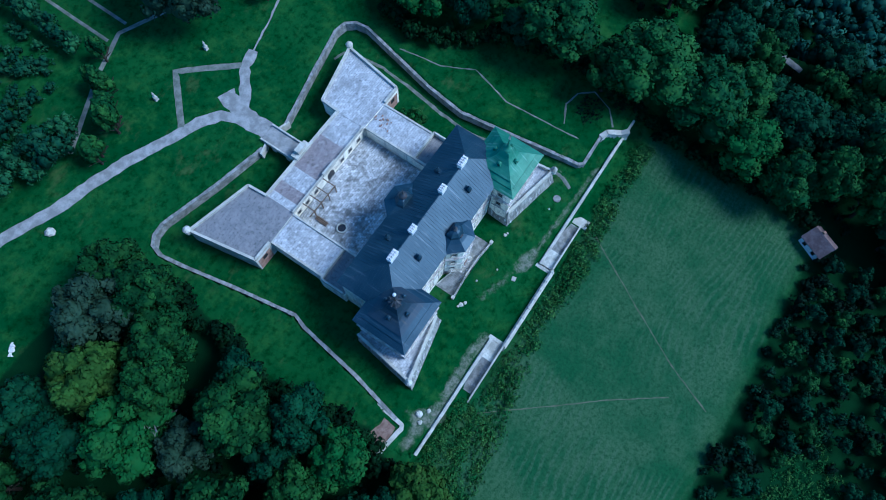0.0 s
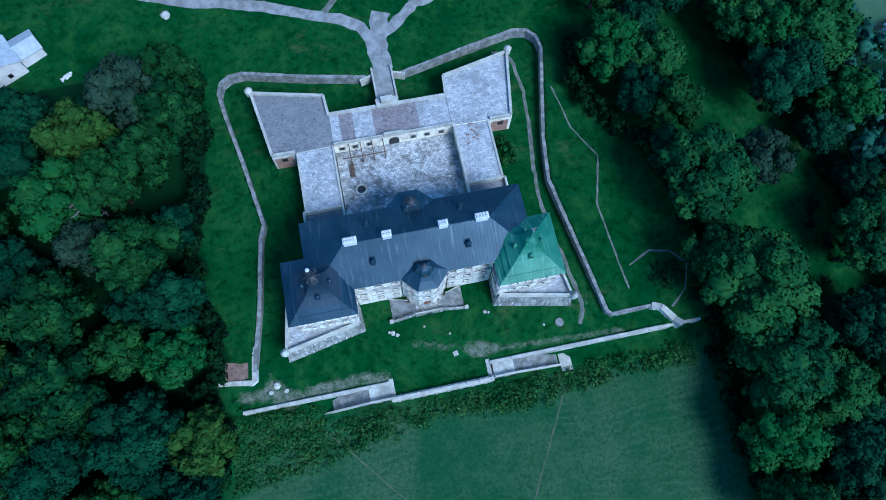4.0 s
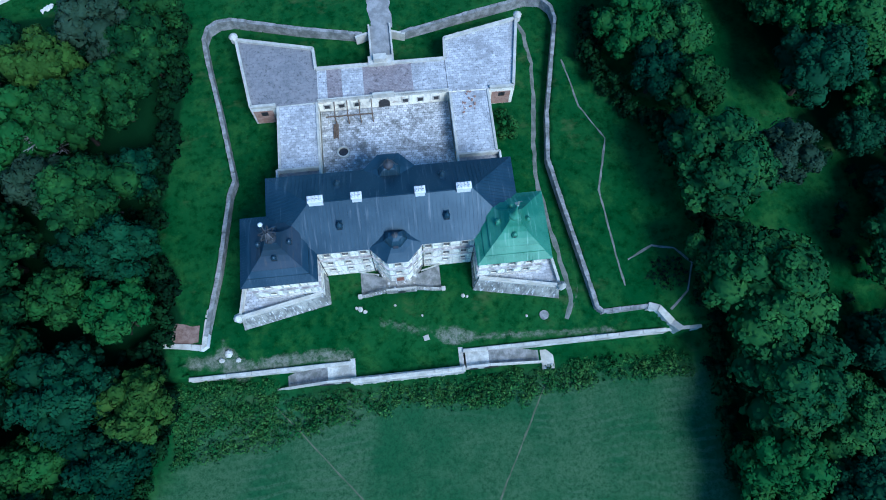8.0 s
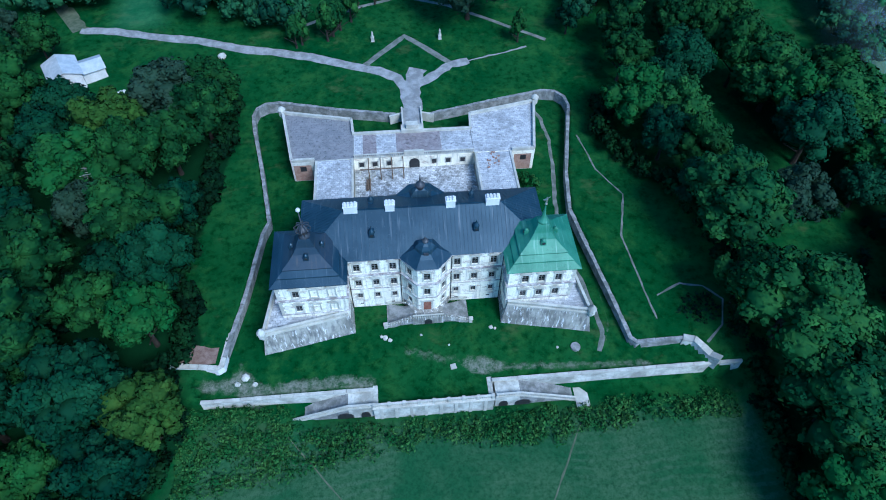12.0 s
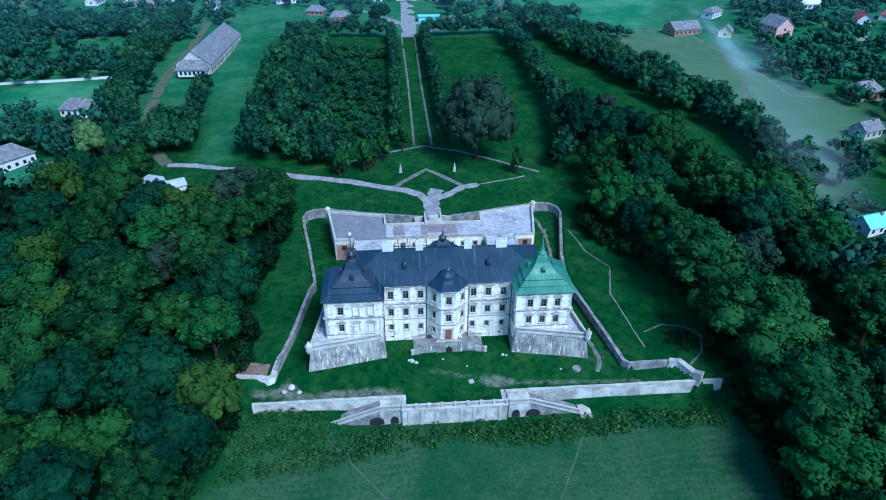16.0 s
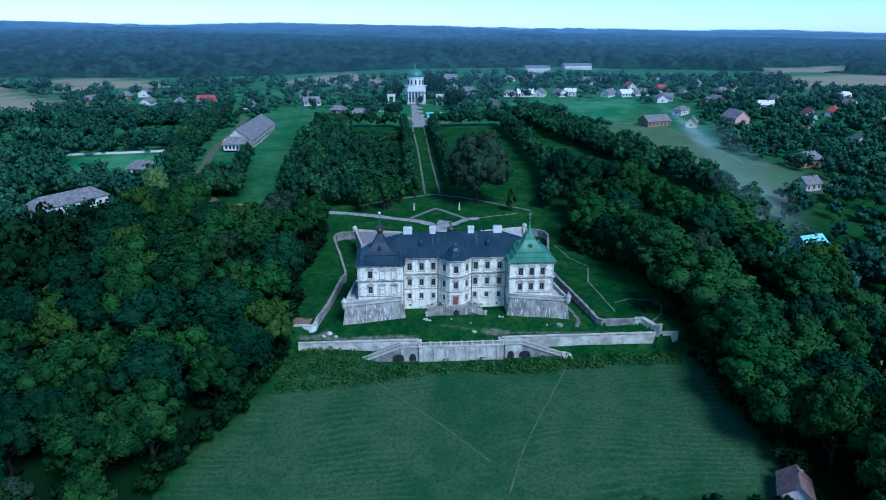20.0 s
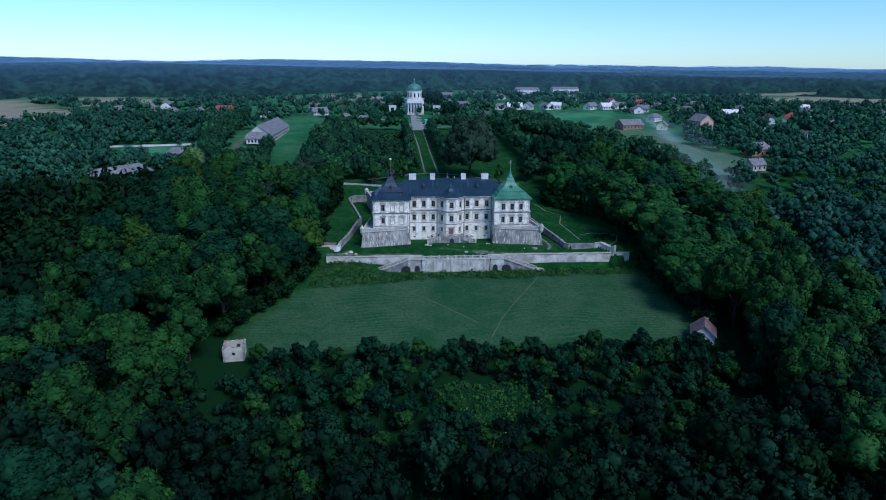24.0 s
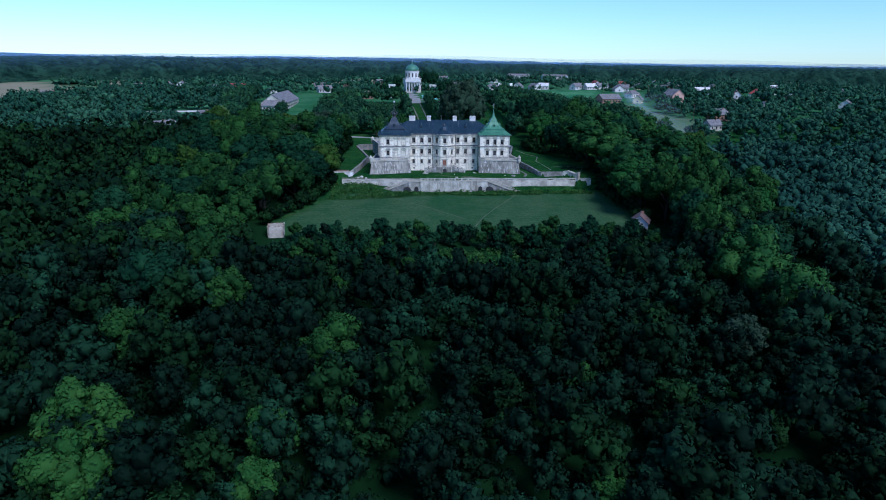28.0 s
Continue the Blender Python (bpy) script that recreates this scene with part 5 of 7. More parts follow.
ribbon("field_track", [(135, 266), (150, 262), (163, 252), (166, 216), (169, 175), (168, 152), (183, 148), (205, 150)], 1.1, TRACK, "narrow pale lane on the meadow", step=6)
ribbon("barn_lane", [(-90, 101), (-104, 122), (-111, 148), (-116, 192), (-116, 241), (-119, 300)], 4.5, EARTH, "lane beside the long barn", step=6)
ribbon("slope_track", [(132, 15), (120, -8), (112, -25), (108, -45)], 2.4, PATH, "pale track on the slope", step=4)
ribbon("foot_path", [(40.6, 50), (42.5, 38), (46.9, 29.6), (43.4, 17.8), (44.1, 5), (45.0, -3.3)], 0.4, TRACK, "thin trodden path", ragged=0.1, lift=0.04)
ribbon("foot_path", [(46.5, 2), (52, 4.5), (56.5, 3.5), (59.5, 0), (57.5, -5.6), (53.4, -9.0)], 0.45, TRACK, "thin trodden path", ragged=0.1, lift=0.04)
ribbon("foot_path", [(-27, -19), (-20.3, -27), (-15.3, -33.2), (-7, -43), (2, -55)], 0.26, EARTH, "thin path trodden across the mown field", ragged=0.1, lift=0.03)
ribbon("foot_path", [(27.5, -19.5), (23.2, -27), (15.2, -40.8), (9, -52), (4, -64)], 0.3, EARTH, "thin path trodden across the mown field", ragged=0.1, lift=0.03)


def statue(x, y):
    s = thing("statue", "small weathered stone garden statue on a pedestal", "statue", (x, y, zg(x, y)))
    body = Shape().square([(0.5, 0), (0.5, 0.15), (0.38, 0.2), (0.38, 1.1), (0.48, 1.15), (0.48, 1.3)])
    body.lathe([(0.3, 1.3), (0.34, 1.7), (0.24, 2.2), (0.3, 2.6), (0.12, 2.8), (0.16, 3.0), (0.08, 3.15)], 8)
    part("figure", body, STONE, s)


statue(-8.6, 90.6)
statue(10.2, 90.4)


ribbon("moat_track", [(29, 63.6), (32.3, 62.4), (33.6, 59), (34.2, 51), (33.1, 40), (31.5, 30), (31.0, 22), (32.0, 12), (33.4, 2), (34.2, -4), (32.6, -8.5)], 0.9, TRACK, "pale trodden track along the dry moat", ragged=0.2, lift=0.05)
ribbon("bare_patch", [(-47.5, -3.6), (-40.0, -4.4)], 3.4, EARTH_RED, "bare reddish earth beside the corner wall", "ground", ragged=0.5)


def rock(x, y, r, label="pale stone lying in the grass"):
    rn = random.Random(int(x * 10))
    prof = [(r * 0.8, -0.1), (r, r * 0.3), (r * 0.75, r * 0.75), (r * 0.2, r * 0.95)]
    s = Shape().lathe(prof, 7)
    s.v = [(a * rn.uniform(0.8, 1.2), b * rn.uniform(0.7, 1.2), c * rn.uniform(0.8, 1.1)) for a, b, c in s.v]
    o = single("stone", s, STONE, label, "stone", group="stones on the terrace")
    o.matrix_basis = pose(x, y, zg(x, y), 0, 0, rn.uniform(0, 360))


for x, y, r in ((-49.4, 86.3, 1.3), (-8.6, -2.3, 0.6), (-7.7, -2.9, 0.45), (-9.3, -2.0, 0.35), (-34.8, -8.4, 0.8), (-36.2, -9.6, 0.6), (-33.0, -9.8, 0.5), (12.2, -1.6, 0.4), (13.0, -1.9, 0.3), (24.5, -7.0, 0.3), (3.6, -4.8, 0.25), (-1.6, -2.2, 0.3)):
    rock(x, y, r)
slab = single("stone_slab", Shape().box(-0.55, -0.5, -0.1, 0.55, 0.5, 0.25), STONE, "square pale stone slab in the lawn", "slab")
slab.matrix_basis = pose(4.0, -9.3, zg(4, -9.3), 0, 0, 12)
ring = single("well_cover", Shape().lathe([(0.95, -0.1), (0.95, 0.3), (0.7, 0.34), (0.1, 0.36)], 16), STONE_MOSSY, "round grey stone cover in the lawn", "cover")
ring.matrix_basis = pose(28.0, -7.2, zg(28, -7.2))

# ---- buildings ----
homes = []


def house(x, y, turn, w, d, h, rise, wall_mat, roof_mat, label, hip=0.0, storeys=1, group="village houses", chimney=True, name="house"):
    """w along the ridge, d across it."""
    o = thing(name, label, "house", (x, y, zg(x, y) - 0.3), group, turn=turn)
    homes.append((x, y, max(w, d) / 2 + 3.5))
    w2, d2 = w / 2, d / 2
    part("wall", Shape().box(-w2, -d2, 0, w2, d2, h + 0.3), wall_mat, o)
    r = w2 - hip
    if hip < 0.1:
        for sx in (-1, 1):
            g = [(sx * w2, -d2, h + 0.3), (sx * w2, d2, h + 0.3), (sx * w2, 0, h + 0.3 + rise)]
            g2 = [(sx * (w2 - 0.25), *p[1:]) for p in g]
            part("gable", Shape().loops([g2, g] if sx > 0 else [g, g2]), wall_mat, o)
    e = 0.5
    t = 0.18
    z, k = h + 0.3 - e * rise / d2, h + 0.3 + rise
    for sy in (-1, 1):
        q = [(-w2 - e, sy * (d2 + e), z), (w2 + e, sy * (d2 + e), z), (r + (e if hip < 0.1 else 0), 0, k), (-r - (e if hip < 0.1 else 0), 0, k)]
        if sy > 0:
            q = q[::-1]
        part("roof_slope", Shape().loops([[(a, b, c) for a, b, c in q], [(a, b, c + t) for a, b, c in q]]), roof_mat, o)
    if hip >= 0.1:
        for sx in (-1, 1):
            q = [(sx * (w2 + e), -d2 - e, z), (sx * (w2 + e), d2 + e, z), (sx * r, 0, k)]
            if sx < 0:
                q = q[::-1]
            part("roof_hip", Shape().loops([q, [(a, b, c + t) for a, b, c in q]]), roof_mat, o)
    n = max(2, int(w / 2.6))
    for s in range(storeys):
        zc = 1.2 + s * 2.8
        for i in range(n):
            px = -w2 + (i + 0.5) * w / n
            for sy in (-1, 1):
                win = part("window", Shape().box(px - 0.55, sy * (d2 + 0.03) - 0.04, zc, px + 0.55, sy * (d2 + 0.03) + 0.04, zc + 1.3), FRAME, o)
                part("pane", Shape().box(px - 0.45, sy * (d2 + 0.075) - 0.01, zc + 0.1, px + 0.45, sy * (d2 + 0.075) + 0.01, zc + 1.2), GLASS, win)
        for sx in (-1, 1):
            win = part("window", Shape().box(sx * (w2 + 0.03) - 0.04, -0.55, zc, sx * (w2 + 0.03) + 0.04, 0.55, zc + 1.3), FRAME, o)
            part("pane", Shape().box(sx * (w2 + 0.075) - 0.01, -0.45, zc + 0.1, sx * (w2 + 0.075) + 0.01, 0.45, zc + 1.2), GLASS, win)
    if chimney:
        part("chimney", Shape().box(w * 0.15, -0.9, h + rise * 0.5, w * 0.15 + 0.7, -0.2, h + rise + 0.9), BRICK, o)
    return o


PINK = plain("pink_house_render", (0.55, 0.33, 0.27), (0.65, 0.42, 0.35), 0.6, 5.0, 0.9)
YELLOW = plain("yellow_house_render", (0.60, 0.52, 0.30), (0.70, 0.62, 0.40), 0.6, 5.0, 0.9)
barn = house(-101.5, 226, 88, 62, 16, 4.5, 6.0, STONE_OLD, TILE_GREY, "long white barn with a patched grey fibre-cement roof", name="barn", group="", chimney=False)
part("porch", Shape().box(-35.5, -6.5, 0, -31.02, 6.5, 3.3), WHITE, barn, "white front room with a lean-to roof")
part("porch_roof", Shape().loops([[(-36.3, -7.6, 3.3), (-30.9, -7.6, 3.3), (-30.9, 7.6, 3.3), (-36.3, 7.6, 3.3)], [(-31.6, -4.5, 6.9), (-30.9, -4.5, 6.9), (-30.9, 4.5, 6.9), (-31.6, 4.5, 6.9)]]), TILE_GREY, barn)
for i in range(6):
    part("porch_window", Shape().box(-35.56, -5.6 + i * 2.0, 0.9, -35.5, -4.6 + i * 2.0, 2.6), GLASS, barn)
cottage = house(-88, 79.0, -62, 8.5, 7.5, 4.2, 1.6, WHITE, PALE_SHEET, "small pale cottage with a sheet roof and a lower annex", chimney=False, name="cottage", group="")
part("annex", Shape().box(-3.0, 3.8, 0, 3.0, 9.4, 3.4), WHITE, cottage)
for sx in (-1, 1):
    part("annex_roof", Shape().loops([[(sx * 3.4, 3.8, 3.2), (sx * 3.4, 9.8, 3.2), (0, 9.8, 4.5), (0, 3.8, 4.5)][::-sx], [(sx * 3.4, 3.8, 3.38), (sx * 3.4, 9.8, 3.38), (0, 9.8, 4.68), (0, 3.8, 4.68)][::-sx]]), PALE_SHEET, cottage)
part("annex_window", Shape().box(-0.5, 9.38, 1.2, 0.5, 9.46, 2.5), GLASS, cottage)
rings = []
for k in range(9):
    y = 0.75 - 0.28 * abs(k - 4) * (k % 3) * 0.5
    z = 0.15 + 0.3 * (k % 2) + 0.1 * (k % 3)
    rings.append([(k * 0.4 - 1.6, -y, 0), (k * 0.4 - 1.6, y * 0.9, 0), (k * 0.4 - 1.6, y * 0.6, z), (k * 0.4 - 1.6, -y * 0.6, z * 0.8)])
sheet = Shape().loops(rings)
single("white_sheet", sheet, WHITE, "crumpled white sheet lying on the grass", "sheet").matrix_basis = pose(-74.1, 74.0, zg(-74.1, 74), 0, 0, 35)
ruin = thing("ruined_pavilion", "roofless white ruined pavilion at the field's corner", "ruin", (-59.6, -68.9, zg(-59.6, -68.9) - 0.4), turn=6)
for (ax, ay), (bx, by), holes in (((-2.5, -2.3), (2.5, -2.3), [(2.1, 2.9, 1.6, 2.9)]), ((2.5, -2.3), (2.5, 2.3), [(1.6, 2.6, 1.3, 2.9)]), ((2.5, 2.3), (-2.5, 2.3), [(1.3, 2.2, 1.6, 2.9)]), ((-2.5, 2.3), (-2.5, -2.3), [])):
    part("wall", facade((ax, ay), (bx, by), 0, 3.7, holes, 0.5), STONE, ruin, "peeling white rendered wall")
for i in range(22):
    t, u = divmod(i, 11)
    px, py = (-2.4 + 0.48 * u, (-2.05, 2.05)[t]) if i % 2 else ((-2.25, 2.25)[t], -2.0 + 0.4 * u)
    part("wall_stone", Shape().box(px - 0.22, py - 0.2, 3.703, px + 0.22, py + 0.2, 3.8 + 0.22 * ((i * 7) % 5) / 5), BRICK if i % 3 else STONE_OLD, ruin)
part("floor", Shape().box(-2.0, -1.8, 0.2, 2.0, 1.8, 0.45), EARTH_RED, ruin)
house(58.2, -68.8, 64, 6.2, 5.4, 3.2, 2.3, WHITE, RUSTY_SHEET, "small white house with a holed rusty roof", name="cottage", group="")
house(137, 49, 15, 10, 7, 3.0, 2.4, WHITE, TURQUOISE, "white house with a bright turquoise sheet roof")
homes.append((133, 40, 9))
house(-150, 99, 55, 30, 10, 4.0, 3.4, WHITE, TILE_GREY, "long white house with a grey hipped roof", hip=4, group="")
house(-138, 58, 0, 16, 9, 2.6, 2.0, STONE_OLD, TILE_GREY, "low outbuilding with a grey roof", hip=0, chimney=False)
house(-121, 96, 35, 12, 8, 3.0, 2.6, WHITE, TILE_GREY, "small house with a grey roof among trees")
house(-138, 152, -10, 13, 9, 3.2, 3.2, WHITE, TILE_GREY, "house with a dark roof among trees", hip=3)
house(210, 244, 100, 14, 11, 6.0, 4.5, PINK, TILE_GREY, "two-storey pink house with a grey gable roof", storeys=2)
house(182, 247, 60, 9, 7, 3.2, 3.2, YELLOW, TILE_GREY, "small yellow house with a grey gable roof")
house(160, 256, 15, 18, 11, 3.4, 3.4, BRICK, TILE_GREY, "brown farmhouse with a worn roof")
house(198, 147, 5, 13, 9, 4.0, 3.4, BRICK, TILE_GREY, "brick house with a grey hipped roof", hip=3)
house(174, 109, 20, 10, 7, 3.2, 2.8, STONE_OLD, TILE_GREY, "grey farmhouse on the slope")
house(150, 30, 10, 11, 8, 3.0, 2.6, BRICK, TILE_RED, "small house with a red roof in the trees")
rng = random.Random(5)
spots = [(-231, 377), (-202, 345), (-177, 338), (-160, 352), (-161, 326), (-124, 332), (-223, 398), (-87, 382), (-250, 360), (193, 289), (200, 343), (208, 350), (170, 382), (184, 380), (198, 384), (139, 392), (129, 390), (112, 392), (99, 392), (86, 394), (207, 432), (228, 411), (242, 416), (351, 350), (366, 356), (272, 260), (294, 267), (285, 324), (262, 300), (240, 330), (226, 318), (252, 232), (300, 225), (330, 300), (320, 190), (250, 180), (232, 372), (270, 380), (300, 420), (104, 500), (130, 520), (180, 480), (200, 500), (260, 500), (52, 410), (40, 430), (290, 470), (420, 330), (450, 400), (-300, 300), (-60, 420), (-80, 350), (20, 450), (44, 500), (-30, 460), (480, 300), (230, 560), (340, 560), (-40, 300), (-56, 318)]
kinds = [(WHITE, TILE_GREY, "white village house with a grey roof"), (WHITE, TILE_RED, "white village house with a red roof"), (WHITE, TILE_GREY, "white village house with a grey roof"), (BRICK, TILE_GREY, "brick village house with a grey roof"), (YELLOW, TILE_GREY, "pale yellow village house"), (WHITE, WHITE, "white village house with a pale sheet roof")]
for i, (x, y) in enumerate(spots):
    wm, rm, lab = kinds[1 if i in (3, 20, 21, 25, 26) else rng.choice((0, 0, 0, 2, 3, 4, 5))]
    house(x, y, rng.uniform(-30, 110), rng.uniform(9, 14), rng.uniform(7, 9), rng.uniform(2.8, 3.6), rng.uniform(2.4, 3.6), wm, rm, lab, hip=rng.choice((0, 0, 2.5)))
for x, y, w, d in ((232, 700, 38, 14), (160, 620, 30, 12)):
    house(x, y, 5, w, d, 5, 2.5, WHITE, TILE_GREY, "long low farm shed", name="farm_shed", group="farm sheds", chimney=False)
# garden wall by the left meadow
stone_wall("white_garden_wall", [(-196, 187), (-165, 190), (-138, 194)], 0.22, lambda x, y: zg(x, y) - 0.5, lambda x, y: zg(x, y) + 1.1, "long white garden wall", WHITE, 0.1)

# ---- church ----
church = thing("church", "pale domed baroque church with a columned portico", "church", (3.0, 372, zg(3, 372) - 0.5))
part("nave", Shape().lathe([(8.6, 0), (8.6, 12.5)], 24), WHITE, church, smooth=False)
part("cornice", Shape().lathe([(9.0, 12.5), (9.4, 12.9), (9.4, 13.3)], 24), STONE, church)
part("portico_floor", Shape().box(-7.5, -17.0, 0, 7.5, -8.0, 1.4), STONE, church)
for i in range(6):
    for y in (-16.0, -12.6):
        part("column", Shape().lathe([(0.75, 1.4), (0.75, 1.7), (0.58, 1.9), (0.5, 9.3), (0.72, 9.7), (0.72, 10.0)], 12, (-6.25 + i * 2.5, y, 0)), WHITE, church, "pale stone column")
part("entablature", Shape().box(-7.4, -17.0, 10.0, 7.4, -7.5, 11.9), WHITE, church)
part("attic", Shape().box(-6.8, -16.5, 11.9, 6.8, -7.0, 13.2), WHITE, church)
for x in (-6.2, -2.2, 2.2, 6.2):
    part("attic_figure", Shape().lathe([(0.3, 0), (0.35, 0.8), (0.25, 1.4), (0.12, 1.7), (0.15, 2.0)], 7, (x, -16.0, 13.2)), STONE, church, "plain stone attic figure")
part("drum", Shape().lathe([(6.6, 12.9), (6.6, 19.5), (7.0, 19.7), (7.0, 20.2)], 24), WHITE, church)
for i in range(12):
    a = 2 * math.pi * i / 12
    part("drum_window", Shape().box(-0.6, -0.08, 14.4, 0.6, 0.08, 18.0).moved(pose(6.62 * math.cos(a), 6.62 * math.sin(a), 0, 0, 0, math.degrees(a) + 90)), GLASS, church)
part("dome", Shape().lathe([(6.8, 20.2), (6.5, 21.8), (5.6, 23.6), (4.1, 25.0), (2.2, 25.9), (0.9, 26.2)], 24), COPPER, church, "green copper dome", True)
part("lantern", Shape().lathe([(0.9, 26.0), (0.9, 27.2), (0.3, 27.8), (0.1, 28.4)], 10), COPPER, church)
part("cross", Shape().box(-0.12, -0.12, 28.3, 0.12, 0.12, 30.4).box(-0.7, -0.1, 29.4, 0.7, 0.1, 29.65), GILT, church)
for x, y in ((-17, 356), (22, 356)):
    g = thing("gate_pillar", "white arched churchyard gate", "gate", (x, y, zg(x, y)), "churchyard gates")
    part("pier", Shape().box(-3.0, -1.2, 0, -1.6, 1.2, 6.5), WHITE, g)
    part("pier", Shape().box(1.6, -1.2, 0, 3.0, 1.2, 6.5), WHITE, g)
    part("lintel", Shape().box(-3.3, -1.4, 6.5, 3.3, 1.4, 8.2), WHITE, g)
kiosk = thing("kiosk", "turquoise market kiosk beside the church road", "kiosk", (15, 300, zg(15, 300)))
part("wall", Shape().box(-6.5, -2.5, 0, 6.5, 2.5, 3.0), TURQUOISE, kiosk)
part("roof", Shape().box(-7, -3, 3.0, 7, 3, 3.4), TURQUOISE, kiosk)
for x, y in ((158, 262), (186, 158), (-110, 176), (196, 128), (-230, 385), (212, 300)):
    p = thing("utility_pole", "grey utility pole with a cross-arm", "pole", (x, y, zg(x, y)), "utility poles")
    part("shaft", Shape().lathe([(0.16, -0.3), (0.1, 9.0)], 7), WOOD, p)
    part("cross_arm", Shape().box(-0.9, -0.06, 8.4, 0.9, 0.06, 8.55), WOOD, p)


# ---- trees ----
def ball(rings, segs):
    """A unit ball as vertices, loops and face sizes."""
    v = [(math.sin(math.pi * i / rings) * math.cos(2 * math.pi * (j + 0.5 * i) / segs), math.sin(math.pi * i / rings) * math.sin(2 * math.pi * (j + 0.5 * i) / segs), math.cos(math.pi * i / rings)) for i in range(1, rings) for j in range(segs)]
    top, bottom = len(v), len(v) + 1
    v += [(0, 0, 1), (0, 0, -1)]
    loops, sizes = [], []
    for j in range(segs):
        k = (j + 1) % segs
        loops += [top, j, k]
        sizes.append(3)
        for i in range(rings - 2):
            loops += [i * segs + j, (i + 1) * segs + j, (i + 1) * segs + k, i * segs + k]
            sizes.append(4)
        loops += [bottom, (rings - 2) * segs + k, (rings - 2) * segs + j]
        sizes.append(3)
    return np.array(v), np.array(loops), np.array(sizes)


BALLS = {0: ball(3, 5), 1: ball(5, 8), 2: ball(2, 5)}


def blob_crown(rnd, height, radius, base, lobes, leaves, size, squash=1.0, fine=1, tufts=7, cores=99):
    """A crown of leafy boughs: each bough a lump with smaller tufts on it, all covered with leaf sprays.
    Returns vertices, loops, face sizes, normals and a tone for every vertex."""
    gen = np.random.RandomState(rnd.randrange(10**6))
    tall = (height - base) / 2
    mid = np.array([0, 0, base + tall])
    flat = np.array([1, 1, squash])
    i = np.arange(lobes)
    a = i * 2.4 + gen.uniform(-0.5, 0.5, lobes)
    c0 = 0.96 - 1.42 * (i + gen.uniform(0, 0.9, lobes)) / lobes
    s0 = np.sqrt(np.clip(1 - c0 * c0, 0, 1))
    out = gen.uniform(0.50, 0.74, lobes)
    r = np.append(radius * gen.uniform(0.26, 0.42, lobes), radius * 0.56)
    c = np.stack([radius * out * s0 * np.cos(a), radius * out * s0 * np.sin(a), mid[2] + tall * out * c0], 1)
    c = np.concatenate([c, [mid * 1.03]])
    # tufts on the outer side of every bough
    n = (lobes + 1) * tufts
    own = np.repeat(np.arange(lobes + 1), tufts)
    d = gen.normal(size=(n, 3))
    away_ = (c - mid)[own]
    d = d / np.linalg.norm(d, axis=1)[:, None] + 0.7 * away_ / (np.linalg.norm(away_, axis=1)[:, None] + 0.5) + np.array([0, 0, 0.35])
    d /= np.linalg.norm(d, axis=1)[:, None]
    tr = r[own] * (gen.uniform(0.24, 0.42, n) if fine else gen.uniform(0.32, 0.52, n))
    tc = c[own] + d * (r[own] * gen.uniform(0.78, 1.02, n))[:, None] * flat
    tc_all, tr_all, own_all = np.concatenate([tc, c]), np.concatenate([tr, r]), np.append(own, np.arange(lobes + 1))
    shade = gen.uniform(0, 1, len(tr_all))
    m = int(leaves * 2.6)
    pick = gen.choice(len(tr_all), m, p=(weight := tr_all ** 2 * np.append(np.ones(n), np.full(lobes + 1, 0.35))) / weight.sum())
    d = gen.normal(size=(m, 3)) + np.array([0, 0, 0.3])
    d /= np.linalg.norm(d, axis=1)[:, None]
    p = tc_all[pick] + d * (tr_all[pick] * gen.uniform(0.88, 1.12, m))[:, None] * flat
    deep = np.min(np.linalg.norm((p[:, None, :] - c[None]) / flat, axis=2) / r[None], axis=1)
    deep = np.minimum(deep, 0.18 + np.min(np.linalg.norm((p[:, None, :] - tc_all[None]) / flat, axis=2) / tr_all[None], axis=1))
    keep = np.where(deep > 0.92)[0][:leaves]
    p, d, pick = p[keep], d[keep], pick[keep]
    n = len(p)
    t = gen.normal(size=(n, 3))
    t -= (t * d).sum(1)[:, None] * d * 0.7
    t /= np.linalg.norm(t, axis=1)[:, None]
    b = np.cross(d, t)
    b /= np.linalg.norm(b, axis=1)[:, None] + 1e-9
    w = size * gen.uniform(0.5, 1.2, n)[:, None]
    bend = d * w * gen.uniform(-0.25, 0.5, (n, 1))
    verts = [np.stack([p - t * w * 0.6, p - b * w * 0.45 - bend * 0.4, p + t * w * 0.6, p + b * w * 0.45 + bend], 1).reshape(-1, 3)]
    bough = (p - c[own_all[pick]]) / flat
    whole = p - mid
    ln = 0.85 * d + 0.25 * bough / (np.linalg.norm(bough, axis=1)[:, None] + 1e-6) + 0.12 * whole / np.linalg.norm(whole, axis=1)[:, None] + gen.normal(scale=0.15, size=d.shape)
    normals = [np.repeat(ln, 4, 0)]
    tone = [np.repeat(shade[pick], 4)]
    loops, sizes = [np.arange(4 * n)], [np.full(n, 4)]
    used = 4 * n
    lumps = [(c[k], r[k] * 0.88, fine, shade[len(tr) + k]) for k in np.argsort(-r)[:cores]]
    if fine:
        lumps += [(tc[k], tr[k] * 0.86, 2, shade[k]) for k in range(len(tr))]
    for at, wide, detail, tint in lumps:
        bv, bl, bs = BALLS[detail]
        verts.append(bv * (wide * gen.uniform(0.88, 1.08, (len(bv), 1))) * flat + at)
        normals.append(bv)
        tone.append(np.full(len(bv), tint))
        loops.append(bl + used)
        sizes.append(bs)
        used += len(bv)
    normals = np.concatenate(normals)
    normals /= np.linalg.norm(normals, axis=1)[:, None] + 1e-9
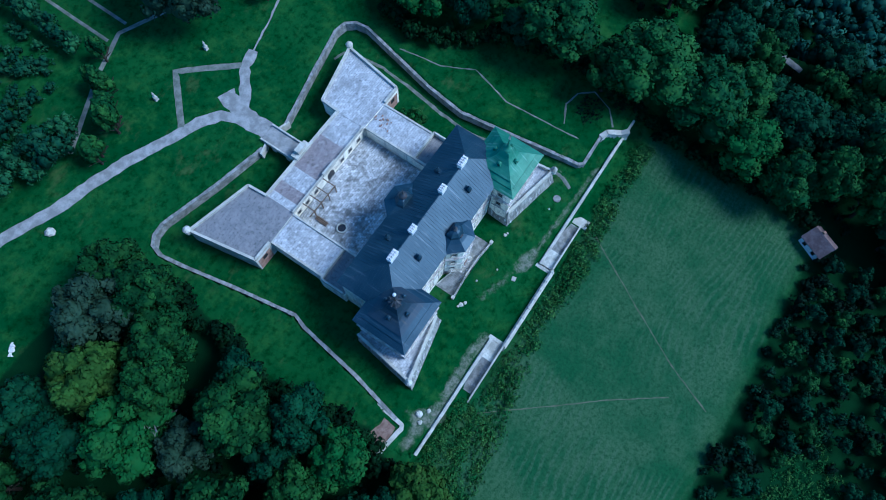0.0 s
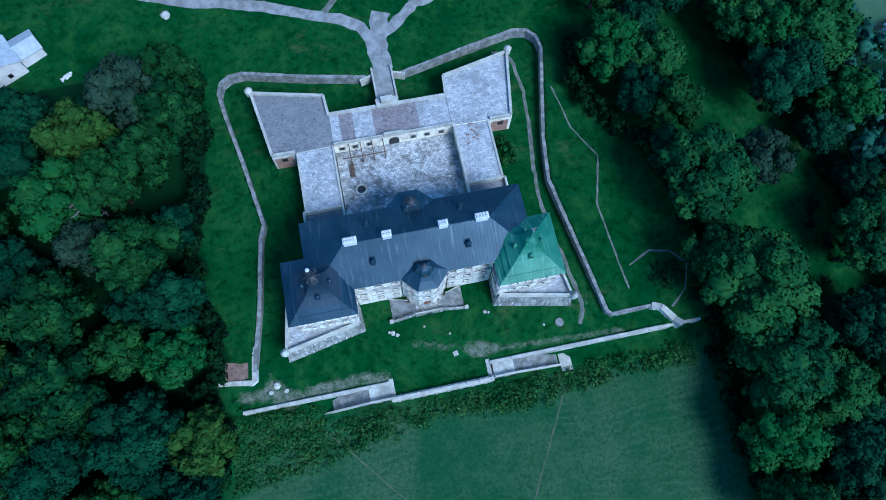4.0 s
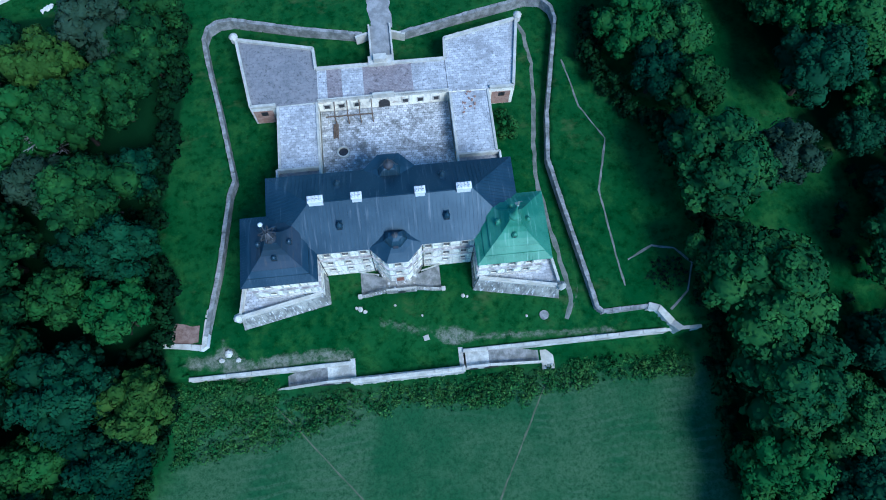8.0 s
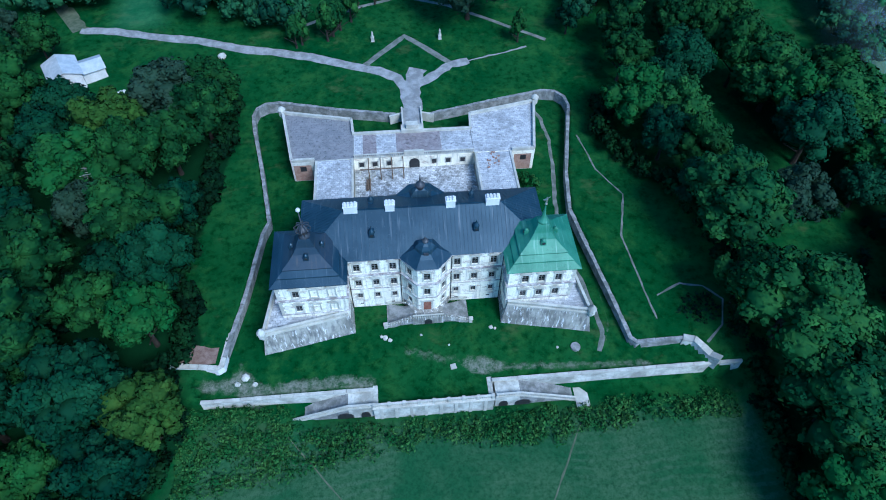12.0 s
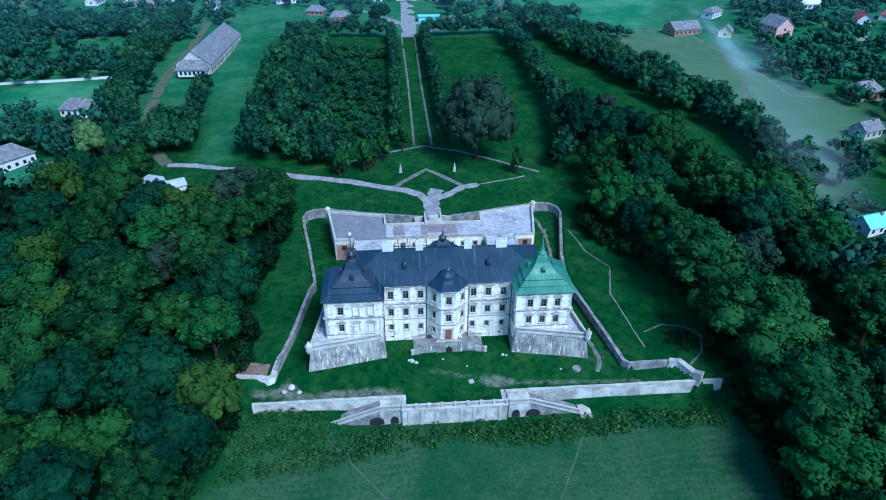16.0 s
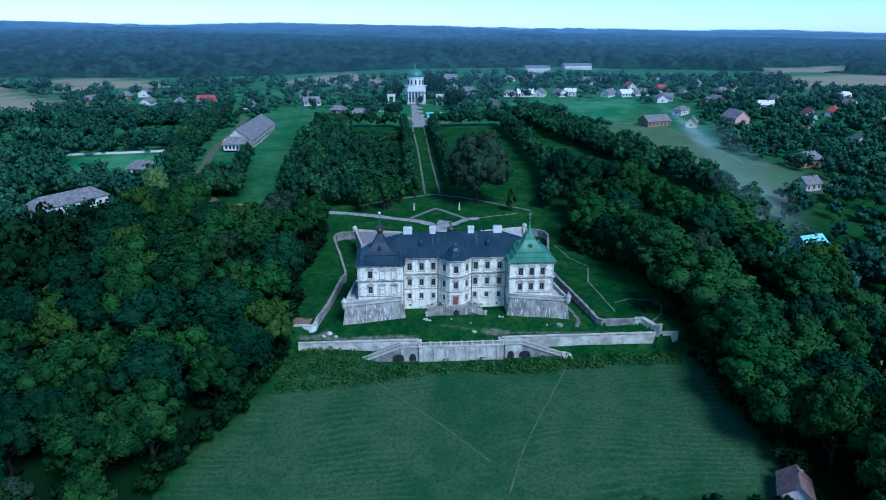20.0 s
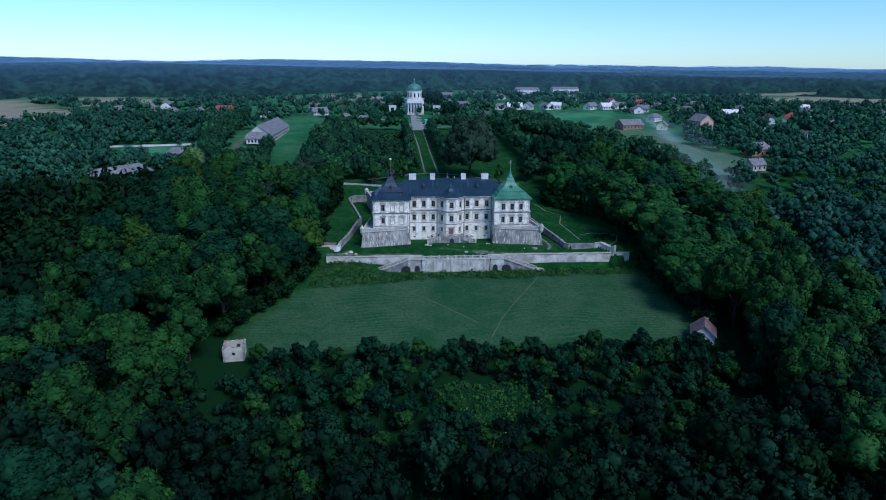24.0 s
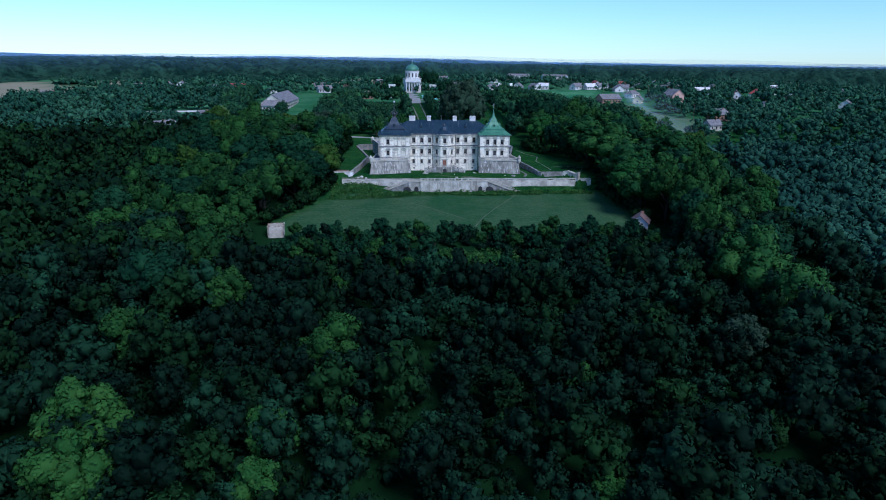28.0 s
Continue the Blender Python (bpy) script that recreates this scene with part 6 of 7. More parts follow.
    return np.concatenate(verts), np.concatenate(loops), np.concatenate(sizes), normals, np.concatenate(tone)


def leafy_mesh(name, verts, loops, sizes, normals, material, **fields):
    me = bpy.data.meshes.new(name)
    me.vertices.add(len(verts))
    me.vertices.foreach_set("co", np.ascontiguousarray(verts, np.float32).ravel())
    me.loops.add(len(loops))
    me.loops.foreach_set("vertex_index", np.ascontiguousarray(loops, np.int32))
    me.polygons.add(len(sizes))
    me.polygons.foreach_set("loop_start", np.concatenate([[0], np.cumsum(sizes)[:-1]]).astype(np.int32))
    me.update(calc_edges=True)
    me.polygons.foreach_set("use_smooth", np.ones(len(sizes), bool))
    me.materials.append(material)
    me.normals_split_custom_set_from_vertices(normals.tolist())
    for key, values in fields.items():
        me.attributes.new(key, "FLOAT", "POINT").data.foreach_set("value", np.ascontiguousarray(values, np.float32))
    me.update()
    return me


def trunk_shape(rnd, height, base, r):
    s = Shape().lathe([(r * 1.35, -0.6), (r, 0.6), (r * 0.8, base), (r * 0.3, height * 0.75)], 7)
    for i in range(5):
        a = rnd.uniform(0, 6.28)
        z = base + rnd.uniform(0, 0.25) * height
        q = height * rnd.uniform(0.18, 0.28)
        s.beam((0, 0, z), (q * math.cos(a), q * math.sin(a), z + q * 0.8), r * 0.45, r * 0.45)
    return s


def make_tree(name, label, seed, height, radius, base, lobes, leaves, size, material, squash=1.0, category="tree"):
    rnd = random.Random(seed)
    t = thing(name, label, category, (0, 0, -500))
    part("trunk", trunk_shape(rnd, height, base, 0.028 * height), BARK, t)
    v, loops, sizes, normals, tuft = blob_crown(rnd, height, radius, base, lobes, leaves, size, squash)
    part("crown", leafy_mesh("crown", v, loops, sizes, normals, material, tuft=tuft), None, t)
    return t


BROAD = [make_tree("broadleaf_tree", "tall broadleaf tree with a dense green crown", 10 + i, 15 + i % 3, 5.8 + 0.4 * (i % 2), 2.4, 15 + i, 2500, 0.52, m) for i, m in enumerate((LEAF, LEAF_DARK, LEAF, LEAF_DARK, LEAF))]
PARK = [make_tree("park_tree", "large spreading park tree, its green lightened to look lit", 70 + i, 15, 5.8, 2.0, 17, 3000, 0.48, LEAF_PARK) for i in range(2)]
LIGHT = [make_tree("lime_green_tree", "broadleaf tree with bright fresh green leaves", 30 + i, 14, 5.4, 2.2, 15, 2200, 0.50, LEAF_LIME) for i in range(2)]
YELLOW_TREE = [make_tree("yellowing_tree", "broadleaf tree with yellowish green leaves", 37, 14, 5.4, 2.2, 15, 2100, 0.50, LEAF_YELLOW)]
WILLOW = [make_tree("pale_willow", "pale yellow-green weeping willow", 39, 16, 5.2, 1.0, 16, 2400, 0.5, LEAF_WILLOW, 1.3)]
GREY = [make_tree("silvery_tree", "tree with thin grey-green leaves", 40, 14, 5.4, 2.0, 15, 2600, 0.42, LEAF_GREY)]
GIANT = [make_tree("spreading_lime_tree", "huge spreading old tree with silvery flowering leaves", 55, 19.5, 10.5, 1.2, 34, 5200, 0.55, LEAF_GREY)]
SLIM = [make_tree("columnar_thuja", "slim columnar evergreen on the lawn", 50, 7.5, 1.6, 0.2, 9, 900, 0.38, LEAF_PARK, 1.8, "evergreen")]
SMALL = [make_tree("young_tree", "small round young tree", 60 + i, 6.2, 2.5, 0.8, 7, 620, 0.42, m) for i, m in enumerate((LEAF, LEAF_DARK, LEAF_DARK))]
ALL_SOURCES = PARK + GIANT + BROAD + LIGHT + YELLOW_TREE + WILLOW + GREY + SLIM + SMALL
placed = []
tree_rng = random.Random(77)


def plant(source, x, y, scale=1.0, tall=1.0, group="", label="", sink=0.0):
    o = copy_thing(source, pose(x, y, zg(x, y) - sink, 0, 0, tree_rng.uniform(0, 360)) @ Matrix.Diagonal((scale, scale, scale * tall, 1)))
    if label:
        tagged(o, label)
    if group:
        tagged(o, group=group)
    placed.append((x, y, scale))
    return o


# tall dark trees behind the church and beside its square
for x, y, r, tl in ((13, 384, 5.2, 1.3), (19, 380, 5.0, 1.35), (25, 386, 5.4, 1.25), (16, 394, 5.6, 1.3), (-12, 384, 4.6, 1.1), (-19, 376, 4.4, 1.0), (30, 352, 4.2, 1.0), (34, 340, 4.4, 1.1), (29, 330, 4.0, 1.1), (-24, 345, 4.0, 0.9), (-13, 300, 4.2, 0.9), (-18, 290, 4.4, 0.9)):
    plant(BROAD[1], x, y, r / 5.7, tl, group="churchyard trees")
# trees told apart beside the palace
for x, y, r, src in ((54, 52, 8.4, LIGHT[0]), (61, 57, 5.6, BROAD[1]), (62, 47, 7.2, PARK[1]), (58, 40, 6.2, BROAD[3]), (64, 35, 6.4, BROAD[2]), (64, 16, 11.0, PARK[0]), (79, 18, 7.6, GREY[0]), (60, 25, 4.6, BROAD[1]), (67, -8, 11.6, PARK[1]), (61, -1, 6.2, BROAD[2]), (70, -25, 10.8, PARK[0]), (66, -40, 9.4, LIGHT[1]), (64, -54, 7.4, PARK[1]), (79, -32, 8.6, PARK[1]), (80, -48, 8.6, BROAD[3]),
                     (102, 46, 10.5, PARK[0]), (90, 56, 9.6, PARK[1]), (91, 37, 9.0, BROAD[1]), (106, 29, 8.8, LIGHT[1]), (98, -3, 9.2, PARK[0]), (91, -22, 8.0, BROAD[3]), (70, 66, 7.2, BROAD[3]), (56, 70, 6.4, BROAD[0]), (58, 82, 6.2, BROAD[2])):
    plant(src, x, y, r / 5.7, 1.12 - 0.032 * r - 0.06 * (r > 8.5), group="park trees")
plant(GIANT[0], 19, 99, 1.22, 1.22, group="park trees")
for x, y, r, src in ((-72, 37, 10.0, LIGHT[0]), (-56, 60, 9.6, GREY[0]), (-68, 51, 8.4, YELLOW_TREE[0]), (-54, 44, 7.6, BROAD[0]), (-67, 26, 6.8, GREY[0]), (-56, 21, 8.6, BROAD[2]), (-59, 11, 5.4, BROAD[3]), (-74, 12, 8.4, BROAD[4]), (-51.5, -1, 7.4, LIGHT[1]), (-62, 3, 6.4, BROAD[0]),
                     (-73, -3, 9.4, BROAD[2]), (-60, -14, 8.4, BROAD[3]), (-49, -18, 7.4, YELLOW_TREE[0]), (-80, 58, 6.6, BROAD[3]), (-81, 48, 6.6, BROAD[1]), (-48, 54, 6.8, BROAD[4]), (-50, 27, 4.8, BROAD[1]), (-82, 23, 7.2, BROAD[3]), (-76, -16, 8.0, BROAD[1]), (-64, -24, 6.8, LIGHT[0]), (-58, -34, 6.4, BROAD[4]), (-70, -38, 8.2, BROAD[1]), (-66, -52, 7.2, BROAD[2]), (-74, -58, 7.4, BROAD[0]),
                     (-97, 68, 6.4, BROAD[1]), (-116, 106, 6.0, WILLOW[0]), (-94, 86, 5.2, BROAD[2]), (-100, 78, 6.2, BROAD[0]), (-112, 84, 5.6, BROAD[3]), (-104, 94, 4.6, GREY[0]), (-90, 36, 8.0, BROAD[0]), (-90, 8, 7.8, BROAD[2]), (-86, -30, 8.2, BROAD[0]), (-92, -10, 7.6, BROAD[3])):
    sc, tl = r / 5.7, 1.12 - 0.03 * r - 0.06 * (r > 8.5)
    plant(src, x, y, sc, tl, group="west wood")
bare = thing("dead_tree", "bare dead tree with pale branches in the wood", "tree", (-66, 36, zg(-66, 36)))
dead = random.Random(9)
part("trunk", Shape().lathe([(0.45, -0.5), (0.32, 5.0), (0.15, 11.0)], 7), BARK, bare)
for i in range(26):
    a, z, q = dead.uniform(0, 6.28), dead.uniform(4.5, 11), dead.uniform(2.0, 5.5)
    tip = (q * math.cos(a), q * math.sin(a), z + q * dead.uniform(0.5, 1.1))
    branch = Shape().beam((0, 0, z), tip, 0.16, 0.16)
    for j in range(4):
        k = dead.uniform(0.4, 0.95)
        b = a + dead.uniform(-1, 1)
        p = (tip[0] * k, tip[1] * k, z + (tip[2] - z) * k)
        branch.beam(p, (p[0] + 1.5 * math.cos(b), p[1] + 1.5 * math.sin(b), p[2] + dead.uniform(0.5, 1.5)), 0.07, 0.07)
    part("branch", branch, STONE_MOSSY, bare)
for x, y in ((-29.5, 89), (-28, 90.2), (-21, 91.5), (-19.5, 93.5), (-17.5, 96), (-14.5, 100), (-14, 103.5), (-7.5, 108), (31.8, 87.5)):
    plant(SLIM[0], x, y, tree_rng.uniform(1.35, 1.75), group="columnar evergreens")
plant(SMALL[2], 46, 90, 1.6)

# tall trees rising out of the woods below
for x, y, sc, src in ((64, -52, 1.1, BROAD[0]), (70, -62, 1.25, BROAD[2]), (72, -74, 1.2, BROAD[4]), (68, -84, 1.15, BROAD[1]), (76, -92, 1.3, BROAD[0]), (66, -100, 1.2, BROAD[2]), (74, -110, 1.25, BROAD[3]), (64, -118, 1.1, BROAD[4]), (82, -60, 1.2, BROAD[3]), (86, -78, 1.2, BROAD[2]),
                      (-74, -171, 1.25, LIGHT[0]), (-72, -182, 1.2, LIGHT[1]), (-44.5, -172, 0.9, LIGHT[1]), (-44.6, -183, 0.85, LIGHT[0]), (-75, -144, 1.1, BROAD[0]), (7, -188, 0.7, LIGHT[1]), (-36, -152, 1.05, BROAD[2]), (62, -126, 1.5, PARK[1]), (66, -140, 1.3, PARK[0]), (-72, -80, 0.95, LIGHT[0]), (-70, -70, 0.9, BROAD[4]), (-72, -90, 1.1, BROAD[0]), (-70, -110, 1.1, BROAD[2]), (-78, -122, 1.15, BROAD[1]), (-84, -100, 1.2, BROAD[0]), (-62, -124, 0.9, BROAD[4]), (10, -158, 0.8, BROAD[0]), (48, -150, 0.95, GREY[0]), (-43, -131, 0.55, YELLOW_TREE[0]), (-36, -120, 0.7, LIGHT[0])):
    plant(src, x, y, sc, group="tall trees in the lower wood")
near_left = [(-45.5, 68), (-45, 51), (-48, 31), (-51, 15), (-46, 1), (-50, -8), (-48, -20), (-57, -38), (-66, -58), (-66, -80), (-110, -80), (-110, 72), (-75, 66)]
near_right = [(64, -50), (66, -78), (104, -80), (112, 0), (106, 62), (92, 68), (90, 20), (87, -20), (84, -46)]
north_right = [(52, 74), (60, 130), (74, 130), (98, 68), (80, 62)]


def fill(poly, spacing, pick, limit, lo=0.8, hi=1.2, group="", keep_off=3.0):
    xs, ys = [p[0] for p in poly], [p[1] for p in poly]
    made, tries = 0, 0
    while made < limit and tries < limit * 40:
        tries += 1
        x, y = tree_rng.uniform(min(xs), max(xs)), tree_rng.uniform(min(ys), max(ys))
        if not inside(poly, x, y) or inside(LANE, x, y):
            continue
        if any((x - a) ** 2 + (y - b) ** 2 < spacing ** 2 for a, b, _ in placed):
            continue
        plant(pick(), x, y, tree_rng.uniform(lo, hi), tree_rng.uniform(0.8, 1.2), group)
        made += 1
    return made


def mixed():
    r = tree_rng.random()
    return LIGHT[r < 0.08] if r < 0.15 else GREY[0] if r < 0.20 else YELLOW_TREE[0] if r < 0.25 else tree_rng.choice(BROAD)


placed += [(-85, 78, 1), (-80, 70, 1), (-87, 69, 1), (-76, 74, 1), (-70, 78, 1), (-68, 70, 1), (-64, 76, 1), (-92, 74, 1), (-59.8, -69.5, 1), (58.5, -69.5, 1)]
fill(near_left, 8.6, mixed, 70, 0.75, 1.3, "west wood")
fill(near_right, 8.4, mixed, 26, 0.9, 1.35, "east wood")
fill(north_right, 8.4, mixed, 14, 0.9, 1.3, "east wood")
# young trees in loose rows below the field
for i in range(17):
    for j in range(6):
        x, y = -54 + i * 6.7 + tree_rng.uniform(-1.4, 1.4) + (j % 2) * 3, -75 - j * 6.2 + tree_rng.uniform(-1.4, 1.4)
        if math.hypot((x - 1) / 10, (y + 92) / 10) > 1:
            plant(SMALL[(i + j) % 3], x, y, tree_rng.uniform(0.8, 1.2), group="young trees below the field")
for s in ALL_SOURCES:
    for o in (*s.children_recursive, s):
        bpy.data.objects.remove(o)


# ---- woods and hedges that nobody could count ----
def wood(name, label, spots, seed, height, radius, leaves, size, material, squash=1.0, variants=7, category="woodland", lumps=7, cores=6):
    """spots: rows of x, y, scale. One mesh of many crowns."""
    rnd = random.Random(seed)
    kinds_ = [blob_crown(rnd, height, radius, height * 0.12, lumps, leaves, size, squash, 0, 4, cores) for _ in range(variants)]
    vs, ls, ss, ns, tones, tufts, n = [], [], [], [], [], [], 0
    for x, y, s in spots:
        v, loops, sizes, nv, tuft = rnd.choice(kinds_)
        a = rnd.uniform(0, 6.28)
        c, d = math.cos(a), math.sin(a)
        k = rnd.uniform(0.85, 1.2)
        vs.append(np.stack([s * (v[:, 0] * c - v[:, 1] * d) + x, s * (v[:, 0] * d + v[:, 1] * c) + y, s * k * v[:, 2] + zg(x, y) - 0.4], 1))
        ns.append(np.stack([nv[:, 0] * c - nv[:, 1] * d, nv[:, 0] * d + nv[:, 1] * c, nv[:, 2]], 1))
        ls.append(loops + n)
        ss.append(sizes)
        tones.append(np.full(len(v), rnd.random() ** 1.6))
        tufts.append(tuft)
        n += len(v)
    me = leafy_mesh(name, np.concatenate(vs), np.concatenate(ls), np.concatenate(ss), np.concatenate(ns), material, tone=np.concatenate(tones), tuft=np.concatenate(tufts))
    return tagged(new(name, me), label, category, kind="stuff")


def scatter(poly, number, lo, hi, seed, avoid=(), spacing=0.0):
    rnd = random.Random(seed)
    xs, ys = [p[0] for p in poly], [p[1] for p in poly]
    out, tries, taken = [], 0, {}
    while len(out) < number and tries < number * 12:
        tries += 1
        x, y = rnd.uniform(min(xs), max(xs)), rnd.uniform(min(ys), max(ys))
        if inside(poly, x, y) and not any(inside(a, x, y) for a in avoid):
            if spacing:
                cell = (int(x // spacing), int(y // spacing))
                if any((x - a) ** 2 + (y - b) ** 2 < spacing ** 2 for i in (-1, 0, 1) for j in (-1, 0, 1) for a, b in taken.get((cell[0] + i, cell[1] + j), ())):
                    continue
                taken.setdefault(cell, []).append((x, y))
            out.append((x, y, rnd.uniform(lo, hi)))
    return out


def row(line, spacing, lo, hi, seed, jitter=0.6):
    rnd = random.Random(seed)
    out = []
    for (x0, y0), (x1, y1) in zip(line, line[1:]):
        n = max(1, int(math.hypot(x1 - x0, y1 - y0) / spacing))
        out += [(x0 + (x1 - x0) * i / n + rnd.uniform(-jitter, jitter), y0 + (y1 - y0) * i / n + rnd.uniform(-jitter, jitter), rnd.uniform(lo, hi)) for i in range(n)]
    return out


hedge = []
for x in (-9.5, 10.2):
    hedge += row([(x, 114), (x * 0.92, 180), (x * 0.95, 262)], 2.4, 0.85, 1.1, 3)
wood("avenue_hedges", "two tall clipped tree rows along the avenue", hedge, 4, 9.5, 3.0, 170, 0.62, WOOD_PARK, 1.25)
wood("park_wood", "dense park wood beside the avenue", scatter([(-62, 103), (-66, 134), (-67, 190), (-63, 250), (-45, 245), (-40, 160), (-34, 97)], 110, 0.85, 1.25, 8, (), 5.0) + row([(-40, 97), (-31, 97), (-26, 103)], 3.5, 0.7, 0.85, 43), 5, 10, 4.4, 420, 0.68, WOOD_PARK, lumps=9, cores=10)
wood("park_thicket", "low tangled thicket inside the park", scatter([(-40, 104), (-14, 116), (-12, 236), (-44, 240)], 330, 0.4, 1.0, 42), 46, 4.5, 2.6, 110, 0.62, WOOD_PARK)
wood("east_tree_rows", "long dark tree rows beside the park", row([(48, 92), (58, 131), (58, 165), (57, 262)], 4.5, 0.9, 1.25, 9, 1.5) + row([(78, 292), (92, 225), (106, 174), (119, 130), (124, 100), (122, 66)], 3.6, 0.9, 1.3, 10, 2.5) + row([(86, 292), (100, 225), (115, 174), (127, 130), (131, 100), (130, 66)], 4.2, 0.8, 1.2, 11, 2.5) + row([(70, 290), (84, 225), (98, 174), (110, 130)], 4.2, 0.9, 1.2, 41, 2.5) + row([(-58, 262), (-10, 262)], 4.5, 0.8, 1.1, 12) + row([(14, 264), (60, 266)], 4.5, 0.8, 1.1, 13), 6, 11, 4.6, 340, 0.72, WOOD_PARK, lumps=9, cores=10)
wood("lane_trees", "big round tree rows along the barn lane", row([(-112, 128), (-120, 151), (-126, 200), (-129, 250), (-131, 300)], 5.5, 1.0, 1.3, 14, 1.2) + row([(-122, 150), (-134, 205), (-139, 290)], 6.0, 1.0, 1.3, 44, 1.5) + row([(-90, 140), (-93, 176)], 4.2, 0.8, 1.0, 15) + scatter([(-108, 108), (-84, 106), (-86, 134), (-104, 134)], 16, 0.9, 1.3, 45, (), 5.0), 7, 10, 4.4, 380, 0.68, WOOD_PARK, lumps=9, cores=10)
def near_homes_clear(rows_):
    return [p for p in rows_ if away(p)]


def away(p):
    return all((p[0] - a) ** 2 + (p[1] - b) ** 2 > c * c for a, b, c in homes)


village = [(-520, 60), (-115, 60), (-118, 170), (-100, 340), (-20, 300), (60, 300), (62, 268), (110, 262), (150, 330), (220, 330), (160, 150), (130, 70), (140, 20), (520, 40), (640, 600), (200, 560), (-420, 500)]
open_land = [MEADOW, *GREENS, *FIELDS_FAR, [(-96, 120), (-70, 102), (-70, 240), (-120, 262)]]
clear_land = open_land + [[(-14, 255), (22, 255), (24, 352), (-17, 352)]]
gardens = [p for p in scatter(village, 3600, 0.45, 1.2, 16, clear_land) if away(p)]
gardens += [p for p in scatter([(-310, 60), (-118, 60), (-121, 170), (-138, 300), (-300, 300)], 520, 0.6, 1.25, 56, clear_land) + scatter([(165, 150), (185, 60), (330, 40), (340, 330), (225, 330)], 420, 0.5, 1.15, 57, clear_land) if away(p)]
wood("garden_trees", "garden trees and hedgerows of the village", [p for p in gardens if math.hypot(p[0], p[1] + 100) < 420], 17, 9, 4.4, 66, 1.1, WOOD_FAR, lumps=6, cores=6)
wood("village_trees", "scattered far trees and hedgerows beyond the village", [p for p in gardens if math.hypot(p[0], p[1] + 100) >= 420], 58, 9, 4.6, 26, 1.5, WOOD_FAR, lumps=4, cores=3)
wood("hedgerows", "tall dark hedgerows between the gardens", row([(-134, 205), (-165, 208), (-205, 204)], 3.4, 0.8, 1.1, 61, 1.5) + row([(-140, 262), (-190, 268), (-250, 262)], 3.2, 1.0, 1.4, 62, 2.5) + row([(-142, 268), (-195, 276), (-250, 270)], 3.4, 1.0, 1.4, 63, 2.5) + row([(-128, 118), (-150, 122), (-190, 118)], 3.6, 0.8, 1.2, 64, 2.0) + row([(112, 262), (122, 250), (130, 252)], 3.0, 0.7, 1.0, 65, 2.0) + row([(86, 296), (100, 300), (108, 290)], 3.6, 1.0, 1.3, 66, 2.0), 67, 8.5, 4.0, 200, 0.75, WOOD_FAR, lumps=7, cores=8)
# undergrowth darkened by its leaf colour, standing for shade between the trees
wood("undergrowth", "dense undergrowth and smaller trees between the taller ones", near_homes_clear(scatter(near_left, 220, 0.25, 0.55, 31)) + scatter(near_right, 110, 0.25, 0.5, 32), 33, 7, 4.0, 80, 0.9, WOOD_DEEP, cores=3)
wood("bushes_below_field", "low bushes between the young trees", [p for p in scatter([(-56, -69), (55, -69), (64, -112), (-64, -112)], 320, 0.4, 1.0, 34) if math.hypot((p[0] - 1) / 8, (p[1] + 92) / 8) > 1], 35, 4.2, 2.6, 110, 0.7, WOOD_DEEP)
edge = row([(-45, 68), (-44.5, 51), (-47, 31), (-50, 15), (-45, 1), (-48, -8), (-46, -18), (-55, -36), (-64, -57), (-65, -62)], 1.7, 0.5, 1.1, 51, 1.6) + row([(47, 60), (46, 46), (58, 29), (62.5, 17), (63, 5), (60, -6), (61.5, -16), (62.5, -30), (62.5, -44), (62, -66)], 1.7, 0.5, 1.1, 52, 1.6)
wood("wood_edge", "leafy bushes along the edge of the woods", edge, 53, 5.5, 2.9, 150, 0.7, WOOD_DARK)
wood("bank_scrub", "weedy scrub along the foot of the terrace wall", scatter([(-41, -18.5), (-11, -17.5), (11, -17.5), (57, -16), (57.5, -22), (40, -20.5), (20, -24), (0, -21.5), (-20, -25), (-48, -29)], 800, 0.25, 1.15, 36) + scatter([(-45, -13.6), (-27, -13.6), (-25, -18), (-46, -24)], 220, 0.35, 0.95, 47), 37, 1.0, 1.5, 46, 0.4, WEEDS, lumps=4, cores=0)
wood("clearing_weeds", "tall weeds in the clearing below the field", scatter([(-11, -83), (12, -83), (14, -93), (8, -104), (-8, -106), (-13, -95)], 320, 0.3, 1.1, 48), 49, 1.2, 1.4, 46, 0.42, WEEDS, lumps=4, cores=0)
wood("circle_scrub", "low dark scrub inside the trodden circle", [(54 + 4.2 * math.cos(i * 2.4) * (i / 40) ** 0.5, -1.6 + 3.6 * math.sin(i * 2.4) * (i / 40) ** 0.5, 0.5 + 0.5 * ((i * 37) % 10) / 10) for i in range(40)], 38, 0.9, 1.0, 40, 0.3, WOOD_DEEP, lumps=4, cores=1)
wood("wing_bush", "leafy bushes against the side wing", [(25.6, 37.6, 1.0), (26.8, 35.4, 1.2), (25.4, 33.6, 0.9), (27.4, 33.0, 0.7)], 39, 2.6, 1.7, 300, 0.36, WEEDS)
wood("far_west_wood", "dense wood on the slope", scatter([(-106, -80), (-106, 70), (-150, 56), (-300, 46), (-300, -60), (-190, -210), (-110, -230)], 1300, 0.75, 1.3, 18, (), 5.0), 19, 13, 5.2, 80, 1.4, WOOD_DARK, cores=4)
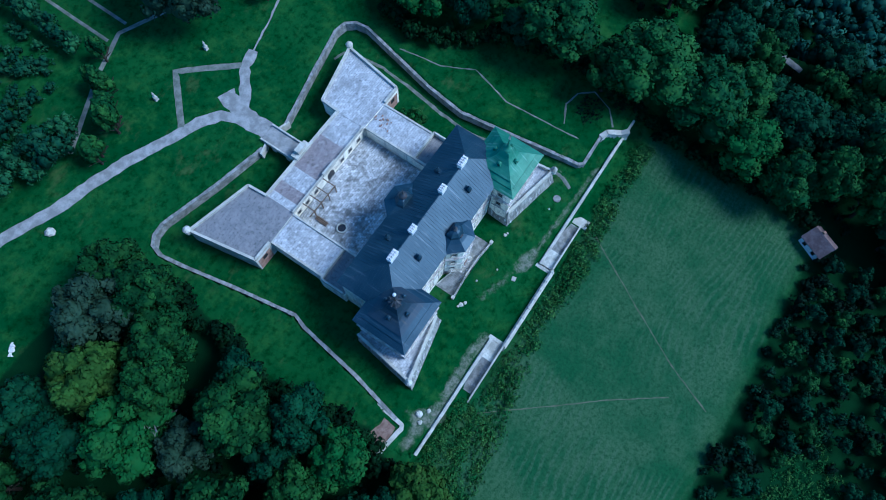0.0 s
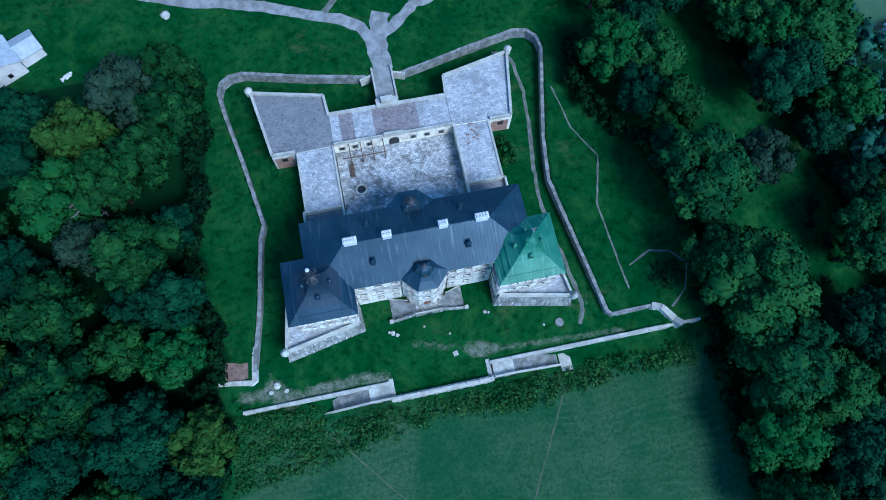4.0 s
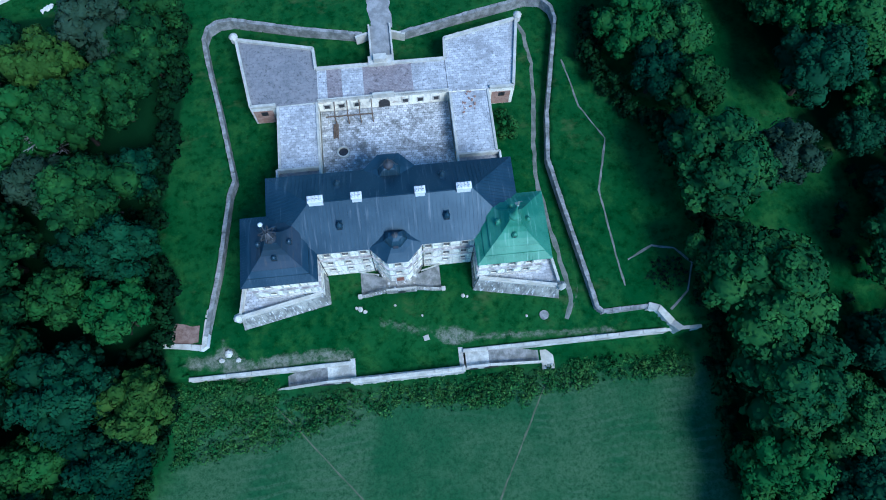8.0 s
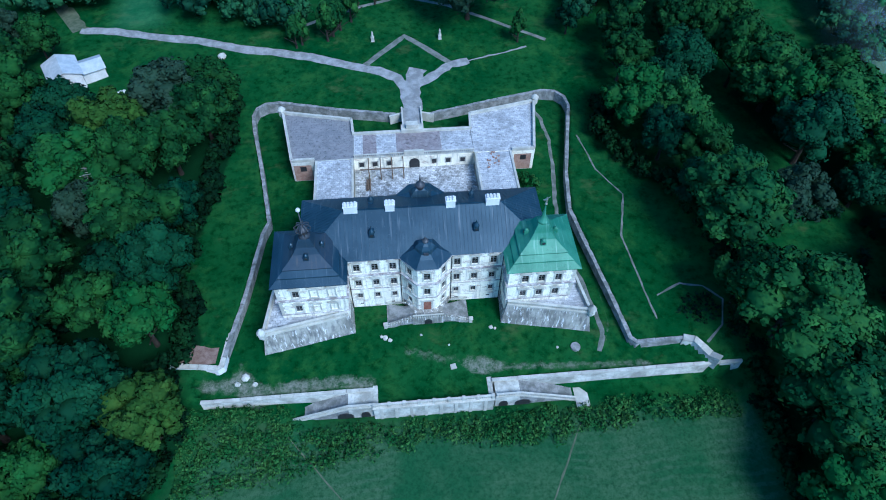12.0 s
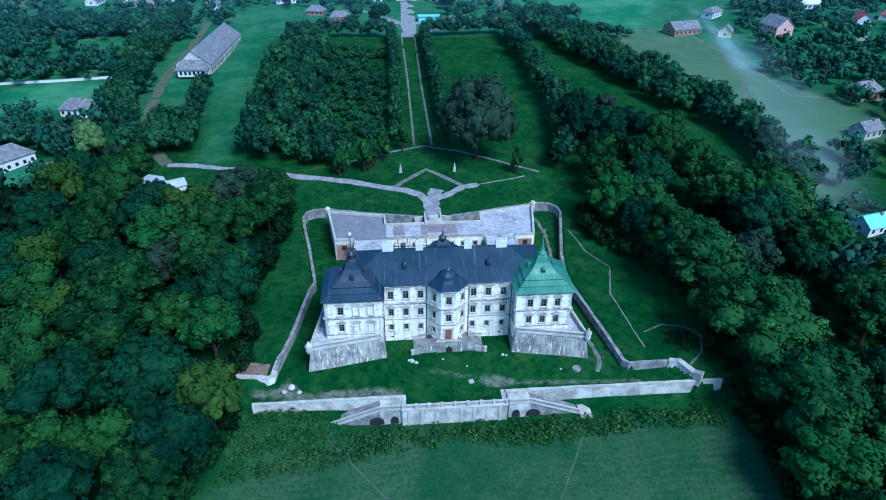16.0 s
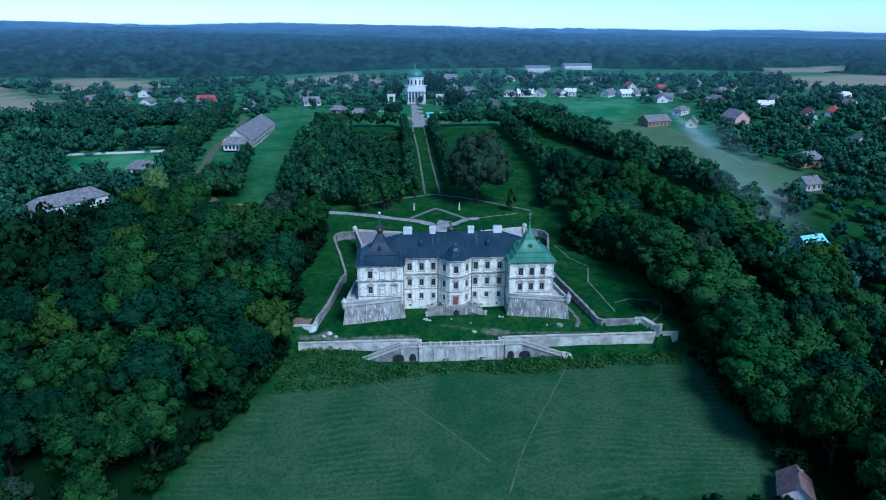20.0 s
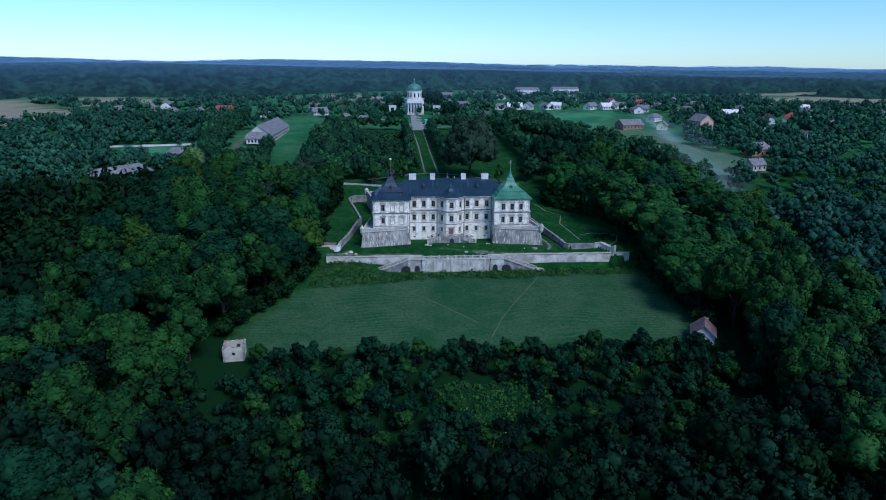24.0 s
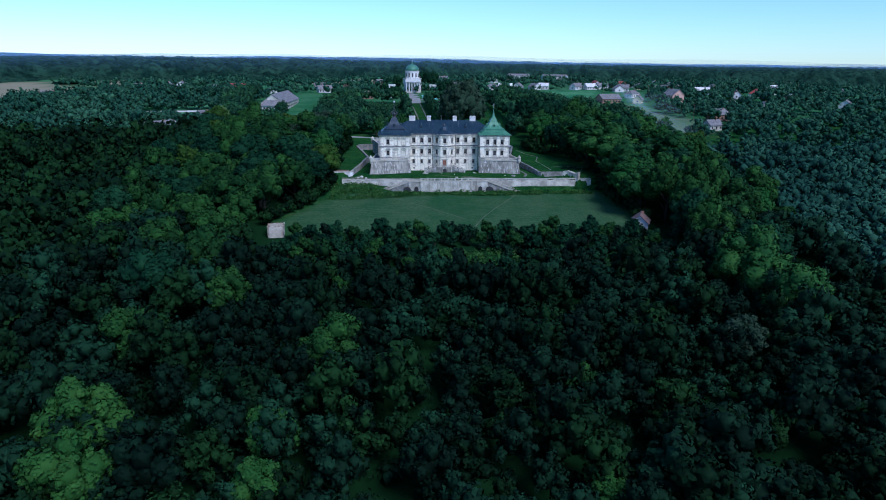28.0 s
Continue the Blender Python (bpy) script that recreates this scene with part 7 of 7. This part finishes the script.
wood("far_east_wood", "dense wood on the slope", near_homes_clear(scatter([(104, -76), (108, 0), (102, 66), (128, 34), (330, 26), (330, -30), (180, -210), (100, -230)], 1000, 0.75, 1.25, 20, [[(104, -50), (116, -50), (138, 18), (124, 22)]], 5.0)), 21, 12, 5.2, 110, 1.0, WOOD_MID, lumps=7, cores=8)
lower = scatter([(-108, -82), (-66, -82), (-56, -112), (58, -112), (66, -82), (104, -80), (90, -225), (-120, -225)], 700, 0.65, 1.3, 22, (), 5.6)
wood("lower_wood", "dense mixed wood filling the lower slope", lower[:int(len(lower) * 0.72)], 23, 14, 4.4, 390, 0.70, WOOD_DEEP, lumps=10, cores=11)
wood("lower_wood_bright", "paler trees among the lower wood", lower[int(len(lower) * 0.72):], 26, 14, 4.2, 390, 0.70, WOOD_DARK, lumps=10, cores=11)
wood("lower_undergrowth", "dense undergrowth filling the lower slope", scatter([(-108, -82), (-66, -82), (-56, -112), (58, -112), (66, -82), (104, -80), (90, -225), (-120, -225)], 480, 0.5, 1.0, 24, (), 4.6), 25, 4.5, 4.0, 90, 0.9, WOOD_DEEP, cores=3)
wood("north_wood", "wood running on behind the flight", scatter([(-300, -330), (-120, -226), (90, -226), (250, -330)], 250, 0.8, 1.2, 27), 28, 12, 5.5, 30, 2.5, WOOD_DARK)


def canopy(name, label, x0, x1, y0, y1, dx, dy, crown, height, material, holes):
    """A wood seen from far off: one sheet of domed crowns."""
    gen = np.random.RandomState(12)
    cx, cy = np.meshgrid(np.arange(x0, x1, dx), np.arange(y0, y1, dy))
    i, j = np.floor(cx / crown).astype(int), np.floor(cy / crown).astype(int)
    ox, oy, oh = gen.uniform(0, 1, (3, 64, 64))
    best, tone = np.zeros(cx.shape), np.zeros(cx.shape)
    for a in (-1, 0, 1):
        for b in (-1, 0, 1):
            u, v = (i + a) % 64, (j + b) % 64
            px, py = (i + a + ox[u, v]) * crown, (j + b + oy[u, v]) * crown
            r = crown * (0.65 + 0.4 * oh[v, u])
            dome = (0.55 + 0.6 * oh[u, v]) * np.sqrt(np.clip(1 - ((cx - px) ** 2 + (cy - py) ** 2) / r ** 2, 0, 1))
            tone = np.where(dome > best, oh[v, u], tone)
            best = np.maximum(best, dome)
    bare = np.zeros(cx.shape, bool)
    edge_ = np.full(cx.shape, 1e9)
    for h in holes:
        bare |= inside(h, cx, cy)
        edge_ = np.minimum(edge_, gap(h, cx, cy))
    ragged = np.clip((edge_ + 14 * np.sin(cx / 23 + np.sin(cy / 17) * 2) * np.sin(cx / 61) - 4) / 26, 0.12, 1)
    cz = ground_z(cx, cy) + height * (0.12 + best) * ragged + gen.uniform(-1.3, 1.3, cx.shape)
    cz = np.where(bare, ground_z(cx, cy) - 4, cz)
    n1, n0 = cx.shape
    ids = np.arange(n1 * n0).reshape(n1, n0)
    q = np.stack([ids[:-1, :-1], ids[:-1, 1:], ids[1:, 1:], ids[1:, :-1]], -1).reshape(-1, 4)
    cut = bare.ravel()[q].all(1)
    me = bpy.data.meshes.new(name)
    me.from_pydata(np.stack([cx, cy, cz], -1).reshape(-1, 3).tolist(), [], q[~cut].tolist())
    me.materials.append(material)
    me.polygons.foreach_set("use_smooth", [True] * len(me.polygons))
    me.attributes.new("tone", "FLOAT", "POINT").data.foreach_set("value", tone.astype(np.float32).ravel())
    return tagged(new(name, me), label, "woodland", kind="stuff")


town = [(-420, 500), (-160, 480), (60, 560), (260, 560), (520, 520), (640, 600), (700, 640), (420, 720), (200, 720), (60, 640), (-140, 600), (-430, 560)]
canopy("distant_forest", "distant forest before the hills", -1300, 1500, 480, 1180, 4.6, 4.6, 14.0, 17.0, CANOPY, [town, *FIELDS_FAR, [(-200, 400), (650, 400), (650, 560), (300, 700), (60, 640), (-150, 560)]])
# far wooded hills closing the view
hx, hy = np.meshgrid(np.linspace(-3600, 3600, 260), np.concatenate([np.linspace(1150, 2600, 100), np.linspace(2660, 4600, 40)]))
hz = ground_z(hx, hy) + 8 + 5 * np.sin(hx / 37 + np.sin(hy / 51) * 2) * np.sin(hy / 43) + 5 * np.random.RandomState(3).uniform(-1, 1, hx.shape)
hz[0] -= 30
n1, n0 = hx.shape
hid = np.arange(n1 * n0).reshape(n1, n0)
me = bpy.data.meshes.new("wooded_hills")
me.from_pydata(np.stack([hx, hy, hz], -1).reshape(-1, 3).tolist(), [], np.stack([hid[:-1, :-1], hid[:-1, 1:], hid[1:, 1:], hid[1:, :-1]], -1).reshape(-1, 4).tolist())
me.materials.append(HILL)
me.polygons.foreach_set("use_smooth", [True] * len(me.polygons))
tagged(new("wooded_hills", me), "far wooded hills on the horizon, blue haze painted into their green", "hills", kind="structure")

# thin smoke lying over the meadow
smoke_v, smoke_f, thick = [], [], []
for layer, lift in enumerate((3.0, 6.5, 10.0)):
    base = len(smoke_v)
    for i in range(25):
        k = i / 24
        cx, cy = 168 - 36 * k + 6 * math.sin(k * 5), 262 - 235 * k
        wide = 9 + 17 * k
        for j in range(9):
            u = j / 4 - 1
            x, y = cx + wide * u, cy + 10 * u + 6 * layer
            smoke_v.append((x, y, zg(x, y) + lift + 3 * math.sin(k * 9 + u * 2 + layer)))
            thick.append(0.17 * (1 - u * u) * min(1, 6 * k + 0.1) * min(1, 4 * (1 - k)) * (1 - 0.7 * k))
    for i in range(24):
        for j in range(8):
            a = base + i * 9 + j
            smoke_f.append((a, a + 1, a + 10, a + 9))
me = bpy.data.meshes.new("smoke")
me.from_pydata(smoke_v, [], smoke_f)
me.materials.append(SMOKE)
me.polygons.foreach_set("use_smooth", [True] * len(me.polygons))
me.attributes.new("thick", "FLOAT", "POINT").data.foreach_set("value", np.array(thick, np.float32))
smoke = tagged(new("smoke", me), "thin bluish smoke drifting low over the meadow", "smoke", kind="stuff")
smoke.visible_shadow = False

# added blue sheet over the far land, painted denser with distance as haze
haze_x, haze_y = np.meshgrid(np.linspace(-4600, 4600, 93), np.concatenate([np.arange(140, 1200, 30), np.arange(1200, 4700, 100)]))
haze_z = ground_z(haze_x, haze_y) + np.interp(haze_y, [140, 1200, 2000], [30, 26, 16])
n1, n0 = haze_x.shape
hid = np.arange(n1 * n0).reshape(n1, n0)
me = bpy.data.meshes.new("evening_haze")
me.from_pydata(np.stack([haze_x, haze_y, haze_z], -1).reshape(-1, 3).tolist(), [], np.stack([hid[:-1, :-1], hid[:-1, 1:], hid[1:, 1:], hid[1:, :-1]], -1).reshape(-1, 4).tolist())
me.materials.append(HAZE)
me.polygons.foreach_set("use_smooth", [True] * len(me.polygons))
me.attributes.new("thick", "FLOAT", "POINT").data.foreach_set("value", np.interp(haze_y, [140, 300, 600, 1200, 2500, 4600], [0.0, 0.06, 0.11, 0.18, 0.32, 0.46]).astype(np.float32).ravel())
haze = tagged(new("evening_haze", me), "thin blue sheet standing in for aerial haze over the far land", "haze", kind="stuff")
haze.visible_shadow = False
